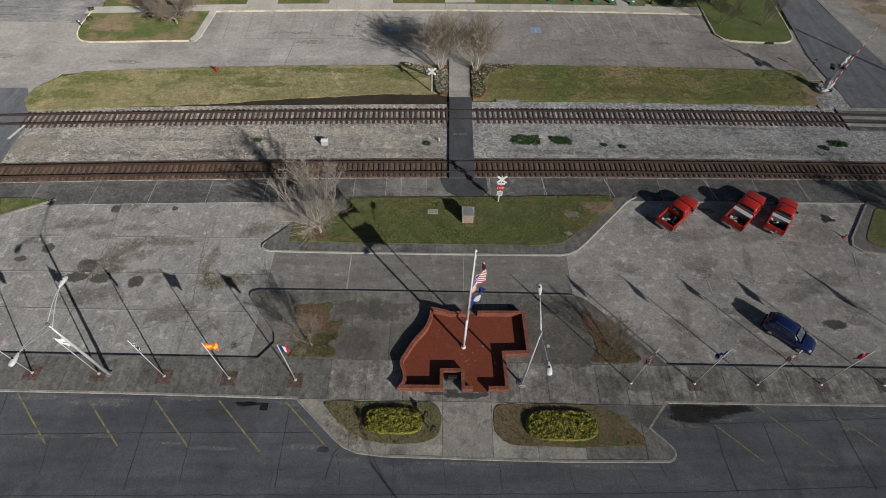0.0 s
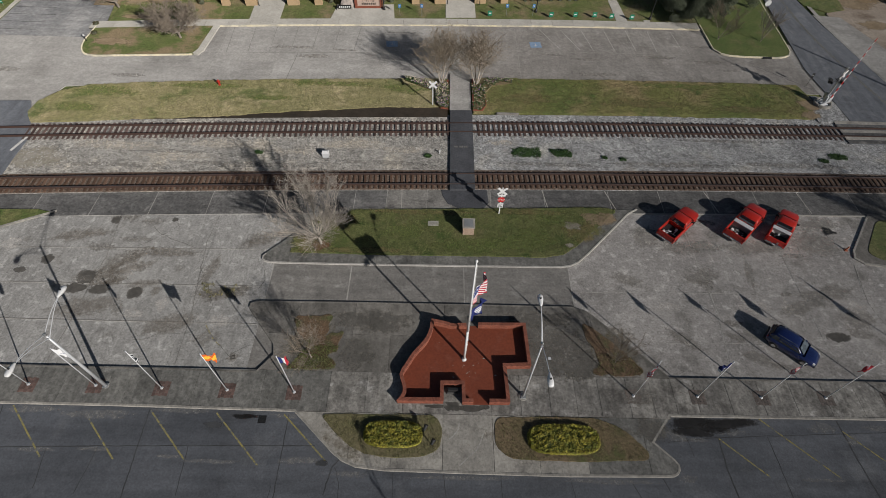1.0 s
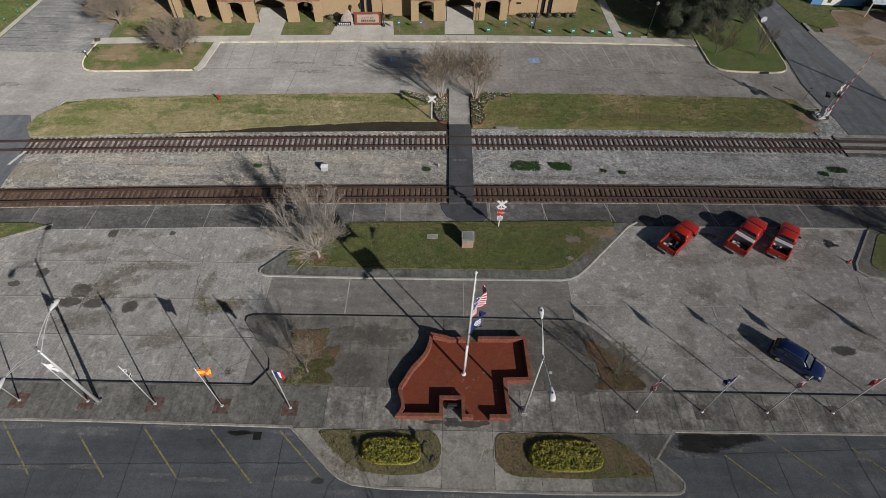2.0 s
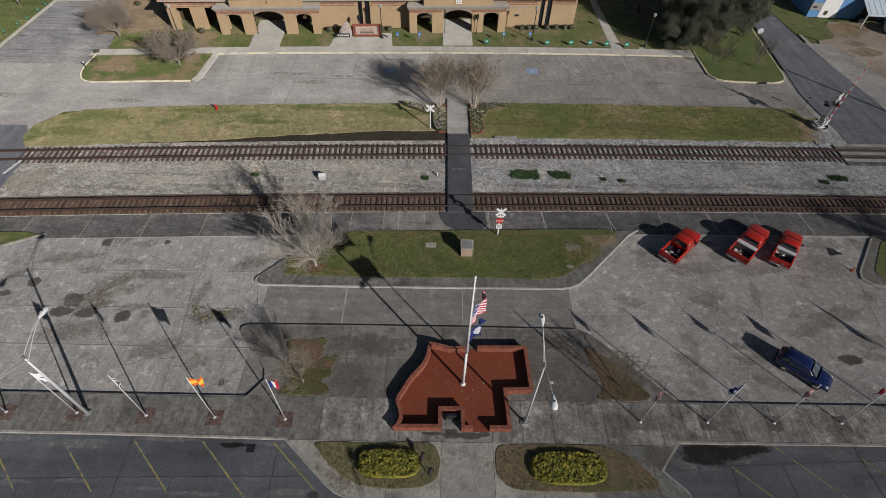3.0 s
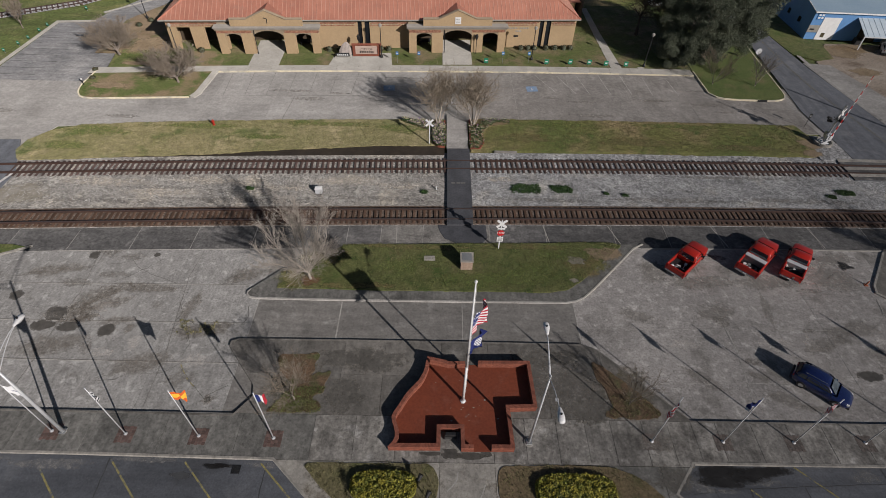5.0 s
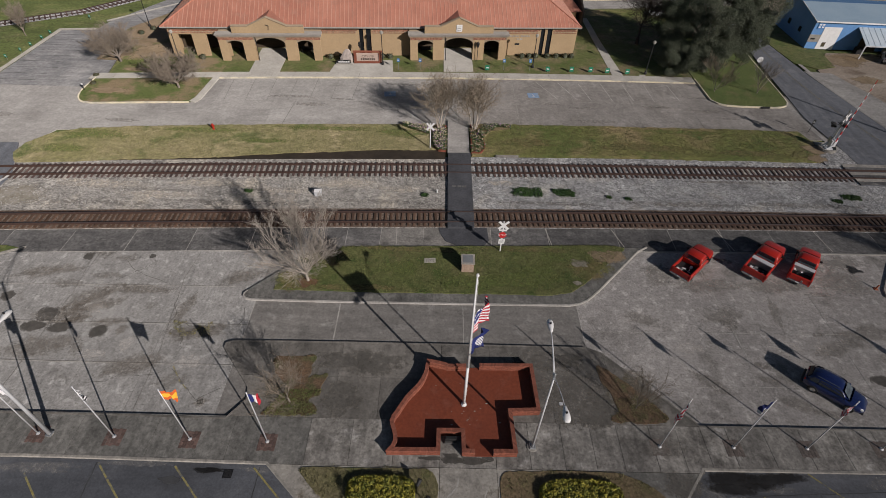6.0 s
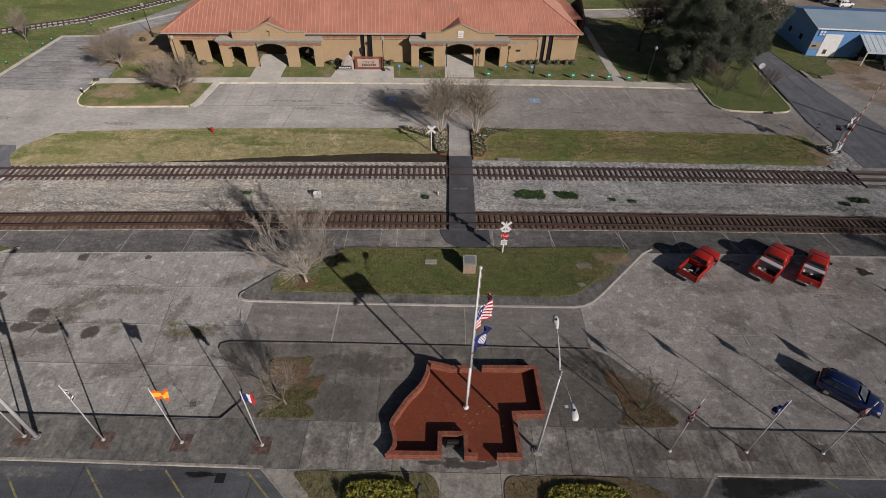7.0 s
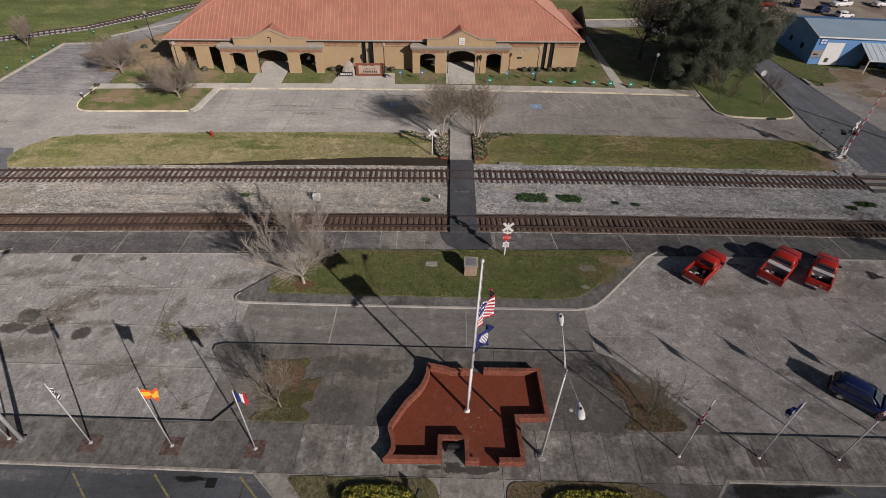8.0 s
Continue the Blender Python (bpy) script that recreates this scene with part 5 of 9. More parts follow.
flower_bed("brick-edged bed of pansies beside the footway", [(-2.8, 50.9), (-2.3, 50.3), (-1.45, 50.2), (-1.45, 55.8), (-2.9, 56.0), (-2.95, 53)], 51)
flower_bed("brick-edged bed of pansies beside the footway", [(1.45, 50.0), (2.6, 50.0), (3.1, 51.2), (3.0, 53.5), (4.0, 55.0), (6.4, 55.6), (6.4, 56.5), (1.45, 56.2)], 52)
flower_bed("narrow bed of pansies along the kerb", [(-6.8, 55.6), (-3.6, 53.8), (-3.5, 55.4), (-6.6, 56.1)], 53, False)

# loose stones lying on the ballast
rng = random.Random(60)
gst = Geo()
for _ in range(9000):
    x, v = rng.uniform(-46, 44), rng.uniform(40.5, 45.2)
    if -1.6 < x < 1.8:
        continue
    px, py = bend(x, v)
    r = rng.uniform(0.03, 0.075)
    z = 0.10 + 0.05 * (1 - abs(v - 43.2) / 6.1)
    a = rng.uniform(0, 6.28)
    pts = [(px + r * math.cos(a + k * 1.57) * rng.uniform(0.6, 1.2), py + r * math.sin(a + k * 1.57) * rng.uniform(0.6, 1.2), z + rng.uniform(0, r * 0.5)) for k in range(4)]
    gst.add(pts + [(px, py, z + r * rng.uniform(0.7, 1.2))], [(0, 1, 4), (1, 2, 4), (2, 3, 4), (3, 0, 4)])
tagged(part("loose_stones", gst.data(), STONE), "loose grey stones on the railway ballast", "stones", "", "stuff")

# weeds on the ballast
rng = random.Random(61)
for cx, cy, r in ((7.1, 42.95, 1.6), (10.8, 43.0, 1.15), (-3.6, 42.0, 0.3), (-21.5, 41.8, 0.3), (41.5, 43.6, 0.9), (39.6, 42.9, 0.4), (17.5, 42.3, 0.22), (15.6, 42.5, 0.18)):
    cents = [(cx + r * 0.95 * rng.uniform(-1, 1), cy + r * 0.42 * rng.uniform(-1, 1), 0.22, 0.24) for _ in range(int(60 * r))]
    ob = part("weeds", leaf_cloud(rng, cents, 28, 0.07, 0.4).data(), WEED)
    tagged(ob, "low green weeds growing in the ballast", "weeds", "", "stuff")


# ---- planter and its flagpole ----
planter = empty("planter", "low red brick enclosure with an irregular stepped and wavy outline", "planter")
ZP, ZT = 0.15, 0.74
OUT = [(-5.02, 14.75), (-1.6, 14.8), (-1.6, 16.12), (-0.22, 16.15), (-0.2, 14.76), (0.62, 14.76), (1.8, 14.78), (3.32, 14.8), (3.2, 17.66), (5.15, 17.76), (5.02, 21.5), (1.15, 21.42), (0.2, 21.36),
       (-1.1, 21.3), (-1.35, 21.40), (-1.8, 21.5), (-2.25, 21.60), (-2.62, 21.66), (-2.70, 21.3), (-2.74, 20.9), (-2.84, 20.5), (-2.98, 20.12), (-3.18, 19.72), (-3.48, 19.32), (-3.8, 18.94), (-4.08, 18.55), (-4.32, 18.1), (-4.58, 17.6), (-4.82, 17.2), (-4.93, 16.85), (-4.86, 16.5), (-4.72, 16.15), (-4.62, 15.8), (-4.60, 15.45), (-4.74, 15.1)]
part("floor", Geo().prism(OUT, 0.1, 0.178).data(), REDFLOOR, planter, "smooth red-brown painted floor")


def inner_line(pts, w):
    """The same closed outline moved inwards by w, with mitred corners."""
    out, n = [], len(pts)
    for i in range(n):
        p, a, b = Vector(pts[i]), Vector(pts[i - 1]), Vector(pts[(i + 1) % n])
        d1, d2 = (p - a).normalized(), (b - p).normalized()
        n1, n2 = Vector((-d1.y, d1.x)), Vector((-d2.y, d2.x))
        m = n1 + n2
        out.append(p + m * (w / max(0.35, m.length_squared / 2)))
    return out


def block(g, p0, p1, q0, q1, z0, z1):
    """A brick between two points of the outer line and two of the inner."""
    g.add([(*p0, z0), (*p1, z0), (*q1, z0), (*q0, z0), (*p0, z1), (*p1, z1), (*q1, z1), (*q0, z1)],
          [(3, 2, 1, 0), (4, 5, 6, 7), (0, 1, 5, 4), (1, 2, 6, 5), (2, 3, 7, 6), (3, 0, 4, 7)])


MORTAR = material("mortar", (0.30, 0.20, 0.16), (0.24, 0.16, 0.13), big=1.0, fine=9.0, grain=0.2)
WALL_W = 0.23
lines = {k: [Vector(p) for p in OUT] if k == 0 else inner_line(OUT, k) for k in (-0.02, 0, 0.012, WALL_W - 0.012, WALL_W, WALL_W + 0.02)}
for i in range(len(OUT)):
    if i in (5, 11):
        continue
    j2 = (i + 1) % len(OUT)
    L = (Vector(OUT[j2]) - Vector(OUT[i])).length
    top = ZT + (0.06 if 13 <= i <= 18 else 0)

    def at(k, f):
        return lines[k][i].lerp(lines[k][j2], f)
    gm, gb2, gc = Geo(), Geo(), Geo()
    block(gm, at(0.012, 0), at(0.012, 1), at(WALL_W - 0.012, 0), at(WALL_W - 0.012, 1), ZP, top - 0.06)
    n = max(1, round(L / 0.215))
    ch = (top - 0.07 - ZP) / 6
    for c in range(6):
        cuts = [0.0] + [(k + (0.5 if c % 2 else 1.0)) / n for k in range(n)]
        cuts = sorted({min(1.0, f) for f in cuts} | {1.0})
        for fa, fb in zip(cuts, cuts[1:]):
            e = 0.006 / L
            if fb - fa > 0.03 / L:
                block(gb2, at(0, fa + e), at(0, fb - e), at(WALL_W, fa + e), at(WALL_W, fb - e), ZP + c * ch + 0.005, ZP + (c + 1) * ch - 0.005)
    k2 = max(1, round(L / 0.11))
    for k in range(k2):
        e = 0.004 / L
        block(gc, at(-0.02, k / k2 + e), at(-0.02, (k + 1) / k2 - e), at(WALL_W + 0.02, k / k2 + e), at(WALL_W + 0.02, (k + 1) / k2 - e), top - 0.07, top)
    wl = part("wall", gm.data(), MORTAR, planter, "red brick wall with a paler brick coping")
    tagged(part("bricks", gb2.data(), BRICK, wl), kind="stuff")
    tagged(part("coping", gc.data(), BRICKP, wl), kind="stuff")

plq = empty("monument", "small grey stone block in the planter's recess", "monument", pose(-0.9, 15.75, 0.15))
part("base", Geo().bevel_box(-0.42, 0.42, -0.22, 0.22, 0, 0.18, 0.02).data(), STRIP, plq)
part("plaque", Geo().bevel_box(-0.36, 0.36, -0.1, 0.12, 0.18, 0.5, 0.02).data(), DARKM, plq, "dark engraved plaque")

rng = random.Random(77)
for _ in range(16):
    x, y = rng.choice(((rng.gauss(0.1, 0.6), rng.gauss(17.7, 0.5)), (rng.uniform(-3, 3), rng.uniform(17, 20.5))))
    s = rng.uniform(0.03, 0.07)
    ob = part("fallen_leaf", Geo().add([(x - s * 1.6, y, 0.182), (x, y - s * 0.6, 0.19), (x + s * 1.6, y + s * 0.3, 0.184), (x, y + s * 0.7, 0.195)], [(0, 1, 2, 3)]).data(), WALKC)
    tagged(ob, "dry pale leaf on the red planter floor", "leaf", "fallen leaves in the planter")


def cloth(w, h, cell, seed, droop=0.5, reach=0.8, nx=26, ny=14):
    """A hanging flag: hoist along z at x=0, folded and sagging; cell(u, v) names the material."""
    rng = random.Random(seed)
    ph = rng.uniform(0, 6)
    vs, fs, mats = [], [], []
    for i in range(nx + 1):
        u = i / nx
        for j in range(ny + 1):
            v = j / ny
            x = w * reach * (u - 0.12 * u * u) * (1 - 0.15 * (1 - v) * u)
            z = -h * (1 - v) - droop * w * u ** 1.35 + 0.05 * math.sin(5 * u + ph)
            y = w * 0.10 * u * math.sin(9 * u + 2.2 * v + ph) + w * 0.05 * math.sin(17 * u + ph * 2 - 3 * v) * u
            vs.append((x, y, z))
    k = ny + 1
    for i in range(nx):
        for j in range(ny):
            fs.append((i * k + j, (i + 1) * k + j, (i + 1) * k + j + 1, i * k + j + 1))
            mats.append(cell((i + 0.5) / nx, (j + 0.5) / ny))
    return vs, fs, mats


def flag(parent, name, label, at, turn, w, h, cell, palette, seed, droop=0.5, reach=0.8, nx=26, ny=14):
    vs, fs, mats = cloth(w, h, cell, seed, droop, reach, nx, ny)
    ob = part(name, (vs, fs), palette, parent, label, True)
    for f, m in zip(ob.data.polygons, mats):
        f.material_index = m
    ob.matrix_basis = pose(*at, 0, 0, turn)
    return ob


def stripes(u, v):
    if u < 0.4 and v > 6 / 13:
        a, b = int(u / 0.4 * 11), int((v - 6 / 13) / (7 / 13) * 9)
        return 1 if (a + b) % 2 and a % 2 else 2
    return 0 if int(v * 13) % 2 == 0 else 1


def seal(u, v):
    return 1 if ((u - 0.5) / 0.2) ** 2 + ((v - 0.5) / 0.3) ** 2 < 1 and (int(u * 31) + int(v * 17)) % 3 else 2


pole = empty("flagpole", "tall white flagpole in the planter with two flags at half mast", "flagpole", pose(0, 18.42, 0.178))
part("shaft", Geo().tube((0, 0, 0), (0, 0, 4.5), 0.095, 0.085, 14).tube((0, 0, 4.5), (0, 0, 12.75), 0.085, 0.045, 14).data(), WHITE, pole, "", True)
part("collar", Geo().revolve([(0.2, 0.0), (0.19, 0.05), (0.14, 0.08), (0.12, 0.2), (0.105, 0.22)], 16).data(), WHITE, pole)
part("ball", Geo().revolve([(0.0, 12.75), (0.07, 12.78), (0.1, 12.87), (0.07, 12.96), (0.0, 12.99)], 12).data(), WHITE, pole, "white ball")
part("halyard", Geo().tube((0.12, 0, 1.2), (0.08, 0, 12.5), 0.008, 0.008, 4).data(), WHITE, pole)
flag(pole, "flag", "red and white striped flag with a starred blue corner", (0.09, 0, 9.6), 58, 2.6, 1.6, stripes, [FR, FW, FB], 5, 0.16, 0.88, 33, 13)
flag(pole, "flag", "dark blue flag with a white emblem", (0.09, 0, 7.3), 52, 2.2, 1.4, seal, [FR, FW, FB], 6, 0.22, 0.85, 31, 17)


# ---- small flagpoles ----
def small_pole(x, y, label, cell, palette, seed, turn, droop, reach, w=1.5, h=0.95, tall=5.85, top=5.75):
    root = empty("flagpole", label, "flagpole", pose(x, y, 0.15), group="row of small flagpoles")
    part("shaft", Geo().tube((0, 0, 0), (0, 0, tall), 0.05, 0.03, 10).data(), STEELW, root, "", True)
    part("foot", Geo().revolve([(0.13, 0.0), (0.12, 0.05), (0.06, 0.08), (0.05, 0.12)], 12).data(), STEELW, root)
    part("ball", Geo().revolve([(0.0, tall), (0.05, tall + 0.03), (0.05, tall + 0.07), (0.0, tall + 0.1)], 8).data(), STEELW, root)
    flag(root, "flag", "", (0.03, 0, top), turn, w, h, cell, palette, seed, droop, reach)
    pad = empty("paver_pad", "square of dark red pavers round a flagpole foot", "paving", pose(x, y, 0.15), group="paver pads of the flagpoles")
    for i in range(5):
        for j in range(5):
            part("paver", PAVER if x < 0 else PAVERE, None, pad).location = (-0.46 + i * 0.23, -0.5 + j * 0.23 + (0.02 if i % 2 else -0.02), 0)
    return root


PAVER = mesh_of(Geo().bevel_box(-0.108, 0.108, -0.108, 0.108, -0.02, 0.012, 0.006).data(), "paver")
PAVER.materials.append(material("dark_red_paver", (0.15, 0.098, 0.083), (0.115, 0.08, 0.07), big=1.0, fine=8.0, grain=0.25, vary=0.3))
PAVERE = PAVER.copy()
PAVERE.materials.clear()
PAVERE.materials.append(material("faded_paver", (0.165, 0.135, 0.118), (0.13, 0.112, 0.10), big=1.0, fine=8.0, grain=0.3, vary=0.2))
plain = lambda k: (lambda u, v: k)
small_pole(-37.45, 15.6, "slim steel flagpole with an orange flag", plain(0), [FO], 1, 30, 0.5, 0.5, 1.3, 0.85)
small_pole(-32.5, 15.62, "slim steel flagpole with an orange and red flag", lambda u, v: 0 if v < 0.5 else 1, [FO, FR], 2, 25, 0.35, 0.6, 1.3, 0.85)
small_pole(-27.55, 15.65, "slim steel flagpole with a white flag", lambda u, v: 1 if 0.42 < v < 0.5 and 0.3 < u < 0.8 else 0, [FW, FB], 3, 5, 0.3, 0.65, 1.3, 0.85)
small_pole(-22.62, 15.55, "slim steel flagpole with a black and white flag", lambda u, v: int(v * 5 + u * 2) % 2, [FK, FW], 4, -25, 0.3, 0.6, 1.2, 0.6)
small_pole(-17.75, 15.5, "slim steel flagpole with a yellow and orange flag", lambda u, v: 0 if 0.25 < v < 0.75 else 1, [FY, FO], 5, 12, 0.3, 0.65, 1.35, 0.85)
small_pole(-12.75, 15.45, "slim steel flagpole with a blue, white and red flag", lambda u, v: 2 if u < 0.33 else (1 if u < 0.66 else 0), [FR, FW, FB], 6, 15, 0.4, 0.5, 1.3, 0.85)
small_pole(12.8, 15.72, "slim steel flagpole with a furled pale flag", lambda u, v: int(v * 6) % 2, [FR, FW], 7, 215, 1.1, 0.15)
small_pole(17.7, 15.78, "slim steel flagpole with a dark blue flag", lambda u, v: 1 if u > 0.3 and v < 0.3 else 0, [FB, FW], 8, 185, 0.4, 0.5, 1.3, 0.8)
small_pole(22.6, 15.82, "slim steel flagpole with a striped flag", stripes, [FR, FW, FB], 9, 200, 0.6, 0.4, 1.3, 0.8)
small_pole(27.6, 15.9, "slim steel flagpole with a red and white flag", lambda u, v: 1 if 0.5 < u < 0.7 and v > 0.5 else 0, [FR, FW], 10, 175, 0.5, 0.45, 1.3, 0.8)
small_pole(32.55, 15.95, "slim steel flagpole with a red flag", plain(0), [FR], 11, 190, 0.5, 0.5)
small_pole(40.3, 15.9, "slim steel flagpole with a drooping blue flag", plain(0), [FB], 12, 170, 0.9, 0.3, 2.0, 1.2, 6.8, 6.7)


# ---- street lamps of the plaza ----
def twin_lamp(label, x, y, tall, turn, r, foot=0.3, sides=(-1, 1)):
    root = empty("street_lamp", label, "street lamp", pose(x, y, 0.15 if y > 5 else 0.0, 0, 0, turn), group="street lamps of the plaza")
    part("base", Geo().revolve([(foot, -0.02), (foot, 0.05), (foot * 0.86, 0.07), (0.0, 0.07)], 16).data(), KERB, root, "round concrete footing")
    part("flange", Geo().bevel_box(-0.2, 0.2, -0.2, 0.2, 0.07, 0.13, 0.02).data(), GALV, root)
    part("shaft", Geo().tube((0, 0, 0.1), (0, 0, tall), r, r * 0.55, 12).data(), STEELW, root, "", True)
    part("cap", Geo().revolve([(r * 0.7, tall - 0.15), (r * 0.75, tall + 0.05), (0.0, tall + 0.1)], 10).data(), GALV, root)
    for s in sides:
        for dz, dx in ((0.0, -0.07), (-0.35, 0.07)):
            ga = Geo()
            pts = [Vector((dx * (1 - t), s * 2.5 * t, tall - 0.1 + dz * (1 - t) + 0.85 * math.sin(t * 1.5708))) for t in (0, 0.25, 0.5, 0.75, 1)]
            for a, b in zip(pts, pts[1:]):
                ga.tube(a, b, 0.028, 0.028, 6, False)
            part("arm", ga.data(), STEELW, root, "curved tube arm")
        m = pose(0, s * 2.75, tall + 0.72, 0, 0, 0)
        rows = []
        for d, w, zl, zh in ((-0.48, 0.06, 0.0, 0.08), (-0.40, 0.09, -0.02, 0.11), (-0.12, 0.17, -0.06, 0.17), (0.12, 0.20, -0.08, 0.18), (0.32, 0.18, -0.07, 0.14), (0.42, 0.11, -0.04, 0.08)):
            rows.append([m @ Vector((w * math.cos(k * 0.7854) * (1.0 if k % 2 == 0 else 1.12), s * d, (zl + zh) / 2 + (zh - zl) / 2 * math.sin(k * 0.7854))) for k in range(8)])
        head = part("lamp_head", loft(rows).data(), WHITE, root, "white cobra lamp head", True)
        part("lens", Geo().revolve([(0.0, -0.13), (0.7, -0.1), (0.9, -0.04)], 12, m, (0.17, 0.3)).data(), HEADL, head)
        part("photocell", Geo().tube((0, s * 2.75, tall + 0.9), (0, s * 2.75, tall + 1.0), 0.05, 0.05, 8).data(), DARKM, head)
    return root


twin_lamp("white twin-armed street lamp on a round footing beside the planter", 4.4, 15.5, 8.4, 0, 0.09, 0.36)
twin_lamp("white single-armed street lamp across the street", 5.5, -4.2, 8.4, 12, 0.09, sides=(1,))
twin_lamp("white twin-armed street lamp on a thick pole beside the flag row", -26.75, 15.6, 7.9, -4, 0.13, 0.2)


# ---- vehicles ----
def wheel_set(root, wheels, r=0.37, w=0.24, rim_mat=CHROME):
    for x, y in wheels:
        s = 1 if y > 0 else -1
        prof = [(r * 0.55, -w / 2), (r * 0.9, -w / 2), (r, -w * 0.3), (r, w * 0.3), (r * 0.9, w / 2), (r * 0.55, w / 2)]
        m = pose(x, y, r, 90, 0, 0)
        wh = part("wheel", Geo().revolve(prof, 18, m).data(), RUBBER, root, "black rubber tyre")
        part("rim", Geo().revolve([(0.0, s * -w * 0.40), (r * 0.2, s * -w * 0.42), (r * 0.45, s * -w * 0.36), (r * 0.56, s * -w * 0.45), (r * 0.56, s * w * 0.3)], 12, m).data(), rim_mat, wh)


def section(x, w, z0, z1, top=0.94, b=0.08):
    """Rounded cross-section of a car body."""
    h = w / 2
    return [(x, -h * 0.93, z0), (x, -h, z0 + b), (x, -h, z0 + (z1 - z0) * 0.6), (x, -h * top, z1 - b * 0.5), (x, -h * top + b, z1),
            (x, h * top - b, z1), (x, h * top, z1 - b * 0.5), (x, h, z0 + (z1 - z0) * 0.6), (x, h, z0 + b), (x, h * 0.93, z0)]


def pickup(label, place, turn, load, box, paint=REDCAR, group="row of parked red pickups", size=0.91):
    """A pickup with its nose along +x; its middle over the place."""
    root = empty("pickup", label, "pickup", pose(*place, 0, 0, turn) @ Matrix.Scale(size, 4), group=group)
    hood = loft([section(x, w, z0, z1) for x, w, z0, z1 in ((2.76, 0.8, 0.5, 0.76), (2.72, 1.2, 0.46, 0.86), (2.6, 1.5, 0.4, 0.96), (2.38, 1.72, 0.36, 1.05), (2.0, 1.88, 0.34, 1.11), (1.0, 1.98, 0.32, 1.16), (0.4, 1.98, 0.32, 1.16), (-0.62, 1.98, 0.32, 1.16))])
    body = part("body", hood.data(), paint, root, "", True)
    cab = loft([section(x, w, 1.10, z1, 0.88, 0.16) for x, w, z1 in ((1.05, 1.86, 1.14), (0.72, 1.84, 1.48), (0.46, 1.82, 1.78), (0.24, 1.8, 1.89), (-0.1, 1.79, 1.92), (-0.46, 1.8, 1.90), (-0.64, 1.82, 1.80), (-0.74, 1.86, 1.14))])
    part("cab", cab.data(), paint, root, "", True)
    gw = Geo().add([(0.99, -0.78, 1.19), (0.99, 0.78, 1.19), (0.50, 0.70, 1.76), (0.50, -0.70, 1.76)], [(0, 1, 2, 3)])
    part("windscreen", gw.data(), GLASSD, root).location = (0.035, 0, 0.03)
    gb = Geo().add([(-0.735, -0.76, 1.25), (-0.735, 0.76, 1.25), (-0.655, 0.68, 1.74), (-0.655, -0.68, 1.74)], [(3, 2, 1, 0)])
    part("rear_window", gb.data(), GLASSD, root).location = (-0.02, 0, 0)
    for s in (-1, 1):
        gs = Geo().add([(0.84, s * 0.93, 1.2), (-0.56, s * 0.93, 1.2), (-0.50, s * 0.83, 1.74), (0.38, s * 0.83, 1.74)], [(0, 1, 2, 3)])
        part("side_window", gs.data(), GLASSD, root).location = (0, s * 0.01, 0)
        mir = part("mirror", Geo().bevel_box(0.62, 0.74, min(s * 0.93, s * 1.18), max(s * 0.93, s * 1.18), 1.18, 1.38, 0.02).data(), BLACKP, root)
        part("headlight", Geo().bevel_box(2.42, 2.64, min(s * 0.46, s * 0.74), max(s * 0.46, s * 0.74), 0.70, 0.90, 0.02).data(), HEADL, root)
        part("tail_light", Geo().box(-2.70, -2.64, min(s * 0.80, s * 0.97), max(s * 0.80, s * 0.97), 0.7, 1.05).data(), TAILL, root)
        part("bedside", Geo().bevel_box(-2.66, -0.64, min(s * 0.83, s * 0.99), max(s * 0.83, s * 0.99), 0.40, 1.16, 0.05).data(), paint, root)
    part("tailgate", Geo().bevel_box(-2.68, -2.56, -0.83, 0.83, 0.52, 1.14, 0.04).data(), paint, root)
    part("bed_floor", Geo().box(-2.6, -0.62, -0.85, 0.85, 0.42, 0.60).data(), BLACKP, root, "dark bed liner")
    part("front_bumper", Geo().bevel_box(2.5, 2.78, -0.7, 0.7, 0.36, 0.56, 0.05).data(), CHROME, root)
    part("rear_bumper", Geo().bevel_box(-2.80, -2.66, -0.86, 0.86, 0.40, 0.58, 0.03).data(), CHROME, root)
    for s in (-1, 1):
        for cx in (1.72, -1.72):
            arch = [(cx + 0.47 * math.cos(math.pi * k / 10), 0.37 + 0.47 * math.sin(math.pi * k / 10)) for k in range(11)]
            ga = Geo().add([(a, s * 0.992, b) for a, b in arch] + [(a, s * 1.025, b) for a, b in arch] + [(cx + (a - cx) * 0.86, s * 1.02, 0.37 + (b - 0.37) * 0.86) for a, b in arch],
                           [(k, k + 1, k + 12, k + 11) for k in range(10)] + [(k + 11, k + 12, k + 23, k + 22) for k in range(10)])
            part("wheel_arch", ga.data(), paint, root)
        part("door_handle", Geo().box(-0.34, -0.16, min(s * 0.99, s * 1.01), max(s * 0.99, s * 1.01), 1.0, 1.04).data(), BLACKP, root)
    part("number_plate", Geo().box(-2.812, -2.80, -0.16, 0.16, 0.44, 0.54).data(), WHITE, root)
    part("grille", Geo().box(2.66, 2.71, -0.48, 0.48, 0.6, 0.88).data(), BLACKP, root)
    wheel_set(root, [(1.72, 0.86), (1.72, -0.86), (-1.72, 0.86), (-1.72, -0.86)])
    at = Matrix(root.matrix_basis)
    if box:
        tb = empty("tool_box", "pale aluminium tool box across a pickup bed", "tool box", at @ pose(-1.06, 0, 0.6), group="tool boxes")
        part("body", Geo().bevel_box(-0.2, 0.2, -0.82, 0.82, 0.0, 0.56, 0.02).data(), GALV, tb)
        part("lid", Geo().bevel_box(-0.24, 0.24, -0.9, 0.9, 0.56, 0.64, 0.03).data(), STEELW, tb)
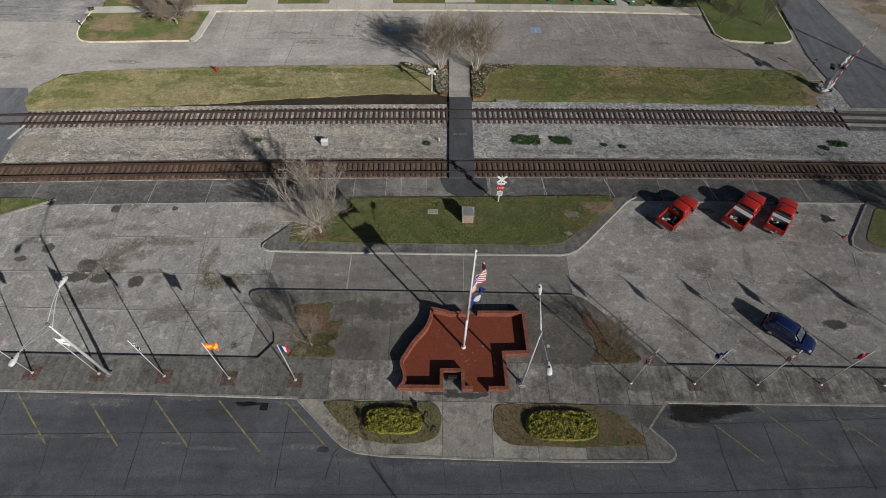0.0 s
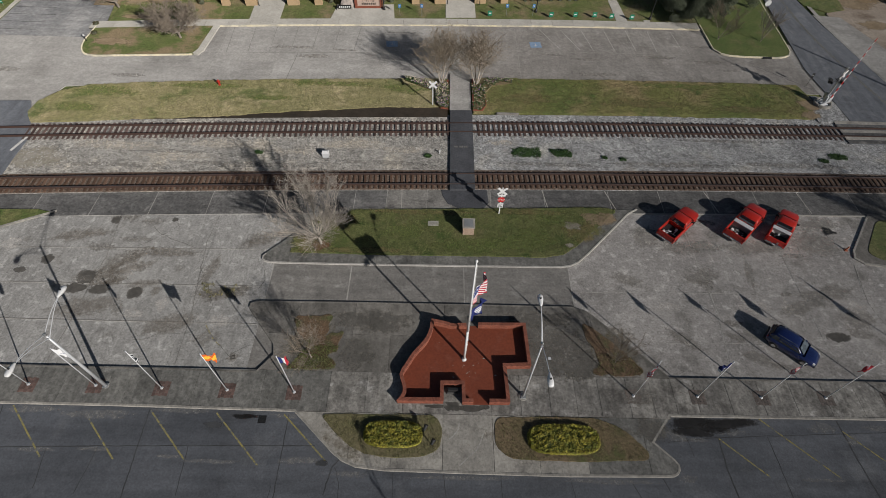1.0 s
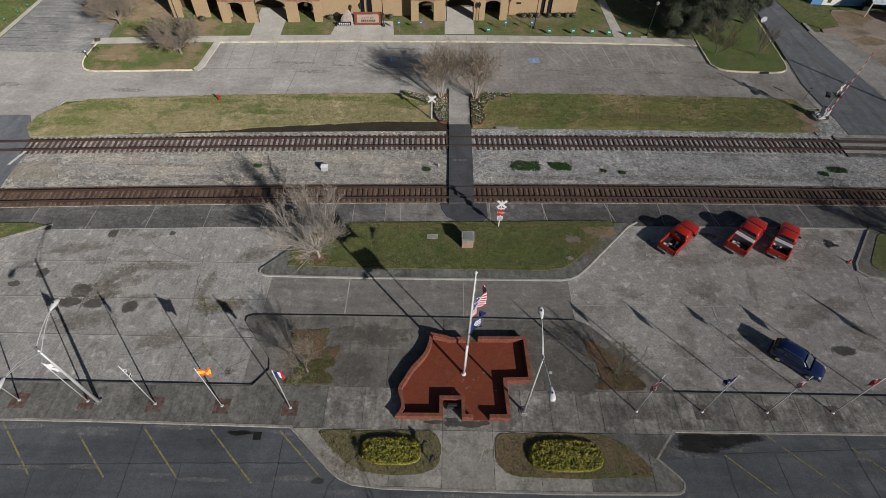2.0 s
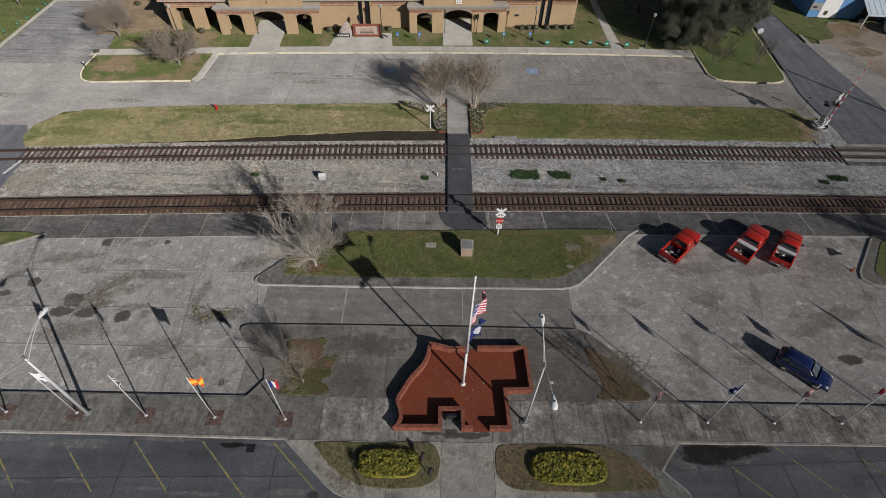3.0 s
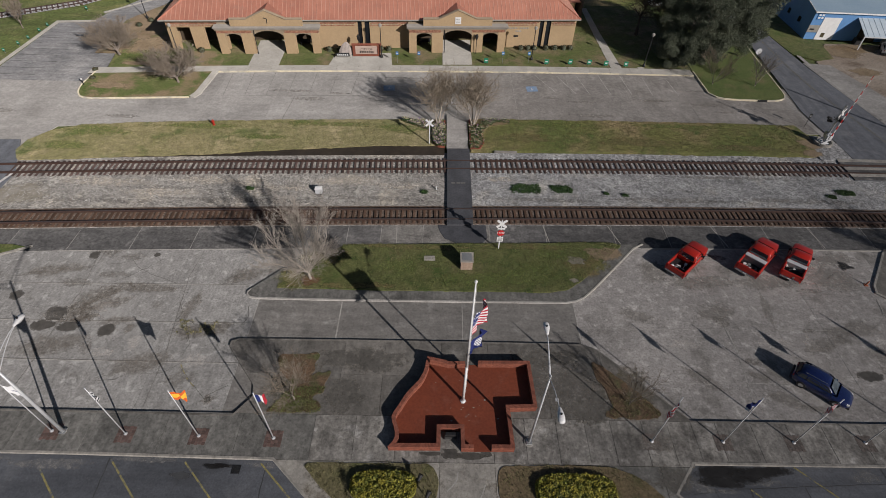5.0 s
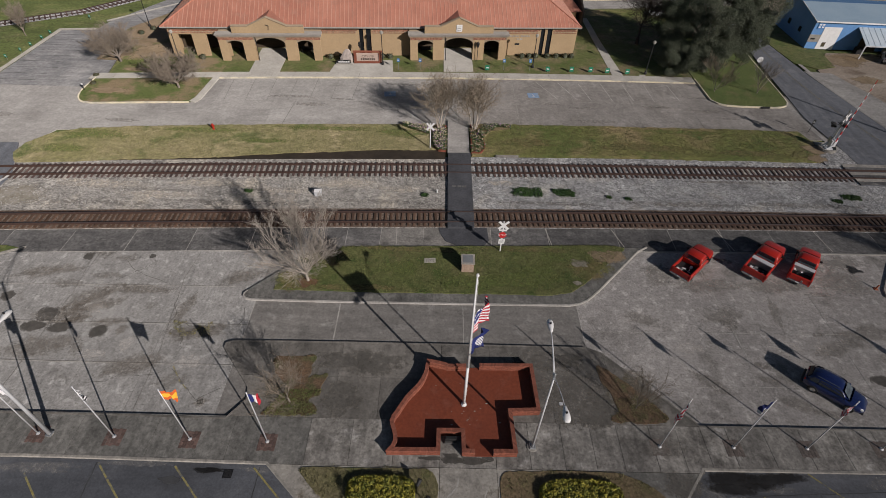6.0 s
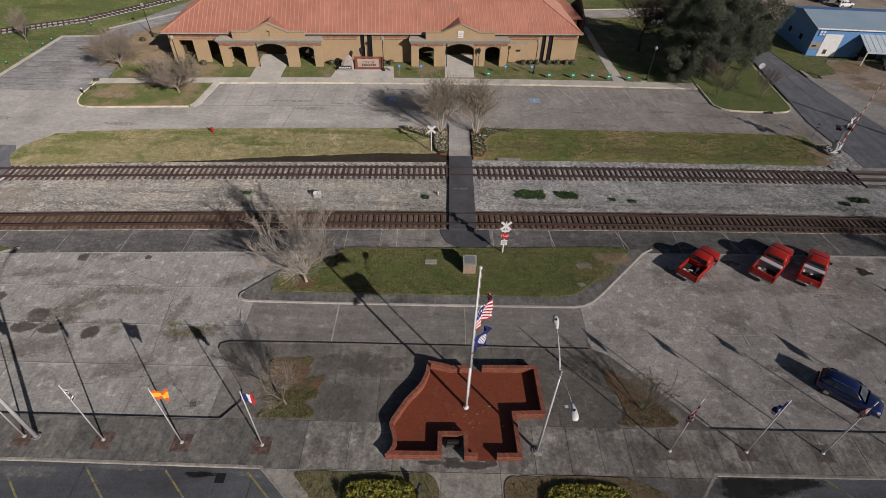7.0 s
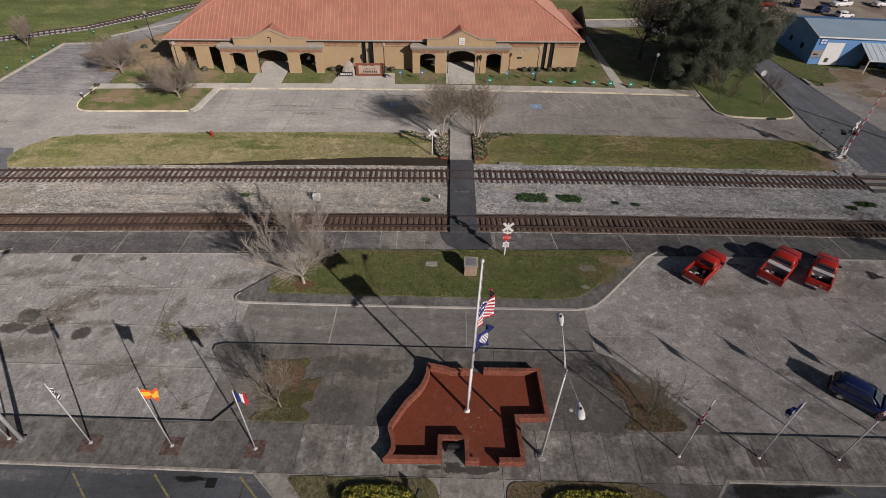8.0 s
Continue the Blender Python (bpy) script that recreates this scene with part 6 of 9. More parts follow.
    rng = random.Random(label)
    for k in range(load):
        x, y, a = rng.uniform(-2.3, -1.2), rng.uniform(-0.55, 0.55), rng.uniform(0, 180)
        cl = tagged(part("work_tool", Geo().tube((-0.35, 0, 0.03), (0.35, 0, 0.09), 0.035, 0.03, 7).bevel_box(0.2, 0.45, -0.12, 0.12, 0.02, 0.22, 0.02).data(), WHITE if k % 3 == 0 else (DARKM if k % 3 == 1 else GALV)),
                    "loose tool lying in a pickup bed", "tool", "tools in the pickup beds")
        cl.matrix_basis = at @ pose(x, y, 0.6, 0, 0, a)
    return root


pickup("red pickup with tools in its open bed", (20.75, 32.8, 0.03), 43.5, 9, 0)
pickup("red pickup with a pale tool box across its bed", (27.38, 33.2, 0.03), 44.5, 4, 1, size=1.01)
pickup("red pickup with a metal tool box across its bed", (30.75, 32.7, 0.03), 51.5, 6, 2)


def suv(label, place, turn, paint, name="suv", group=""):
    root = empty(name, label, "car", pose(*place, 0, 0, turn) @ Matrix.Scale(0.86, 4), group=group)
    part("body", loft([section(x, w, z0, z1, 0.92, 0.14) for x, w, z0, z1 in ((2.36, 0.9, 0.5, 0.64), (2.30, 1.3, 0.44, 0.76), (2.18, 1.56, 0.37, 0.85), (1.95, 1.72, 0.32, 0.93), (1.55, 1.81, 0.29, 0.99), (0.95, 1.85, 0.28, 1.05), (0.0, 1.87, 0.28, 1.08), (-1.2, 1.87, 0.29, 1.11), (-1.8, 1.82, 0.31, 1.12), (-2.1, 1.70, 0.36, 1.10), (-2.26, 1.46, 0.44, 1.04))]).data(), paint, root, "", True)
    part("roof", loft([section(x, w, 1.0, z1, 0.80, 0.16) for x, w, z1 in ((1.15, 1.62, 1.03), (0.80, 1.66, 1.24), (0.50, 1.66, 1.45), (0.22, 1.65, 1.60), (-0.1, 1.64, 1.68), (-0.7, 1.63, 1.70), (-1.3, 1.60, 1.68), (-1.7, 1.55, 1.61), (-1.95, 1.49, 1.48), (-2.1, 1.46, 1.28), (-2.2, 1.46, 1.06))]).data(), paint, root, "", True)
    part("windscreen", Geo().add([(0.97, -0.70, 1.10), (0.97, 0.70, 1.10), (0.36, 0.60, 1.58), (0.36, -0.60, 1.58)], [(0, 1, 2, 3)]).data(), WSCREEN, root).location = (0.05, 0, 0.03)
    part("rear_window", Geo().add([(-2.14, -0.66, 1.18), (-2.14, 0.66, 1.18), (-1.95, 0.58, 1.52), (-1.95, -0.58, 1.52)], [(3, 2, 1, 0)]).data(), BLACKP, root).location = (-0.05, 0, 0.02)
    for s in (-1, 1):
        for x0, x1, x2, x3 in ((0.72, -0.30, -0.30, 0.28), (-0.40, -1.25, -1.25, -0.40), (-1.35, -1.95, -1.75, -1.35)):
            part("side_window", Geo().add([(x0, s * 0.86, 1.14), (x1, s * 0.86, 1.14), (x2, s * 0.725, 1.55), (x3, s * 0.725, 1.55)], [(0, 1, 2, 3)]).data(), GLASSD, root).location = (0, s * 0.02, 0)
        part("headlight", Geo().bevel_box(1.98, 2.2, min(s * 0.52, s * 0.80), max(s * 0.52, s * 0.80), 0.66, 0.84, 0.03).data(), HEADL, root)
        part("tail_light", Geo().bevel_box(-2.25, -2.16, min(s * 0.66, s * 0.80), max(s * 0.66, s * 0.80), 0.84, 1.06, 0.03).data(), TAILL, root)
        part("roof_rail", Geo().tube((0.1, s * 0.62, 1.71), (-1.6, s * 0.62, 1.70), 0.022, 0.022, 6).data(), CHROME, root)
        part("mirror", Geo().bevel_box(0.66, 0.8, min(s * 0.9, s * 1.08), max(s * 0.9, s * 1.08), 1.02, 1.18, 0.03).data(), paint, root)
    part("wiper", Geo().tube((1.0, -0.4, 1.14), (0.72, 0.25, 1.36), 0.012, 0.012, 5).data(), BLACKP, root)
    part("front_bumper", Geo().bevel_box(2.1, 2.36, -0.76, 0.76, 0.34, 0.52, 0.05).data(), BLACKP, root)
    part("rear_bumper", Geo().bevel_box(-2.36, -2.12, -0.8, 0.8, 0.36, 0.56, 0.05).data(), BLACKP, root)
    wheel_set(root, [(1.38, 0.86), (1.38, -0.86), (-1.32, 0.86), (-1.32, -0.86)], 0.37, 0.22)
    return root


suv("dark blue estate car with roof rails parked on the lot", (26.5, 20.05, 0.03), -41, NAVY, "estate_car")


# ---- station building ----
BA = math.degrees(math.atan(0.082))
BM = pose(-41.3, 73.75, 0.1, 0, 0, BA)   # u along the front from the west corner, v to the back
BL, BD, EZ = 59.5, 19.0, 4.5
station = empty("station_building", "long tan station with coral metal roof and arched porches", "building", BM)


# front wall: open gallery at the west end, narrow windows farther on
OPEN = [(1.3, 3.2), (5.2, 7.6), (8.3, 21.2), (35.3, 47.8)]
WIN = [(27.0, 27.6), (28.0, 28.7), (54.0, 54.6), (55.0, 55.7)]
holes = sorted(OPEN + WIN)
xs = [0.0] + [v for h in holes for v in h] + [BL]
for a, b in zip(xs[::2], xs[1::2]):
    part("wall", Geo().box(a, b, 0.0, 0.35, 0.0, 4.0).data(), STUCCO, station)
for a, b in OPEN:
    part("lintel", Geo().box(a, b, 0.002, 0.348, 3.2, 4.0).data(), STUCCO, station, "tan stucco beam over a gallery opening")
part("wall", Geo().box(0, BL, 0.0, 0.35, 4.002, 4.4).data(), TRIM, station, "taupe fascia under the eaves")
part("wall", Geo().box(0, 0.35, 0.36, BD, 0.0, 4.35).data(), STUCCO, station)
part("wall", Geo().box(BL - 0.35, BL, 0.36, BD, 0.0, 4.35).data(), STUCCO, station)
part("wall", Geo().box(0, BL, BD, BD + 0.35, 0.0, 4.35).data(), STUCCO, station)
# Inner wall and ceiling are coloured dark for the shade under the roof.
part("wall", Geo().box(0.4, BL - 0.4, 3.2, 3.4, 0.0, 4.35).data(), INSHADE, station, "gallery inner wall coloured dark for its shade")
part("gallery_floor", Geo().box(0.4, BL - 0.4, 0.36, BD - 0.02, -0.1, 0.04).data(), WALKC, station)
part("ceiling", Geo().box(0.4, BL - 0.4, 0.36, BD - 0.02, 4.1, 4.15).data(), INSHADE, station)
for a, b in WIN:
    w = part("window", Geo().box(a + 0.05, b - 0.05, 0.2, 0.24, 0.1, 3.95).data(), PANE, station, "tall narrow dark window")
    part("frame", Geo().box(a, a + 0.05, 0.1, 0.3, 0, 4.0).box(b - 0.05, b, 0.1, 0.3, 0, 4.0).data(), DARKM, w)
# brick band of single bricks under the eaves
for row, (zb, mt) in enumerate(((3.36, FRIEZE), (3.49, CREAM), (3.62, FRIEZE), (3.75, FRIEZE))):
    gb = Geo()
    x = 0.02 + (0.24 if row % 2 else 0)
    while x < BL - 0.5:
        if not any(a - 0.45 < x < b for a, b in WIN):
            gb.box(x, x + (0.42 if row != 1 else 0.2), -0.05, -0.002, zb, zb + 0.115)
        x += 0.45
    tagged(part("brick_band", gb.data(), mt, station, "band of red and cream bricks below the eaves"), kind="stuff")

# hip roof with standing seams
OV, PITCH = 0.75, 0.565
x0, x1, y0, y1 = -0.5, BL + 0.35, -OV, BD + OV
run = (y1 - y0) / 2
ZR = EZ + run * PITCH
A, B, C, D = (x0, y0, EZ), (x1, y0, EZ), (x1, y1, EZ), (x0, y1, EZ)
R1, R2 = (x0 + run, (y0 + y1) / 2, ZR), (x1 - run, (y0 + y1) / 2, ZR)
roof = part("roof", Geo().add([A, B, C, D, R1, R2, *[(p[0], p[1], EZ - 0.04) for p in (A, B, C, D)]],
            [(0, 1, 5, 4), (1, 2, 5), (2, 3, 4, 5), (3, 0, 4), (9, 8, 7, 6), (0, 6, 7, 1), (1, 7, 8, 2), (2, 8, 9, 3), (3, 9, 6, 0)]).data(), ROOF, station, "coral standing-seam metal roof")
u = x0 + 0.5
while u < x1 - 0.3:
    d = min(u - x0, x1 - u, run)
    part("seam", Geo().add([(u - 0.05, y0, EZ + 0.004), (u + 0.05, y0, EZ + 0.004), (u + 0.035, y0, EZ + 0.03), (u - 0.035, y0, EZ + 0.03),
                            (u - 0.05, y0 + d, EZ + d * PITCH + 0.004), (u + 0.05, y0 + d, EZ + d * PITCH + 0.004), (u + 0.035, y0 + d, EZ + d * PITCH + 0.03), (u - 0.035, y0 + d, EZ + d * PITCH + 0.03)],
                           [(0, 1, 2, 3), (0, 4, 5, 1), (1, 5, 6, 2), (2, 6, 7, 3), (3, 7, 4, 0), (7, 6, 5, 4)]).data(), ROOFS, roof)
    u += 0.61
for xe, s in ((x0, 1), (x1, -1)):
    v = y0 + 0.6
    while v < y1 - 0.4:
        d = min(v - y0, y1 - v)
        pts = []
        for k2 in (0.0, d):
            xx, zz = xe + s * k2, EZ + k2 * PITCH
            pts += [(xx, v - 0.05, zz + 0.004), (xx, v + 0.05, zz + 0.004), (xx, v + 0.035, zz + 0.03), (xx, v - 0.035, zz + 0.03)]
        part("seam", Geo().add(pts, [(0, 1, 2, 3), (0, 4, 5, 1), (1, 5, 6, 2), (2, 6, 7, 3), (3, 7, 4, 0), (7, 6, 5, 4)]).data(), ROOFS, roof)
        v += 0.61
for p, q in ((A, R1), (D, R1), (B, R2), (C, R2), (R1, R2)):
    part("ridge_cap", Geo().tube(Vector(p) + Vector((0, 0, 0.03)), Vector(q) + Vector((0, 0, 0.03)), 0.09, 0.09, 6).data(), ROOF, roof)
part("gutter", Geo().box(x0, x1, y0 - 0.12, y0 - 0.003, EZ - 0.14, EZ + 0.0).data(), WALKC, roof, "pale gutter")
part("soffit", Geo().box(x0 + 0.02, x1 - 0.02, y0, -0.004, EZ - 0.09, EZ - 0.05).data(), TRIM, roof)


def porch(cx, clock):
    """An arched porch before the front wall, 14 m wide."""
    yf = -1.75
    t = 0.5
    for dx, w in ((-6.55, 1.1), (-2.95, 1.65), (2.95, 1.65), (6.55, 1.1)):
        col = part("pier", Geo().box(cx + dx - w / 2, cx + dx + w / 2, yf, yf + 0.62, 0.0, 3.05).data(), STUCCO, station, "tan stucco pier")
    for dx, op, ht, sp, rise in ((-4.89, 2.25, 3.06, 2.4, 0.55), (4.89, 2.25, 3.06, 2.4, 0.55), (0, 4.25, 3.455, 2.4, 0.95)):
        n = 16
        h = op / 2
        g = Geo()
        arc = [(-h * math.cos(math.pi * i / n), sp + rise * math.sin(math.pi * i / n)) for i in range(n + 1)]
        rows = [(a[0], a[1], ht) for a in arc]
        vs = [q for ax, az, top in rows for q in ((cx + dx + ax, yf + 0.05, az), (cx + dx + ax, yf + 0.05, top), (cx + dx + ax, yf + t, top), (cx + dx + ax, yf + t, az))]
        g.add(vs, [(k * 4 + m, k * 4 + (m + 1) % 4, k * 4 + 4 + (m + 1) % 4, k * 4 + 4 + m) for k in range(n) for m in range(4)])
        part("arch", g.data(), TRIM, station, "taupe arch over a porch opening")
    # entablature: brick course, cornice bands
    bk = Geo()
    x = cx - 7.1
    while x < cx + 6.9:
        if abs(x + 0.2 - cx) > 2.3:
            for r in range(3):
                bk.box(x + (0.1 if r % 2 else 0), x + 0.19 + (0.1 if r % 2 else 0), yf - 0.03, yf + 0.04, 3.06 + r * 0.125, 3.17 + r * 0.125)
        x += 0.2
    tagged(part("brick_band", bk.data(), FRIEZE, station, "red brick course on the porch"), kind="stuff")
    for a, b in ((cx - 7.1, cx - 2.15), (cx + 2.15, cx + 7.1)):
        part("lintel", Geo().box(a, b, yf + 0.04, yf + 0.6, 3.05, 3.45).data(), TRIM, station)
    part("cornice", Geo().box(cx - 7.25, cx + 7.25, yf - 0.08, yf + 0.7, 3.452, 3.62).data(), TRIM, station)
    part("cornice", Geo().box(cx - 7.3, cx + 7.3, yf - 0.2, yf + 0.8, 3.622, 3.78).data(), TRIMG, station, "grey cornice moulding")
    part("cornice", Geo().box(cx - 7.4, cx + 7.4, yf - 0.34, yf + 0.9, 3.782, 3.96).data(), TRIMG, station, "grey cornice moulding")
    part("porch_roof", Geo().box(cx - 7.2, cx + 7.2, yf + 0.9, -0.02, 3.7, 3.94).data(), TRIM, station)
    for s in (-1, 1):
        xx = cx + s * 6.9
        part("side_beam", Geo().box(xx - 0.25, xx + 0.25, yf + 0.62, -0.01, 3.0, 3.69).data(), STUCCO, station)
    # parapet with a low gable
    w1, w2, zs, zp = 5.0, 2.75, 4.9, 6.1
    pts = [(-w1, 3.97), (w1, 3.97), (w1, zs), (w2, zs), (0, zp), (-w2, zs), (-w1, zs)]
    g = Geo()
    k = len(pts)
    g.add([(cx + a, yf + 0.1, b) for a, b in pts] + [(cx + a, yf + 0.5, b) for a, b in pts],
          [tuple(range(k)), tuple(range(2 * k - 1, k - 1, -1))] + [(i, i + k, (i + 1) % k + k, (i + 1) % k) for i in range(k)])
    part("gable", g.data(), STUCCO, station, "tan stucco gable over the porch")
    cap = Geo()
    for p, q in ((( -w1, zs), (-w2, zs)), ((-w2, zs), (0, zp)), ((0, zp), (w2, zs)), ((w2, zs), (w1, zs))):
        cap.add([(cx + p[0], yf, p[1]), (cx + q[0], yf, q[1]), (cx + q[0], yf + 0.6, q[1]), (cx + p[0], yf + 0.6, p[1]),
                 (cx + p[0], yf, p[1] + 0.1), (cx + q[0], yf, q[1] + 0.1), (cx + q[0], yf + 0.6, q[1] + 0.1), (cx + p[0], yf + 0.6, p[1] + 0.1)],
                [(3, 2, 1, 0), (4, 5, 6, 7), (0, 1, 5, 4), (2, 3, 7, 6), (0, 4, 7, 3), (1, 2, 6, 5)])
    part("coping", cap.data(), TRIM, station)
    rz, ez2 = zp - 0.1, zs - 0.35
    g = Geo().add([(cx - w2 - 0.2, yf + 0.62, ez2), (cx + w2 + 0.2, yf + 0.62, ez2), (cx, yf + 0.62, rz), (cx, -0.75 + (rz - EZ) / PITCH + 0.2, rz), (cx - w2 - 0.2, -0.75 + (ez2 - EZ) / PITCH + 0.2, ez2), (cx + w2 + 0.2, -0.75 + (ez2 - EZ) / PITCH + 0.2, ez2)],
                  [(0, 2, 3, 4), (1, 5, 3, 2), (0, 1, 2)])
    part("gable_roof", g.data(), ROOF, station, "small coral cross roof behind the gable")
    if clock:
        part("sign_board", Geo().bevel_box(cx - 0.42, cx + 0.42, yf + 0.02, yf + 0.098, 4.25, 5.2, 0.01).data(), WHITE, station, "white arched name board")
        for i in range(3):
            part("lettering", Geo().box(cx - 0.28, cx + 0.28, yf + 0.005, yf + 0.018, 4.42 + i * 0.24, 4.48 + i * 0.24).data(), TRIMG, station)
    else:
        part("emblem", Geo().tube((cx + 0.1, yf + 0.07, 4.4), (cx + 0.2, yf + 0.07, 5.0), 0.05, 0.05, 6).tube((cx - 0.2, yf + 0.07, 5.12), (cx + 0.2, yf + 0.07, 5.0), 0.05, 0.05, 6).data(), DARKM, station, "dark curved emblem")
    part("downpipe", Geo().tube((cx - 1.9, yf - 0.06, 0.0), (cx - 1.9, yf - 0.06, 3.5), 0.05, 0.05, 8).data(), DARKM, station)
    # benches in the shade
    for dx in (-4.6, 4.6):
        b = empty("bench", "dark slatted bench in the porch shade", "bench", BM @ pose(cx + dx, 1.2, 0.05), group="porch benches")
        part("seat", Geo().box(-0.8, 0.8, -0.2, 0.2, 0.42, 0.46).data(), DARKM, b)
        part("backrest", Geo().box(-0.8, 0.8, 0.2, 0.24, 0.46, 0.85).data(), DARKM, b)
        for s in (-0.7, 0.7):
            part("leg", Geo().box(s - 0.03, s + 0.03, -0.18, 0.22, 0, 0.42).data(), DARKM, b)


porch(14.4, False)
porch(41.5, True)
# raised letters on the front wall, too small to read
for i in range(13):
    if i not in (6,):
        part("lettering", Geo().box(49.3 + i * 0.24, 49.45 + i * 0.24, -0.03, -0.002, 2.85, 3.08).data(), WALKC, station)
for i in range(4):
    part("lettering", Geo().box(50.4 + i * 0.24, 50.55 + i * 0.24, -0.03, -0.002, 2.42, 2.62).data(), WALKC, station)
part("plaque", Geo().box(50.2, 50.9, -0.04, -0.002, 1.65, 1.92).data(), DARKM, station)
# lower wing at the east end
part("wing_wall", Geo().box(BL + 0.02, BL + 3.0, 11.0, 17.5, 0, 2.95).data(), STUCCO, station)
g = Geo().add([(BL - 0.2, 10.3, 3.0), (BL + 3.7, 10.3, 3.0), (BL + 3.7, 18.2, 3.0), (BL - 0.2, 18.2, 3.0), (BL - 0.2, 14.2, 5.0), (BL + 1.4, 14.2, 5.0)],
              [(0, 1, 5, 4), (1, 2, 5), (2, 3, 4, 5), (3, 2, 1, 0)])
part("wing_roof", g.data(), ROOF, station, "lower coral metal roof of a wing")
# Dark upright panel added at the wing's east end.
g = Geo().add([(BL + x, y, z) for x in (3.72, 4.0) for y, z in ((10.0, 0.0), (10.0, 3.2), (14.2, 5.5), (18.4, 3.2), (18.4, 0.0))],
              [(0, 1, 2, 3, 4), (9, 8, 7, 6, 5), (0, 5, 6, 1), (1, 6, 7, 2), (2, 7, 8, 3), (3, 8, 9, 4)])
part("end_panel", g.data(), DBARK, station, "dark panel added at the east end of the wing")

# planting along the station
def on_station(u, v):
    p = BM @ Vector((u, v, 0))
    return p.x, p.y


for i, u in enumerate([22.6, 24.2, 25.6, 26.4, 30.2, 31.4, 51.3, 52.4, 53.4, 55.2, 56.6, 58.0, 59.0, 4.3]):
    x, y = on_station(u, -0.9 if u > 5 else -1.0)
    shrub("small round clipped shrub before the station wall", x, y, 0.14, 0.5, 0.72, 100 + i, "shrubs along the station", SHRUBB)
for i, (x, y) in enumerate(((-48.5, 83.5), (-49.6, 81.6), (-49.2, 66.6), (-48.4, 64.2))):
    shrub("small round brown-green shrub beside the lot", x, y, 0.1, 0.52 if i < 2 else 0.42, 0.6 if i < 2 else 0.4, 130 + i, "shrubs beside the lot", SHRUBB)

# ---- station lamps, sign and small signs ----
def globe_lamp(x, y, tall):
    root = empty("lamp_post", "dark lamp post with a pale globe on the station lawn", "lamp post", pose(x, y, 0.15), group="globe lamps at the station")
    part("base", Geo().revolve([(0.22, 0.0), (0.2, 0.25), (0.1, 0.45), (0.07, 0.6)], 12).data(), DARKM, root)
    part("shaft", Geo().tube((0, 0, 0.4), (0, 0, tall - 0.5), 0.065, 0.05, 10).data(), DARKM, root)
    part("globe", Geo().revolve([(0.1, tall - 0.5), (0.2, tall - 0.38), (0.24, tall - 0.22), (0.17, tall - 0.06), (0.03, tall)], 12).data(), WALKC, root, "pale globe")
    return root


for x, y, h in ((-10.8, 73.0, 4.9), (11.2, 73.7, 4.9), (-49.6, 84.7, 4.7), (-40.0, 72.2, 4.4), (27.6, 72.6, 4.9)):
    globe_lamp(x, y, h)
for u in (29.3, 46.5):
    x, y = on_station(u - 2.2, -2.2)
    r = empty("lantern_post", "short dark lantern post before the station", "lantern", pose(x, y, 0.15), group="lantern posts")
    part("shaft", Geo().tube((0, 0, 0), (0, 0, 2.0), 0.05, 0.04, 8).data(), DARKM, r)
    part("lantern", Geo().revolve([(0.05, 2.0), (0.2, 2.35), (0.24, 2.7), (0.06, 2.95), (0.0, 3.0)], 6).data(), DARKM, r)

def words(body, size, mat, parent, m):
    """Raised letters in the built-in font, as one mesh."""
    cu = bpy.data.curves.new("words", "FONT")
    cu.body, cu.size, cu.align_x, cu.align_y, cu.extrude = body, size, "CENTER", "CENTER", 0.003
    txt = new("words", cu)
    deps = bpy.context.evaluated_depsgraph_get()
    me = bpy.data.meshes.new_from_object(txt.evaluated_get(deps))
    bpy.data.objects.remove(txt)
    me.materials.clear()
    t = part("lettering", me, mat, parent)
    t.matrix_basis = m
    return t


sg = empty("monument_sign", "pale sign board in a red brick frame before the station", "sign", pose(-13.0, 73.4, 0.19, 0, 0, 4))
part("pier", Geo().box(-2.0, -1.6, -0.2, 0.2, 0, 1.6).data(), BRICK, sg, "red brick pier")
part("pier", Geo().box(1.6, 2.0, -0.2, 0.2, 0, 1.6).data(), BRICK, sg, "red brick pier")
part("base", Geo().box(-1.598, 1.598, -0.18, 0.18, 0, 0.3).data(), BRICK, sg)
part("board", Geo().box(-1.598, 1.598, -0.1, 0.1, 0.31, 1.4).data(), material("pale_pink_board", (0.52, 0.41, 0.35), (0.47, 0.36, 0.30), big=1.0, fine=6.0, grain=0.08), sg, "pale pink sign board")
part("cap", Geo().box(-2.1, 2.1, -0.25, 0.25, 1.602, 1.72).data(), BRICK, sg)
words("CITY OF", 0.46, DBARK, sg, pose(0, -0.107, 0.98, 90, 0, 0))
for k in range(8):
    part("lettering", Geo().box(-1.0 + k * 0.26, -0.82 + k * 0.26, -0.115, -0.102, 0.46, 0.76).data(), DBARK, sg)
st = empty("stone_monument", "pale rough boulder on a concrete base with a dark lettered band", "monument", pose(-16.2, 73.2, 0.19, 0, 0, 4))
part("stone", Geo().revolve([(0.0, 0.2), (1.0, 0.25), (0.98, 0.75), (0.72, 1.25), (0.5, 1.62), (0.2, 1.95), (0.0, 2.0)], 8, pose(0.15, 0.1, 0, 0, 5, 15), (1.0, 0.55)).data(), material("rough_pale_stone", (0.52, 0.46, 0.42), (0.36, 0.31, 0.28), big=2.5, fine=5.0, grain=0.4, bump=0.8), st)
part("base", Geo().bevel_box(-1.35, 1.0, -0.75, 0.5, 0, 0.2, 0.04).data(), WALKC, st, "pale concrete base")
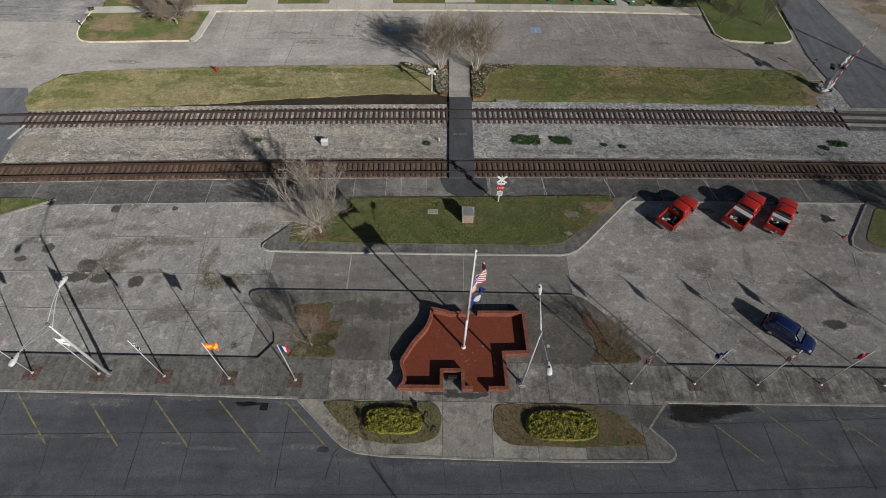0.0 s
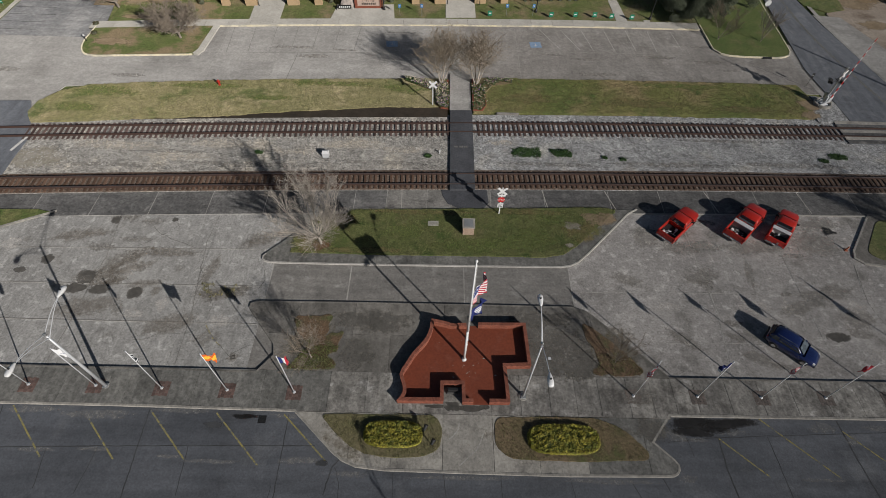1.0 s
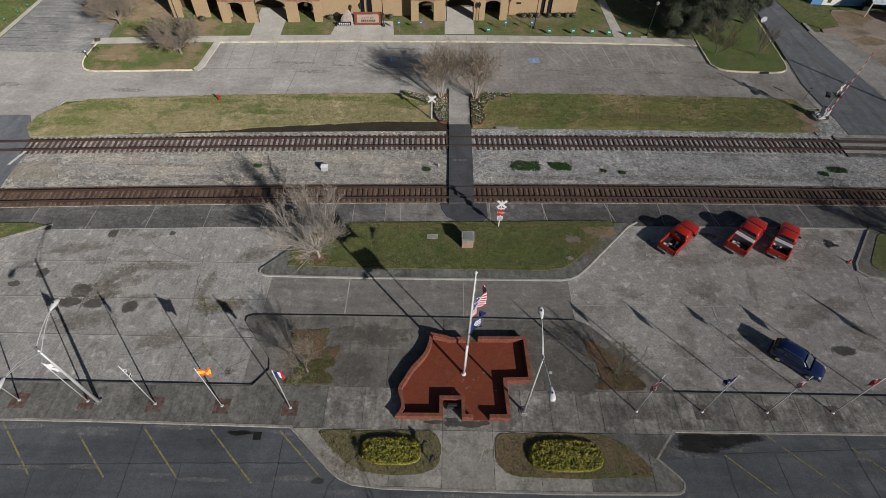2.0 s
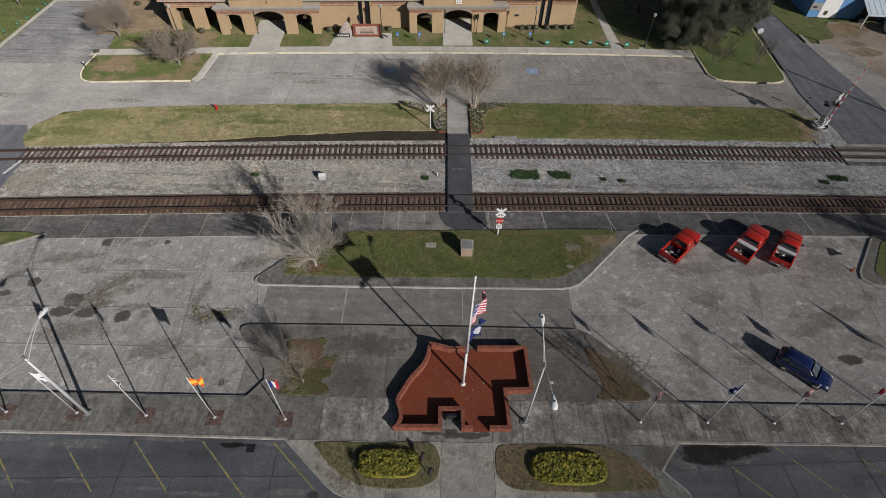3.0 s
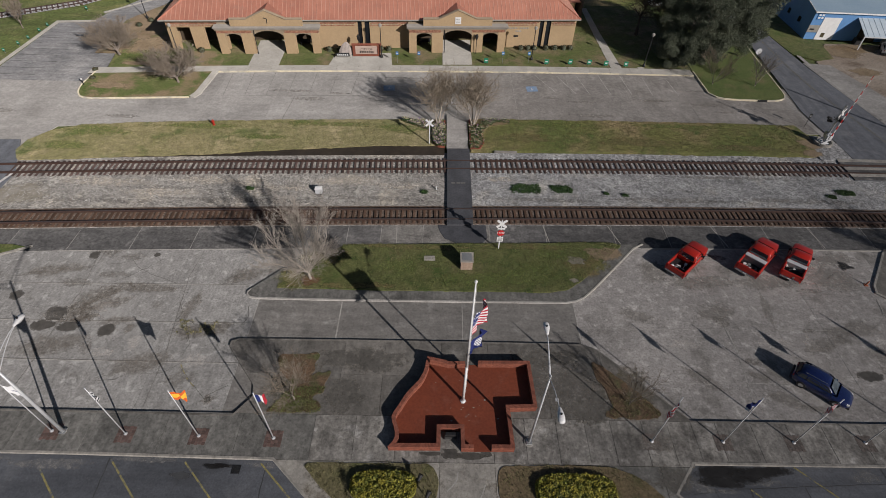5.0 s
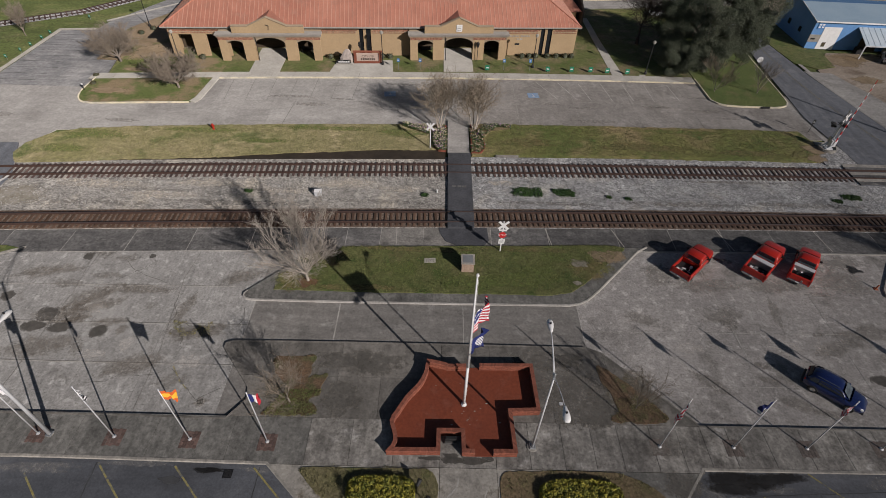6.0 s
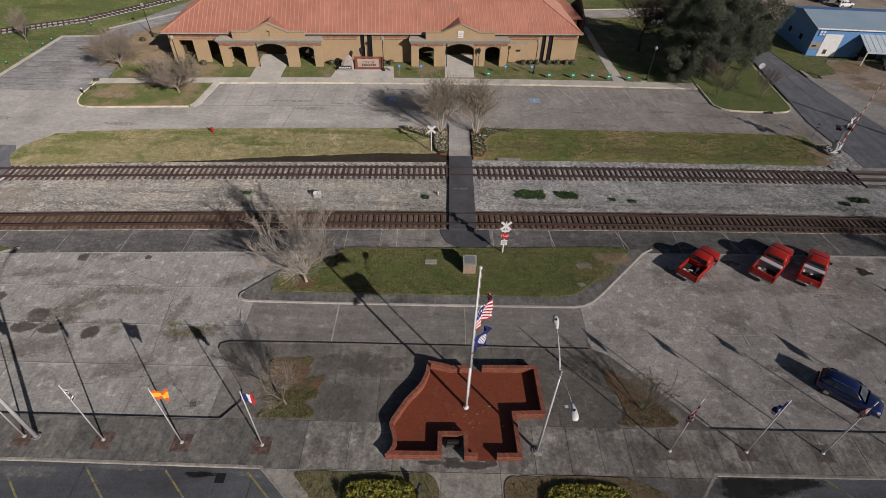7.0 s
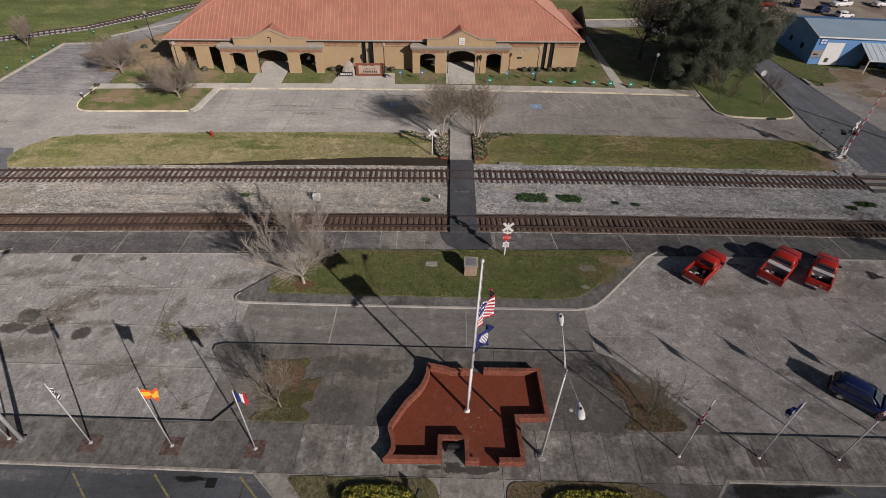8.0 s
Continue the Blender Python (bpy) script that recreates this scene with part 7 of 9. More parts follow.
part("emblem", Geo().bevel_box(-1.15, 0.75, -0.72, -0.62, 0.2, 0.72, 0.03).data(), DARKM, st, "dark cut-out band across the base")
for k in range(6):
    part("lettering", Geo().box(-1.0 + k * 0.28, -0.82 + k * 0.28, -0.735, -0.722, 0.34, 0.58).data(), WHITE, st)


def yard_sign(x, y, tall, mat, label, name="yard_sign", w=0.42, h=0.5, group="small signs along the sidewalk", turn=0):
    root = empty(name, label, "sign", pose(x, y, (0.15 if x < 43 else 0.04) if x > -60 else -0.06, 0, 0, turn), group=group)
    part("post", Geo().tube((0, 0, 0), (0, 0, tall), 0.025, 0.025, 6).data(), DARKM if name == "road_sign" else GALV, root)
    bd = part("board", Geo().bevel_box(-w / 2, w / 2, -0.04, -0.026, tall - h, tall, 0.004).data(), mat, root)
    part("lettering", Geo().box(-w * 0.3, w * 0.3, -0.045, -0.0405, tall - h * 0.62, tall - h * 0.38).data(), GALV if mat is DARKM else WHITE, bd)
    return root


for x, y, b in ((-5.3, 71.6, 1), (6.8, 72.4, 1), (10.6, 72.6, 1), (-8.4, 71.4, 1)):
    yard_sign(x, y, 1.7, SIGNB, "blue parking sign on a post beside the sidewalk", "parking_sign", 0.38, 0.5)
for x, y in ((4.4, 72.0), (13.2, 72.2), (16.7, 72.4), (19.5, 72.5), (21.9, 72.3), (24.8, 72.2)):
    yard_sign(x, y, 0.85, SIGNG, "small green sign on a stake in the lawn", w=0.6, h=0.7)
for x, y in ((-64.2, 71.2), (-63.6, 73.6), (-63.3, 75.6), (-63.2, 78.3), (-63.1, 80.4), (-60.6, 87.4)):
    yard_sign(x, y, 0.8, SIGNG, "small green sign on a stake beside the lot", w=0.36, h=0.42, group="small signs beside the lot")
rs = empty("road_sign", "pale round sign on a thin post beside the road", "sign", pose(45.1, 75.3, 0.16), group="road signs")
part("post", Geo().tube((0, 0, 0), (0, 0, 2.0), 0.03, 0.03, 6).data(), GALV, rs)
part("disc", Geo().tube((0, -0.03, 1.6), (0, -0.045, 1.6), 0.44, 0.44, 16).data(), STEELW, rs)
yard_sign(43.85, 57.2, 1.85, DARKM, "small dark sign on a leaning post", "road_sign", 0.32, 0.62, group="road signs")
yard_sign(-51.2, 41.0, 1.8, DARKM, "small dark sign beside the west road", "road_sign", 0.5, 0.5, group="road signs")

# ---- railway signs and small things ----
def crossbuck(x, y, z, tall, label, boards, turn=0):
    root = empty("crossing_sign", label, "sign", pose(x, y, z, 0, 0, turn))
    part("post", Geo().box(-0.05, 0.05, -0.05, 0.05, 0, tall).data(), WHITE, root, "white square post")
    for s in (-1, 1):
        m = pose(0, -0.07 - 0.02 * (s > 0), tall - 0.38, 0, s * 45, 0)
        part("blade", Geo().bevel_box(-0.6, 0.6, -0.008, 0.008, -0.115, 0.115, 0.003, m).data(), WHITE, root, "white crossbuck blade")
    if boards:
        part("track_plate", Geo().box(-0.34, 0.34, -0.075, -0.06, tall - 1.05, tall - 0.86).data(), WHITE, root)
        g = Geo()
        oc = [(0.36 * math.cos(math.pi / 8 + k * math.pi / 4), 0.36 * math.sin(math.pi / 8 + k * math.pi / 4)) for k in range(8)]
        zc = tall - 1.50
        g.add([(a, -0.06, zc + b) for a, b in oc] + [(a, -0.078, zc + b) for a, b in oc], [tuple(range(8)), tuple(range(15, 7, -1))] + [(i, i + 8, (i + 1) % 8 + 8, (i + 1) % 8) for i in range(8)])
        stop = part("stop_board", g.data(), SIGNR, root, "red octagonal stop sign")
        words("STOP", 0.30, WHITE, stop, pose(0, -0.083, zc, 90, 0, 0))
        part("notice", Geo().box(-0.27, 0.27, -0.075, -0.06, tall - 2.55, tall - 1.98).data(), WHITE, root, "white notice board")
        for i in range(4):
            part("lettering", Geo().box(-0.2, 0.2, -0.08, -0.0755, tall - 2.12 - i * 0.11, tall - 2.08 - i * 0.11).data(), DARKM, root)
    return root


crossbuck(3.6, 33.95, 0.15, 3.55, "white crossbuck with a red stop sign on the grass", True)
crossbuck(-3.25, 50.9, 0.15, 3.2, "plain white crossbuck beside the flower bed", False)

ped = empty("pedestal", "tan brick pedestal with a grey sloping stone top on the grass", "monument", pose(0.55, 31.55, 0.18))
part("body", Geo().bevel_box(-0.52, 0.52, -0.42, 0.42, 0, 1.02, 0.02).data(), TAN, ped, "weathered tan brick body")
part("top", Geo().add([(-0.58, -0.48, 1.02), (0.58, -0.48, 1.02), (0.58, 0.48, 1.02), (-0.58, 0.48, 1.02), (-0.58, -0.48, 1.12), (0.58, -0.48, 1.12), (0.58, 0.48, 1.36), (-0.58, 0.48, 1.36)],
     [(3, 2, 1, 0), (4, 5, 6, 7), (0, 1, 5, 4), (1, 2, 6, 5), (2, 3, 7, 6), (3, 0, 4, 7)]).data(), KERB, ped, "grey stone top")
part("plaque", Geo().add([(-0.42, -0.36, 1.152), (0.42, -0.36, 1.152), (0.42, 0.36, 1.332), (-0.42, 0.36, 1.332), (-0.42, -0.36, 1.165), (0.42, -0.36, 1.165), (0.42, 0.36, 1.345), (-0.42, 0.36, 1.345)],
     [(3, 2, 1, 0), (4, 5, 6, 7), (0, 1, 5, 4), (1, 2, 6, 5), (2, 3, 7, 6), (3, 0, 4, 7)]).data(), GALV, ped, "grey metal plaque")
lid = empty("utility_cover", "flat pale concrete utility cover in the grass", "cover", pose(-2.75, 32.45, 0.19, 0, 0, 2))
part("frame", Geo().bevel_box(-0.5, 0.5, -0.3, 0.3, -0.02, 0.05, 0.02).data(), WALKC, lid)
part("cover", Geo().box(-0.36, 0.36, -0.18, 0.18, 0.05, 0.056).data(), KERB, lid)

sb = empty("signal_box", "small white equipment box on the ballast", "box", pose(-14.35, 41.6, 0.12, 0, 0, 4))
part("body", Geo().bevel_box(-0.34, 0.34, -0.28, 0.28, 0, 0.56, 0.03).data(), STEELW, sb)
part("lid", Geo().add([(-0.38, -0.32, 0.56), (0.38, -0.32, 0.56), (0.38, 0.32, 0.56), (-0.38, 0.32, 0.56), (-0.3, 0, 0.74), (0.3, 0, 0.74)], [(3, 2, 1, 0), (0, 1, 5, 4), (1, 2, 5), (2, 3, 4, 5), (3, 0, 4)]).data(), WHITE, sb, "low hipped lid")
cap = empty("marker_post", "small white marker post beside the footway", "post", pose(-2.3, 42.5, 0.1))
part("post", Geo().tube((0, 0, 0), (0, 0, 0.45), 0.07, 0.07, 8).data(), WHITE, cap)
tagged(part("road_marking", Geo().box(-0.75, -0.35, 43.3, 43.6, 0.336, 0.34).box(-0.2, 0.2, 43.3, 43.6, 0.336, 0.34).box(0.3, 0.7, 43.3, 43.6, 0.336, 0.34).data(), STRIP), "faded white marking on the footway", "road marking", "", "structure")

hy = empty("hydrant", "red fire hydrant on the grass verge", "hydrant", pose(-28.95, 53.6, 0.2))
part("barrel", Geo().revolve([(0.18, 0), (0.18, 0.05), (0.12, 0.07), (0.12, 0.5), (0.15, 0.54), (0.14, 0.62), (0.06, 0.72), (0.0, 0.74)], 12).data(), HYDR, hy)
part("outlet", Geo().tube((-0.22, 0, 0.42), (0.22, 0, 0.42), 0.06, 0.06, 8).data(), HYDR, hy)
hy2 = empty("bollard", "pale marker post with a round top beside the lot", "post", pose(-48.6, 62.3, 0.05))
part("post", Geo().tube((0, 0, 0), (0, 0, 0.9), 0.05, 0.05, 8).data(), DARKM, hy2)
part("cap", Geo().revolve([(0.0, 0.85), (0.12, 0.92), (0.12, 1.05), (0.0, 1.12)], 8).data(), WHITE, hy2)

# culvert headwall
tagged(part("culvert_headwall", Geo().bevel_box(4.2, 6.8, 49.5, 49.75, -0.1, 0.3, 0.03).data(), NCONCE), "weathered concrete culvert headwall in the ditch", "headwall", "", "structure")

# crossing gate
gt = empty("crossing_gate", "railway crossing gate with raised striped arm and signal lamps", "crossing gate", pose(43.95, 53.15, 0.12))
part("basin", Geo().revolve([(0.0, 0.1), (0.98, 0.1), (1.02, 0.46), (0.86, 0.48), (0.82, 0.2), (0.0, 0.2)], 24).data(), KERB, gt, "round grey concrete guard ring")
part("mast", Geo().tube((0, 0, 0.1), (0, 0, 5.0), 0.1, 0.08, 10).data(), GALV, gt)
part("foundation", Geo().bevel_box(-0.42, 0.42, -0.42, 0.42, 0.1, 0.42, 0.04).data(), STEELW, gt)
part("mechanism", Geo().bevel_box(-0.34, 0.38, -0.42, -0.08, 0.72, 1.62, 0.05).bevel_box(-0.28, 0.32, -0.52, -0.425, 0.82, 1.5, 0.03).data(), STEELW, gt, "pale grey gate mechanism housing")
part("junction_box", Geo().bevel_box(-0.22, 0.22, 0.1, 0.4, 1.0, 1.7, 0.03).data(), GALV, gt)
part("ladder", Geo().tube((0.16, 0.3, 0.4), (0.1, 0.14, 4.6), 0.02, 0.02, 5).tube((-0.16, 0.3, 0.4), (-0.1, 0.14, 4.6), 0.02, 0.02, 5).data(), GALV, gt)
for sy in (-0.62, 0.16):
    part("counterweight", Geo().add([(-0.20, sy, 0.92), (0.24, sy, 1.16), (-0.5, sy, 0.14), (-0.86, sy, 0.34), (-0.20, sy + 0.12, 0.92), (0.24, sy + 0.12, 1.16), (-0.5, sy + 0.12, 0.14), (-0.86, sy + 0.12, 0.34)],
         [(0, 1, 2, 3), (7, 6, 5, 4), (0, 4, 5, 1), (1, 5, 6, 2), (2, 6, 7, 3), (3, 7, 4, 0)]).data(), STEELW, gt, "white counterweight arm")
a0, a1 = Vector((0.0, -0.56, 1.1)), Vector((0.35, -0.56, 9.0))
for i in range(18):
    p, q = a0.lerp(a1, i / 18), a0.lerp(a1, (i + 1) / 18)
    r = 0.085 - 0.0028 * i
    part("arm_section", Geo().tube(p, q, r, r - 0.003, 6).data(), SIGNR if i % 2 else WHITE, gt)
ZL = 3.35
part("lamp_bar", Geo().tube((-1.0, 0, ZL), (0.42, 0, ZL), 0.04, 0.04, 6).tube((-0.2, -0.5, ZL + 0.1), (-0.2, 0.5, ZL + 0.1), 0.04, 0.04, 6).data(), DARKM, gt)
for x, y in ((-1.0, -0.1), (0.3, -0.1), (-0.85, 0.1), (0.2, 0.1)):
    lm = part("signal_lamp", Geo().tube((x, y * 0.2, ZL), (x, y * 3.2, ZL), 0.15, 0.15, 10).data(), DARKM, gt)
    part("backplate", Geo().tube((x, y * 0.9, ZL), (x, y * 1.2, ZL), 0.26, 0.26, 14).data(), DARKM, lm)
    part("lens", Geo().tube((x, y * 3.2, ZL), (x, y * 3.3, ZL), 0.13, 0.13, 10).data(), GLASSD, lm)
    part("hood", Geo().tube((x, y * 3.2, ZL + 0.04), (x, y * 5.0, ZL + 0.02), 0.16, 0.13, 10, False).data(), DARKM, lm)
for s in (-1, 1):
    part("blade", Geo().bevel_box(-0.6, 0.6, -0.008, 0.008, -0.11, 0.11, 0.003, pose(0, -0.12 - 0.02 * (s > 0), 4.3, 0, 0, 30) @ pose(0, 0, 0, 0, s * 45, 0)).data(), WHITE, gt, "white crossbuck blade")
part("bell", Geo().revolve([(0.0, 5.0), (0.13, 5.02), (0.15, 5.14), (0.0, 5.22)], 10).data(), GALV, gt)

# utility pole beside the road
up = empty("utility_pole", "tall weathered wooden utility pole beside the crossing road", "pole", pose(60.2, 51.0, 0.05))
part("pole", Geo().tube((0, 0, 0), (0, 0, 10.0), 0.17, 0.11, 10).data(), BARK, up)

# crossing panels of the east road
crossing = tagged(part("road_crossing", strip(43.9, 58, 44.85, 48.95, 0.0, 0.20, 3).data(), ROAD), "asphalt and concrete level crossing", "crossing", "", "structure")
for k, v in enumerate((44.9, 45.55, 46.2, 46.75, 47.7, 48.4)):
    part("crossing_panel", strip(43.9, 58, v, v + 0.5, 0.1, 0.27, 3).data(), KERB if k % 2 else STRIP, crossing, "worn concrete crossing panel")

# shed and yard at the north-east
shed = empty("metal_shed", "blue metal shed with a pale roof and white door", "building", pose(57.15, 84.6, 0.1, 0, 0, -2))
SW, SD, SE, SR = 40.0, 10.9, 4.45, 5.5
part("wall", Geo().box(0, SW, 0, 0.2, 0, SE).data(), BLUEM, shed)
g = Geo().add([(0, 0.21, 0), (0, SD, 0), (0, SD, SE), (0, SD / 2, SR), (0, 0.21, SE), (0.2, 0.21, 0), (0.2, SD, 0), (0.2, SD, SE), (0.2, SD / 2, SR), (0.2, 0.21, SE)],
              [(4, 3, 2, 1, 0), (5, 6, 7, 8, 9), (0, 1, 6, 5), (1, 2, 7, 6), (2, 3, 8, 7), (3, 4, 9, 8), (4, 0, 5, 9)])
part("wall", g.data(), BLUEM, shed)
part("wall", Geo().box(0.21, SW, SD - 0.2, SD, 0, SE).data(), BLUEM, shed)
for s, (ya, yb) in enumerate(((-0.4, SD / 2), (SD / 2 + 0.01, SD + 0.4))):
    za, zb = (SE - 0.05, SR + 0.05) if s == 0 else (SR + 0.05, SE - 0.05)
    r = part("roof", Geo().add([(-0.3, ya, za), (SW, ya, za), (SW, yb, zb), (-0.3, yb, zb), (-0.3, ya, za + 0.08), (SW, ya, za + 0.08), (SW, yb, zb + 0.08), (-0.3, yb, zb + 0.08)],
                               [(3, 2, 1, 0), (4, 5, 6, 7), (0, 1, 5, 4), (1, 2, 6, 5), (2, 3, 7, 6), (3, 0, 4, 7)]).data(), BLUER if s == 0 else BLUEM, shed)
    if s == 0:
        part("rake_trim", Geo().add([(-0.38, ya, za), (-0.302, ya, za), (-0.302, yb, zb), (-0.38, yb, zb), (-0.38, ya, za + 0.1), (-0.302, ya, za + 0.1), (-0.302, yb, zb + 0.1), (-0.38, yb, zb + 0.1)],
                                    [(3, 2, 1, 0), (4, 5, 6, 7), (0, 1, 5, 4), (1, 2, 6, 5), (2, 3, 7, 6), (3, 0, 4, 7)]).data(), WHITE, r, "white rake trim")
part("eave_trim", Geo().box(-0.3, SW, -0.5, -0.402, SE - 0.15, SE + 0.05).data(), WHITE, shed, "white eave trim")
part("door", Geo().box(1.7, 4.5, -0.06, -0.004, 0.0, 3.5).data(), WHITE, shed, "plain white overhead door")
part("emblem", Geo().box(2.4, 3.0, -0.068, -0.062, 0.4, 1.1).data(), LITTER, shed, "small brown emblem on the door")
part("sign_board", Geo().box(-0.1, 1.6, -0.14, -0.004, 1.15, 2.25).data(), WALKC, shed, "pale notice board")
part("lettering", Geo().box(0.2, 0.9, -0.15, -0.142, 1.5, 1.75).data(), DARKM, shed)
part("sign_board", Geo().box(0.5, 1.6, -0.08, -0.004, 3.15, 4.1).data(), SIGNB, shed, "blue board with white marks")
for i in range(2):
    for j in range(2):
        part("lettering", Geo().box(0.62 + j * 0.5, 0.98 + j * 0.5, -0.09, -0.082, 3.3 + i * 0.4, 3.55 + i * 0.4).data(), WHITE, shed)
for y in (3.0, 6.8):
    part("window", Geo().box(-0.04, -0.004, y, y + 0.8, 1.5, 2.3).data(), PANE, shed)
# open lean-to porch on the front wall
LX0, LX1, LY = 6.9, 18.0, -3.65
part("porch_roof", Geo().add([(LX0, -0.01, 3.62), (LX1, -0.01, 3.62), (LX1, LY, 2.12), (LX0, LY, 2.12), (LX0, -0.01, 3.7), (LX1, -0.01, 3.7), (LX1, LY, 2.2), (LX0, LY, 2.2)],
     [(0, 1, 2, 3), (7, 6, 5, 4), (0, 4, 5, 1), (1, 5, 6, 2), (2, 6, 7, 3), (3, 7, 4, 0)]).data(), material("pale_blue_porch_sheet", (0.50, 0.57, 0.62), (0.44, 0.52, 0.58), big=0.5, fine=4.0, rough=0.5, grain=0.08, bump=0.02), shed, "pale blue sheet roof of a lean-to porch")
for k in range(12):
    xx = LX0 + 0.5 + k * 0.92
    part("roof_rib", Geo().add([(xx - 0.03, -0.02, 3.7), (xx + 0.03, -0.02, 3.7), (xx + 0.03, LY, 2.2), (xx - 0.03, LY, 2.2), (xx, -0.02, 3.74), (xx, LY, 2.24)], [(0, 4, 5, 3), (1, 2, 5, 4)]).data(), BLUER, shed)
for xx in (LX0 + 0.1, LX0 + 3.8, LX0 + 7.4, LX1 - 0.1):
    part("porch_post", Geo().box(xx - 0.07, xx + 0.07, LY + 0.06, LY + 0.2, 0, 2.12).data(), STEELW, shed)
part("porch_beam", Geo().box(LX0, LX1, LY + 0.04, LY + 0.22, 1.96, 2.118).data(), STEELW, shed)
# Flat dark panel on the wall, its colour standing for a doorway's shade.
part("doorway", Geo().box(LX0 + 1.4, LX0 + 4.4, -0.06, -0.004, 0, 2.6).data(), INSHADE, shed, "dark panel for a shaded doorway")
for xa, hh, mt in ((0.7, 0.9, DARKM), (5.2, 1.1, GALV), (6.6, 0.7, LITTER)):
    tagged(part("crate", Geo().bevel_box(LX0 + xa, LX0 + xa + 0.9, -1.5, -0.6, 0, hh, 0.03).data(), mt), "stored crate in the shade of the lean-to porch", "crate", "crates under the porch").matrix_basis = Matrix(shed.matrix_basis)


suv("white car parked before the blue shed", (68.3, 80.4, 0.06), 62, WHITE, "car", "parked cars")
pickup("white pickup parked in the yard behind the shed", (84.0, 121.5, 0.06), 200, 0, 0, WHITE, "pickups in the yard")
pickup("white pickup parked in the yard behind the shed", (94.0, 122.5, 0.06), 195, 0, 0, WHITE, "pickups in the yard")
pickup("red truck parked in the yard", (66.0, 119.0, 0.06), 10, 0, 0, REDCAR, "pickups in the yard")
suv("white van parked in the yard", (60.5, 119.5, 0.06), 5, WHITE, "van", "cars in the yard")
suv("dark car parked in the yard", (73.5, 120.5, 0.06), 70, NAVY, "car", "cars in the yard")
suv("dark car parked in the yard", (77.0, 116.0, 0.06), 30, NAVY, "car", "cars in the yard")
suv("white car parked close behind the shed", (79.5, 112.5, 0.06), 15, WHITE, "car", "cars in the yard")
suv("pale car parked in the shade behind the tree", (37.4, 98.0, -0.06), 175, STEELW, "car", "parked cars")

# back railway
bt = empty("railway_track", "distant railway track curving behind the station", "track", kind="structure")
BACK = [(-90, 76.5), (-73.4, 84.0), (-63.5, 90.5), (-54.0, 102.5), (-47.0, 109.5), (-34, 119)]
tie_me = mesh_of(Geo().bevel_box(-0.12, 0.12, -1.1, 1.1, -0.05, 0.16, 0.02).data(), "tie")
tie_me.materials.append(TIE)
bg_ = Geo()
for (xa, ya), (xb, yb) in zip(BACK, BACK[1:]):
    d = Vector((xb - xa, yb - ya, 0))
    nrm = Vector((-d.y, d.x, 0)).normalized()
    for s, w in ((1, 1.35),):
        p, q = Vector((xa, ya, 0)), Vector((xb, yb, 0))
        bg_.add([p - nrm * w, q - nrm * w, q + nrm * w, p + nrm * w] and [(p - nrm * w) + Vector((0, 0, 0.06)), (q - nrm * w) + Vector((0, 0, 0.06)), (q + nrm * w) + Vector((0, 0, 0.06)), (p + nrm * w) + Vector((0, 0, 0.06))], [(0, 1, 2, 3)])
    for s in (-0.7, 0.7):
        part("rail", Geo().tube(Vector((xa, ya, 0.24)) + nrm * s, Vector((xb, yb, 0.24)) + nrm * s, 0.06, 0.06, 5).data(), RAIL, bt)
    n = int(d.length / 0.75)
    for i in range(n):
        t = part("tie", tie_me, None, bt)
        c = Vector((xa, ya, 0.06)) + d * (i / n)
        t.matrix_basis = pose(c.x, c.y, c.z, 0, 0, math.degrees(math.atan2(d.y, d.x)))
part("bed", bg_.data(), BALLAST, bt, "pale ballast")

# ---- markings, stains and patches on the ground ----
def stripe(a, b, w, z, mat, label, name="road_marking", cat="road marking"):
    d = Vector((b[0] - a[0], b[1] - a[1], 0))
    m = pose(a[0], a[1], z, 0, 0, math.degrees(math.atan2(d.y, d.x)))
    return tagged(part(name, Geo().box(0, d.length, -w / 2, w / 2, 0, 0.004, m).data(), mat), label, cat, "", "structure")


for a, b in (((-32.9, 14.05), (-29.25, 10.5)), ((-27.15, 13.25), (-24.25, 10.45)), ((-22.9, 13.9), (-19.4, 10.5)), ((-18.1, 13.8), (-14.3, 10.2)), ((-13.2, 13.8), (-9.7, 10.6)),
             ((-37.6, 13.9), (-34.6, 11.0)), ((18.4, 12.7), (21.2, 10.1)), ((21.9, 14.2), (26.2, 10.1)), ((27.8, 13.4), (30.6, 10.7)), ((33, 13.4), (36, 10.5))):
    stripe(a, b, 0.11, 0.002, PAINTY, "worn yellow parking line on the street")
for a, b in (((-21.0, 21.0), (-20.4, 20.2)), ((-20.2, 19.9), (-19.4, 19.2))):
    stripe(a, b, 0.07, 0.03, PAINTY, "faded yellow line on the lot")
for k in range(7):
    xa, xb = -30.2 + k * 2.72, -30.7 + k * 2.86
    stripe(bend(xa, 62.9), bend(xb, 69.1), 0.055, 0.046, SEAM, "dark joint between parking stalls")
stripe(bend(-33.2, 62.75), bend(-8.0, 62.6), 0.07, 0.046, SEAM, "dark joint along the parking stalls")
stripe(bend(-21.0, 62.6), bend(-21.4, 56.6), 0.07, 0.046, SEAM, "dark joint across the street")
for xa, xb in ((11.2, 13.6), (14.2, 16.2), (17.1, 18.0), (20.3, 20.9), (26.5, 26.6), (23.4, 23.8), (29.8, 30.2)):
    stripe(bend(xa, 68.6), bend(xb, 63.4), 0.08, 0.047, PALEJ, "worn stall line on the north street")
stripe(bend(12, 62.9), bend(33, 62.9), 0.06, 0.047, FADEDW, "pale joint along the parking stalls")
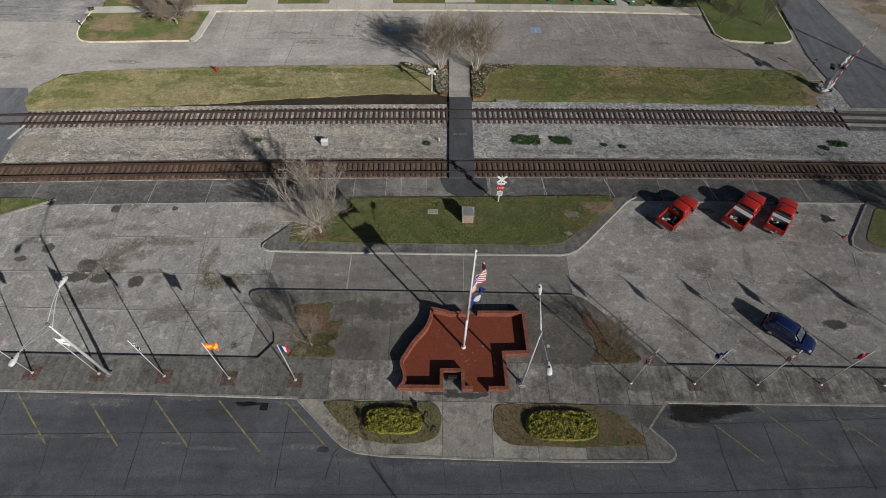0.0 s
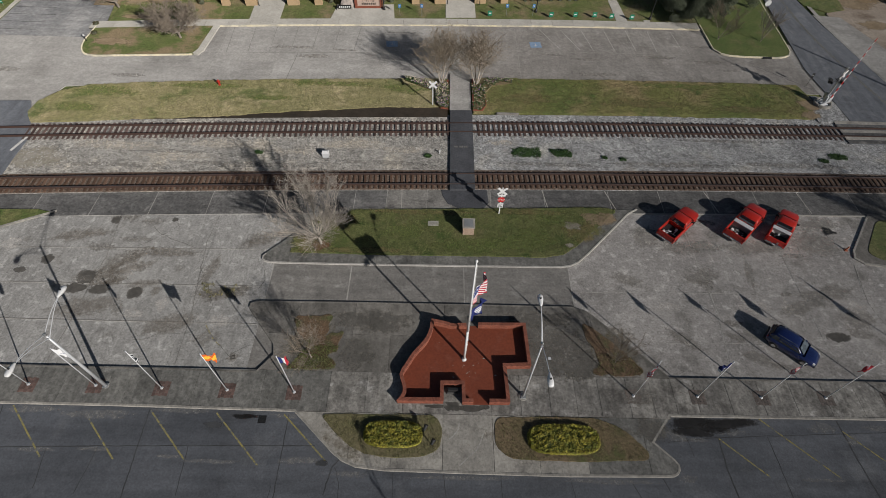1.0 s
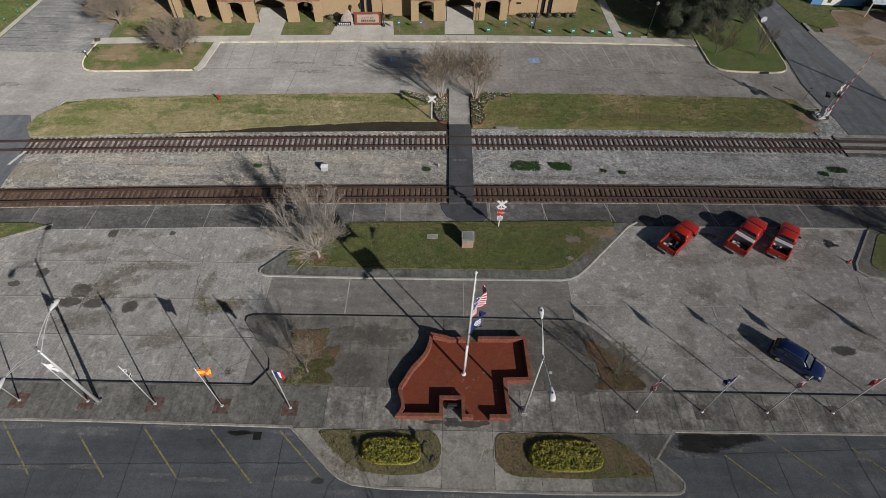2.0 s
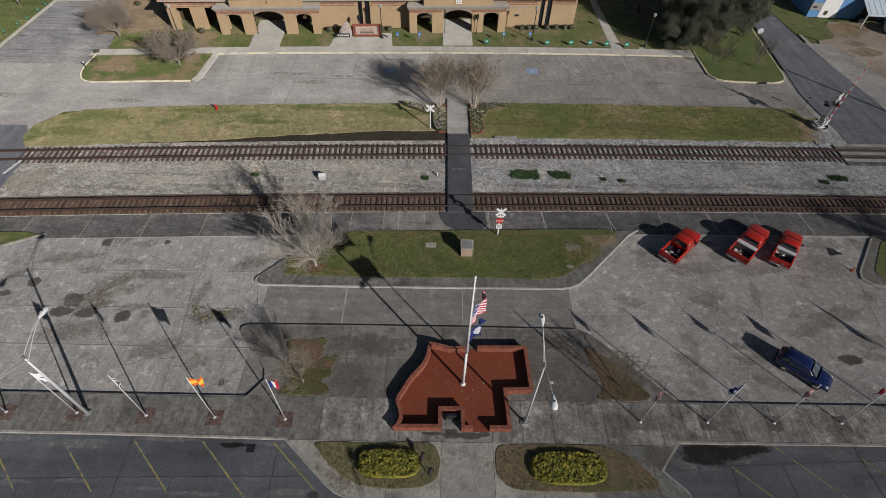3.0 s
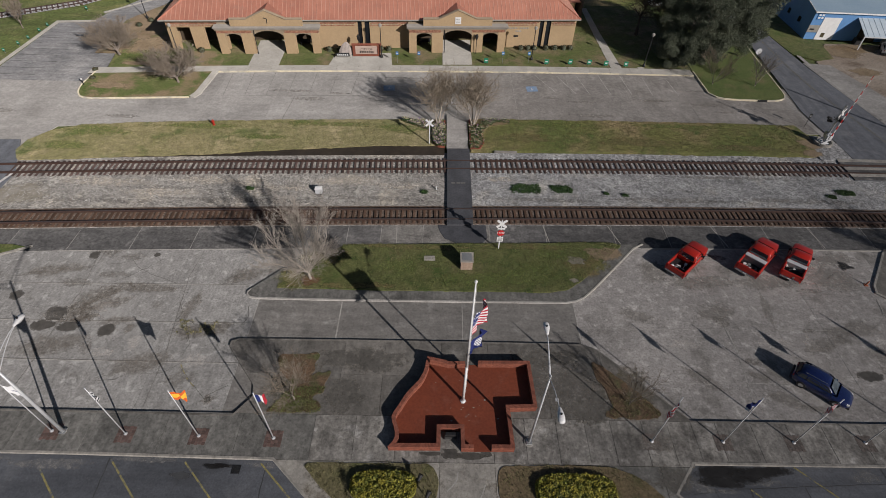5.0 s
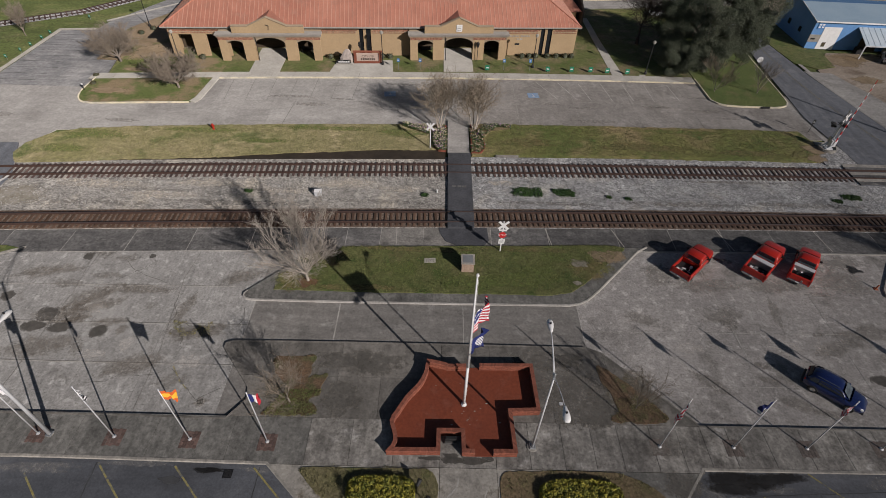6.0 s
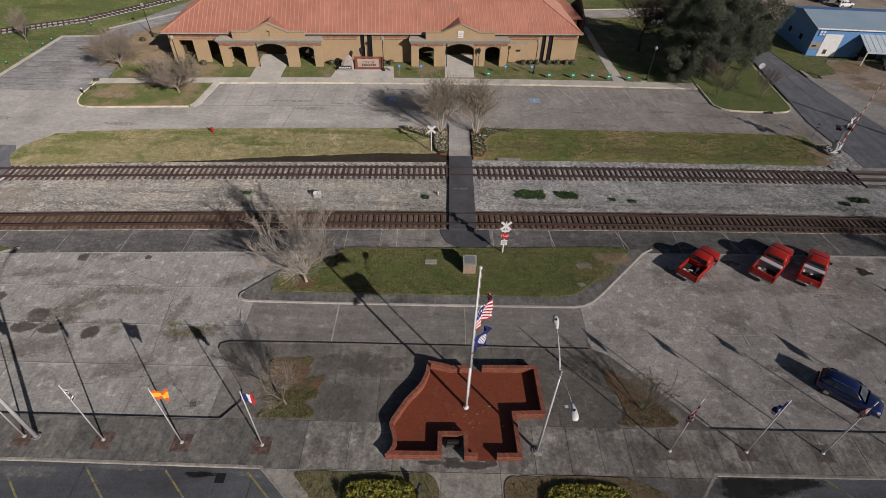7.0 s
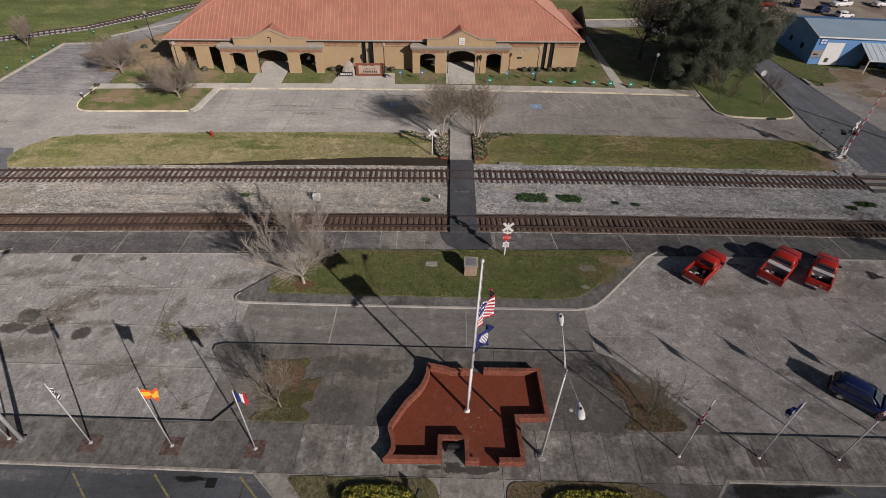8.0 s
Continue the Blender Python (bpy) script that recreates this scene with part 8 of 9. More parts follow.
stripe(bend(20.4, 59.2), bend(22.6, 56.6), 0.09, 0.047, FADEDW, "worn pale line on the north street")
for x in (10.3, -9.0):
    p = bend(x, 64.6)
    b = tagged(part("parking_symbol", Geo().box(-0.75, 0.75, -0.7, 0.7, 0, 0.006, pose(*p, 0.047, 0, 0, 5)).data(), PAINTB), "blue painted parking symbol on concrete", "road marking", "", "structure")
    part("symbol", Geo().box(-0.05, 0.05, -0.3, 0.35, 0.006, 0.01, pose(*p, 0.047, 0, 0, 5)).box(-0.22, 0.22, -0.3, -0.2, 0.0062, 0.0102, pose(*p, 0.047, 0, 0, 5)).data(), PAINTW, b)
CENTRE = [(52.6, 52.0), (51.4, 58.0), (50.55, 62.8), (49.9, 67.5), (49.55, 73.0), (49.5, 80.0), (49.8, 92.0), (50.0, 108.0)]
for dx in (0.0, 0.24):
    for (xa, ya), (xb, yb) in zip(CENTRE, CENTRE[1:]):
        stripe((xa + dx, ya), (xb + dx, yb), 0.07, 0.118, PAINTF, "faded yellow centre line")


def blot(x, y, rx, ry, z, mat, seed, label, name="stain", cat="stain", rag=1.0, turn=0.0):
    """A stain with a ragged outline, thinning out at its edge."""
    n, rings = 28, (0.0, 0.35, 0.65, 0.85, 1.0, 1.2)
    vs, fade = [], []
    ct, st_ = math.cos(radians(turn)), math.sin(radians(turn))
    for r in rings:
        for i in range(n):
            t = 6.283 * i / n
            k = 1 + rag * 0.42 * noise.noise((math.cos(t) * 1.6 + seed * 3.1, math.sin(t) * 1.6, 0.0)) + rag * 0.18 * noise.noise((math.cos(t) * 5 + seed, math.sin(t) * 5, 2.0))
            px, py = rx * k * r * math.cos(t), ry * k * r * math.sin(t)
            vs.append((x + px * ct - py * st_, y + px * st_ + py * ct, z))
            fade.append(1.0 if r < 0.6 else (1.2 - r) / 0.6)
    fs = [(a * n + i, (a + 1) * n + i, (a + 1) * n + (i + 1) % n, a * n + (i + 1) % n) for a in range(len(rings) - 1) for i in range(n)]
    ob = part(name, (vs, fs), mat)
    att = ob.data.attributes.new("fade", "FLOAT", "POINT")
    att.data.foreach_set("value", fade)
    ob.visible_shadow = False
    return tagged(ob, label, cat, "", "structure")


for i, (x, y, rx, ry) in enumerate(((-32.6, 25.5, 0.85, 0.72), (-27.85, 23.95, 0.6, 0.58), (-31.0, 24.2, 0.85, 0.45), (-36.8, 27.25, 0.52, 0.5), (-33.0, 24.3, 0.85, 0.5),
                                    (-38.6, 26.05, 0.48, 0.28), (-32.65, 32.0, 0.42, 0.46), (-27.2, 32.25, 0.26, 0.24), (31.2, 21.25, 0.9, 0.42))):
    blot(x, y, rx, ry, 0.034, OIL, i + 1, "dark oil stain on the concrete lot", rag=0.35)
for i, (x, y, rx, ry, tn) in enumerate(((-29.6, 27.6, 1.1, 0.5, 38), (-30.6, 26.6, 1.0, 0.5, 40), (-30.3, 26.8, 2.9, 1.3, 42), (-26.8, 28.35, 3.6, 0.5, -2), (-31.0, 25.4, 2.4, 0.9, 15), (-28.6, 26.6, 1.7, 0.5, 32), (-27.4, 24.9, 1.6, 0.5, 10),
                                        (-26.2, 24.2, 0.45, 0.5, 0), (-18.9, 24.6, 0.6, 0.4, 20), (-31.6, 22.5, 2.8, 1.1, 8), (-30.4, 24.9, 1.3, 0.5, 20), (-22.2, 26.4, 0.5, 1.9, -12), (-20.6, 24.1, 2.4, 0.8, 5), (-35.0, 30.2, 3.0, 0.7, 10), (-24.0, 21.0, 2.5, 0.8, 20), (-18.6, 30.0, 2.0, 1.0, 30))):
    blot(x, y, rx, ry, 0.0335 - i * 0.00005, BROWN, 60 + i, "brown dirt smear on the concrete lot", turn=tn)
for i, (x, y, rx, ry, tn) in enumerate(((21.2, 30.4, 3.0, 0.9, 5), (27.6, 30.6, 3.4, 0.8, 3), (33.6, 31.2, 2.6, 1.6, 0), (34.9, 33.6, 2.2, 1.0, 10), (17.6, 31.6, 1.6, 1.2, 40), (23.9, 19.0, 2.0, 0.5, -25), (25.9, 18.4, 1.4, 0.35, -20), (22.6, 21.0, 0.9, 0.4, -20),
                                        (21.3, 27.0, 1.8, 0.9, 15), (26.0, 27.6, 0.35, 2.0, -8), (32.4, 25.6, 2.4, 0.8, 10), (33.8, 23.0, 1.6, 1.1, 0), (29.0, 24.0, 2.0, 0.6, 20), (14.6, 26.6, 1.6, 0.7, -20), (18.2, 20.6, 1.8, 0.6, -35))):
    blot(x, y, rx, ry, 0.0333 - i * 0.00003, GRIME, 360 + i, "dark grey grime on the concrete lot", turn=tn)
# Darker grey patches in long rows along the ballast shoulder.
for i, (x, v, rx, ry) in enumerate(((-22, 41.0, 9, 0.55), (-36, 41.2, 7, 0.5), (-8, 41.1, 6, 0.5), (9, 40.9, 7, 0.4), (22, 41.0, 8, 0.45), (36, 41.1, 7, 0.5), (-30, 43.1, 6, 0.3), (30, 44.9, 8, 0.3))):
    blot(*bend(x, v), rx, ry, 0.1585, SCUFF, 800 + i, "dirtier grey stones along the ballast shoulder", "ballast_stain")
for i, (x, v, rx, ry, mt) in enumerate(((-44.5, 42.4, 2.6, 1.5, WORN), (-11.5, 44.0, 4.6, 0.9, SAND), (-25, 44.3, 6.5, 0.8, SAND), (-37, 44.4, 6.0, 0.9, SAND), (-30, 42.4, 5.0, 0.8, SAND), (-17.5, 43.0, 4.0, 0.7, SAND), (-6.5, 43.2, 2.6, 0.7, SAND), (4.3, 44.3, 2.0, 0.6, SAND))):
    px, py = bend(x, v)
    blot(px, py, rx, ry, 0.16, mt, 90 + i, "dirty patch on the pale ballast", "ballast_stain")
for i, (x, y, rx, ry, tn) in enumerate(((17.4, 13.6, 2.2, 0.6, 0), (19.6, 13.82, 2.0, 0.34, 4), (16.6, 13.1, 1.3, 0.32, -4))):
    blot(x, y, rx, ry, 0.006 + i * 0.0002, WET, 31 + i, "dark wet patch in the gutter", "wet_patch", rag=0.5, turn=tn)
blot(-18.1, 12.95, 0.6, 0.24, 0.006, SHEEN, 36, "dark wet patch on the street", "wet_patch")
blot(-15.9, 13.6, 0.9, 0.16, 0.006, WET, 37, "dark wet patch in the gutter", "wet_patch")
blot(-9.95, 10.45, 0.42, 0.2, 0.006, SHEEN, 38, "dark wet patch on the street", "wet_patch", rag=0.4)
# pale silt dried along the kerb and the seams
for i, (x, y, rx, ry) in enumerate(((-26.5, 13.55, 3.2, 0.5), (-31.5, 13.8, 2.4, 0.3), (-20.5, 13.9, 2.5, 0.22), (-29.8, 11.0, 1.6, 0.22), (-25.8, 11.1, 1.4, 0.18), (-17.6, 10.4, 2.6, 0.16),
                                    (-20.6, 10.7, 0.9, 0.16), (-11.6, 10.6, 1.7, 0.3), (-8.0, 9.75, 1.5, 0.25), (15.3, 12.8, 1.5, 0.45), (16.6, 12.55, 1.8, 0.2), (19.7, 13.1, 1.4, 0.3), (26.4, 13.6, 1.2, 0.6),
                                    (28.2, 12.8, 0.7, 0.5), (25.0, 9.95, 2.2, 0.14), (30.5, 13.7, 1.4, 0.3), (15.4, 9.9, 0.7, 0.35), (-13.0, 13.7, 1.2, 0.25), (10.0, 9.6, 4.0, 0.22), (0.0, 9.65, 4.5, 0.2))):
    blot(x, y, rx, ry, 0.0045 + i * 0.00005, SILT, 700 + i, "pale dried silt on the asphalt")
for i, (x, y, rx, ry) in enumerate(((-0.9, 14.6, 0.6, 0.3), (0.55, 14.5, 0.8, 0.24), (1.4, 14.6, 0.4, 0.16), (-2.2, 14.6, 0.7, 0.12))):
    blot(x, y, rx, ry, 0.163, OIL, 340 + i, "dark damp stain on the pavement", "wet_patch")
blot(10.6, 32.6, 0.75, 0.45, 0.206, WORN, 35, "bare worn patch in the grass", "worn_patch", "patch")
blot(10.0, 30.2, 0.4, 0.25, 0.206, WORN, 36, "bare worn patch in the grass", "worn_patch", "patch")
blot(-12.95, 29.5, 0.8, 0.5, 0.2085, BARE, 37, "reddish mulch round the tree foot", "worn_patch", "patch")

for i, (x, y, rx, ry) in enumerate(((-45.4, 62.4, 2.2, 0.8), (-44.0, 68.8, 2.6, 0.6), (-45.8, 75.0, 2.0, 2.4))):
    blot(x, y, rx, ry, 0.225, DIRTP, 140 + i, "bare brown earth in the thin grass", "worn_patch", "patch")
for i, (x, y, rx, ry) in enumerate(((-46.3, 72.4, 2.6, 1.7), (-44.6, 70.6, 3.0, 1.0), (-39.5, 65.0, 3.2, 1.0))):
    blot(x, y, rx, ry, 0.182 if y > 68 else 0.208, LUSH, 170 + i, "fresher green grass", "lawn_patch", "patch")
for i, (x, y, rx, ry) in enumerate(((60.5, 80.2, 3.6, 2.0), (64.5, 81.5, 3.5, 1.4), (61, 73, 2.2, 1.2))):
    blot(x, y, rx, ry, 0.066, DIRTP, 150 + i, "bare brown earth on the gravel yard", "worn_patch", "patch")

for i, (x, y, rx, ry, mt) in enumerate(((-12.0, 32.4, 2.4, 1.2, THIN), (-14.3, 29.6, 1.8, 1.3, THIN), (-4.0, 33.9, 6.0, 0.4, THIN), (6.0, 34.2, 5.0, 0.45, THIN), (11.5, 32.0, 2.2, 1.4, THIN), (-9.0, 29.0, 4.0, 0.4, THIN),
                                        (1.5, 30.0, 4.5, 1.0, LUSH), (6.5, 31.0, 2.6, 1.4, LUSH), (-5.5, 31.5, 2.4, 1.0, LUSH), (8.2, 33.2, 1.6, 0.8, LUSH))):
    blot(x, y, rx, ry, 0.2055 + i * 0.0001, mt, 600 + i, "thin brown winter grass" if mt is THIN else "fresher green grass", "lawn_patch", "patch")
for i, (x, y, rx, ry) in enumerate(((42.6, 53.0, 1.3, 1.0), (41.6, 51.0, 1.0, 0.7))):
    blot(x, y, rx, ry, 0.238, DIRTP, 160 + i, "bare earth at the end of the verge", "worn_patch", "patch")
for i, (x, v, rx, ry, mt) in enumerate(((-42, 54.6, 4.5, 1.2, LUSH), (-30, 55.2, 6.0, 0.7, LUSH), (-16, 55.4, 7.0, 0.6, LUSH), (-44, 51.5, 3.0, 1.0, LUSH), (-6.5, 54.3, 3.5, 1.2, LUSH), (-22, 52.6, 3.0, 0.7, LUSH),
                                        (12, 55.3, 6.0, 0.6, LUSH), (28, 55.3, 7.0, 0.6, LUSH), (36, 52.5, 3.0, 1.2, LUSH), (8, 52.2, 3.5, 1.0, THIN), (22, 51.6, 6.0, 0.9, THIN), (34, 50.8, 5.0, 0.6, THIN))):
    blot(*bend(x, v), rx, ry, 0.226 + i * 0.0001, mt, 620 + i, "greener stretch of the verge" if mt is LUSH else "thin brown grass on the verge", "lawn_patch", "patch")
# Soft-edged patches that darken parts of the plaza concrete.
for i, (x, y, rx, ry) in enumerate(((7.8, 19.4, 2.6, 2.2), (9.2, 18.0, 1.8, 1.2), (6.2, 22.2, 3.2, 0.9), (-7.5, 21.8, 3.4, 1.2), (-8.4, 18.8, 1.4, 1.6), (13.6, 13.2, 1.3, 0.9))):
    blot(x, y, rx, ry, 0.1605 + i * 0.0001, DARKPLAZA, 640 + i, "darker patch of the plaza concrete")
blot(13.4, 33.6, 1.5, 0.8, 0.207, DIRTP, 160, "brown worn grass at the island's corner", "worn_patch", "patch")
for i, (x, y, rx, ry) in enumerate(((11.9, 19.5, 2.6, 2.3), (-12.2, 19.7, 2.6, 2.6), (-12.3, 17.9, 2.3, 0.9), (7, 12.4, 6.4, 1.9), (-6, 12.4, 5.2, 1.9))):
    blot(x, y, rx, ry, 0.159, SOIL, 165 + i, "soil and leaves scattered over the pavement", "scattered_soil", "patch")
for i, (x, y, rx, ry) in enumerate(((7.6, 19.6, 3.0, 2.6), (5.9, 22.4, 2.6, 0.8), (13.2, 15.6, 1.8, 0.9))):
    blot(x, y, rx, ry, 0.1625, SCUFF, 480 + i, "dark weathered stretch of the plaza pavement")
rng = random.Random(17)
for i in range(30):
    east = i % 2
    x, y = (rng.uniform(14, 36), rng.uniform(19.5, 34)) if east else (rng.uniform(-42, -19), rng.uniform(18.5, 32.5))
    blot(x, y, rng.uniform(0.6, 1.8), rng.uniform(0.3, 0.9), 0.0325 + i * 0.00006, PALE if i % 4 > 1 else SCUFF, 170 + i, "pale scuffed concrete" if i % 4 > 1 else "dark scuffed concrete")

rng = random.Random(23)
for i in range(16):
    east = i % 2
    x, v = rng.uniform(4, 42) if east else rng.uniform(-58, -3), rng.uniform(57.2, 68)
    if not -50 < x < -32 or v < 60:
        blot(*bend(x, v), rng.uniform(1.5, 4.0), rng.uniform(0.25, 0.7), 0.0495 + i * 0.00006, SCUFF, 430 + i, "dark scuffed concrete")

# seams and cracks of the street
def crack(pts, w, seed, z=0.003, mat=CRACKM, label="dark tarred crack in the asphalt", wob=0.03):
    rng = random.Random(seed)
    dense = []
    for (xa, ya), (xb, yb) in zip(pts, pts[1:]):
        n = max(2, int(math.hypot(xb - xa, yb - ya) / 0.35))
        for i in range(n):
            t = i / n
            dense.append((xa + (xb - xa) * t + rng.gauss(0, wob), ya + (yb - ya) * t + rng.gauss(0, wob)))
    dense.append(pts[-1])
    g = Geo()
    for a, b in zip(dense, dense[1:]):
        d = Vector((b[0] - a[0], b[1] - a[1], 0))
        if d.length < 1e-4:
            continue
        nx, ny = -d.y / d.length * w / 2, d.x / d.length * w / 2
        g.add([(a[0] + nx, a[1] + ny, z), (a[0] - nx, a[1] - ny, z), (b[0] - nx, b[1] - ny, z), (b[0] + nx, b[1] + ny, z)], [(0, 1, 2, 3)])
    return tagged(part("crack", g.data(), mat), label, "crack", "", "structure")


for i, (pts, w) in enumerate((([(-45, 11.0), (-32.6, 11.1), (-20, 11.45), (-10.6, 11.62)], 0.07), ([(14.6, 12.35), (18.2, 12.75), (24.2, 13.05), (31.5, 13.4), (45, 13.9)], 0.05), ([(-45, 6.9), (10.5, 7.9), (18.4, 8.2), (25.5, 8.5), (45, 9.3)], 0.06),
                              ([(-45, 3.0), (45, 2.8)], 0.05), ([(-29.1, 11.1), (-28.75, 8.5)], 0.06), ([(-25.6, 11.2), (-25.95, 8.2)], 0.06), ([(-23.0, 13.95), (-22.75, 7.6)], 0.085), ([(-19.4, 11.4), (-19.25, 8.2)], 0.055),
                              ([(-12.85, 13.8), (-12.8, 7.9)], 0.07), ([(-13.1, 9.0), (-13.2, 7.8)], 0.04), ([(-8.6, 10.9), (-9.2, 10.2), (-9.55, 8.4)], 0.09), ([(-9.0, 10.2), (-8.6, 9.2), (-8.55, 8.0)], 0.05), ([(-33.6, 14.0), (-33.2, 11.1)], 0.07),
                              ([(-5.0, 9.9), (-4.9, 8.2)], 0.04), ([(-1.5, 9.85), (-1.3, 8.0)], 0.05), ([(2.4, 9.8), (2.5, 8.0)], 0.05), ([(7.2, 9.75), (7.5, 8.0)], 0.05), ([(11.35, 9.75), (12.15, 8.0)], 0.05), ([(13.65, 9.85), (13.95, 9.0)], 0.06),
                              ([(16.05, 12.7), (16.25, 11.4)], 0.06), ([(18.4, 12.75), (18.35, 10.5), (18.6, 8.1)], 0.11), ([(22.05, 12.9), (22.3, 8.6)], 0.07), ([(27.7, 14.2), (28.0, 11.0), (28.35, 8.4)], 0.11), ([(33.5, 14.3), (34, 9)], 0.08))):
    crack(pts, w, 200 + i, wob=0.016)
for i, x in enumerate((-36, -30, -24.5, -18, -11, -5, 1, 7, 13, 19, 26, 33)):
    crack([(x, 7.6), (x + 0.3, 3.1)], 0.04, 250 + i)
rng = random.Random(9)
for i in range(14):
    x, y = rng.uniform(-42, 36), rng.uniform(18.5, 33)
    if not (-18 < x < 17 and y < 24.5) and not (-18.5 < x < 18 and y > 26.8):
        a = rng.choice((0.1, 1.5)) + rng.gauss(0, 0.3)
        L = rng.uniform(1.0, 3.5)
        crack([(x, y), (x + L * 0.5 * math.cos(a), y + L * 0.5 * math.sin(a)), (x + L * math.cos(a + 0.3), y + L * math.sin(a + 0.3))], 0.018, 300 + i, 0.033, JOINT, "fine crack in the concrete lot")

for i, pts in enumerate(([(-32.5, 33.4), (-31.8, 27.6), (-31.95, 25.6), (-32.0, 20.1), (-32.2, 17.4)], [(-23.2, 32.8), (-23.45, 29.7), (-23.1, 26.5), (-22.55, 22.5), (-22.35, 17.5)], [(-29.2, 31.7), (-28.2, 30.6), (-26.9, 29.95), (-24.3, 28.95)],
                          [(-29.55, 28.9), (-28.0, 30.1), (-26.4, 31.7)], [(-22.5, 24.3), (-21.4, 24.0), (-20.7, 24.5), (-19.9, 23.9)], [(-22.1, 24.6), (-21.5, 24.3), (-21.0, 24.7)], [(-18.4, 18.4), (-17.0, 19.35)], [(-21.0, 20.8), (-19.4, 19.2), (-18.2, 18.1)],
                          [(-23.2, 26.9), (-22.6, 25.8), (-22.9, 25.0)], [(-17.6, 24.6), (-17.2, 25.6), (-17.5, 26.6)], [(-19.6, 29.9), (-18.4, 31.6)])):
    crack(pts, 0.05 if i < 2 else 0.03, 500 + i, 0.0335, SEAM if i < 2 else JOINT, "long fine crack in the concrete lot", wob=0.012 if i < 2 else 0.03)
rng = random.Random(77)
for i in range(11):
    x, y = -22.4 + rng.random() * 3.2, 23.6 + rng.random() * 1.3
    a = rng.uniform(-0.5, 0.7)
    crack([(x, y), (x + 0.5 * math.cos(a), y + 0.5 * math.sin(a)), (x + 0.9 * math.cos(a - 0.7), y + 0.9 * math.sin(a - 0.7))], 0.045, 530 + i, 0.0338, JOINT, "broken crack in the concrete lot")
tufts("weeds", "pale dry weeds growing from cracks in the lot", (-22.5, -19.4, 23.6, 25.1, lambda x, y: noise.noise((x * 1.3, y * 2.1, 4.0)) > 0.02), 420, 78, 0.03, (0.05, 0.14), STRAW)
for i, pts in enumerate(([(34.2, 32.0), (33.0, 31.2)], [(35.6, 32.2), (36.6, 31.6)], [(34.9, 33.4), (34.6, 34.6)], [(36.2, 29), (35.4, 24.5), (36.2, 21)])):
    crack(pts, 0.03 if i < 3 else 0.02, 520 + i, 0.0335, JOINT, "fine crack in the concrete lot")

crack([(-0.43, 13.4), (-0.52, 12.85), (-0.85, 12.45), (-1.15, 12.2)], 0.09, 570, 0.1605, PALEJ, "pale curved tyre scuff on the path", wob=0.008)
crack([(1.31, 12.65), (1.1, 12.05), (0.79, 11.5), (-0.07, 10.72), (-0.43, 10.4)], 0.09, 571, 0.1605, PALEJ, "pale curved tyre scuff on the path", wob=0.008)
crack([(45.6, 65.6), (45.25, 61.0), (45.45, 58.3), (45.85, 54.2), (46.15, 49.9)], 0.09, 560, 0.119, CRACKM, "dark gutter seam along the road")
crack([(45.1, 65.4), (44.8, 61.0), (45.0, 58.3), (45.35, 54.6)], 0.75, 562, 0.0485, NCONC, "pale concrete gutter beside the road", wob=0.006)
crack([(52.9, 86.0), (53.2, 80.0), (53.25, 74.7), (53.95, 68.5), (54.8, 61.5), (55.4, 56.5)], 0.6, 563, 0.1195, NCONC, "pale concrete gutter beside the road", wob=0.03)
crack([(39.2, 61.2), (42.5, 58.2), (44.4, 56.4)], 0.06, 561, 0.048, CRACKM, "dark crack across the street end")

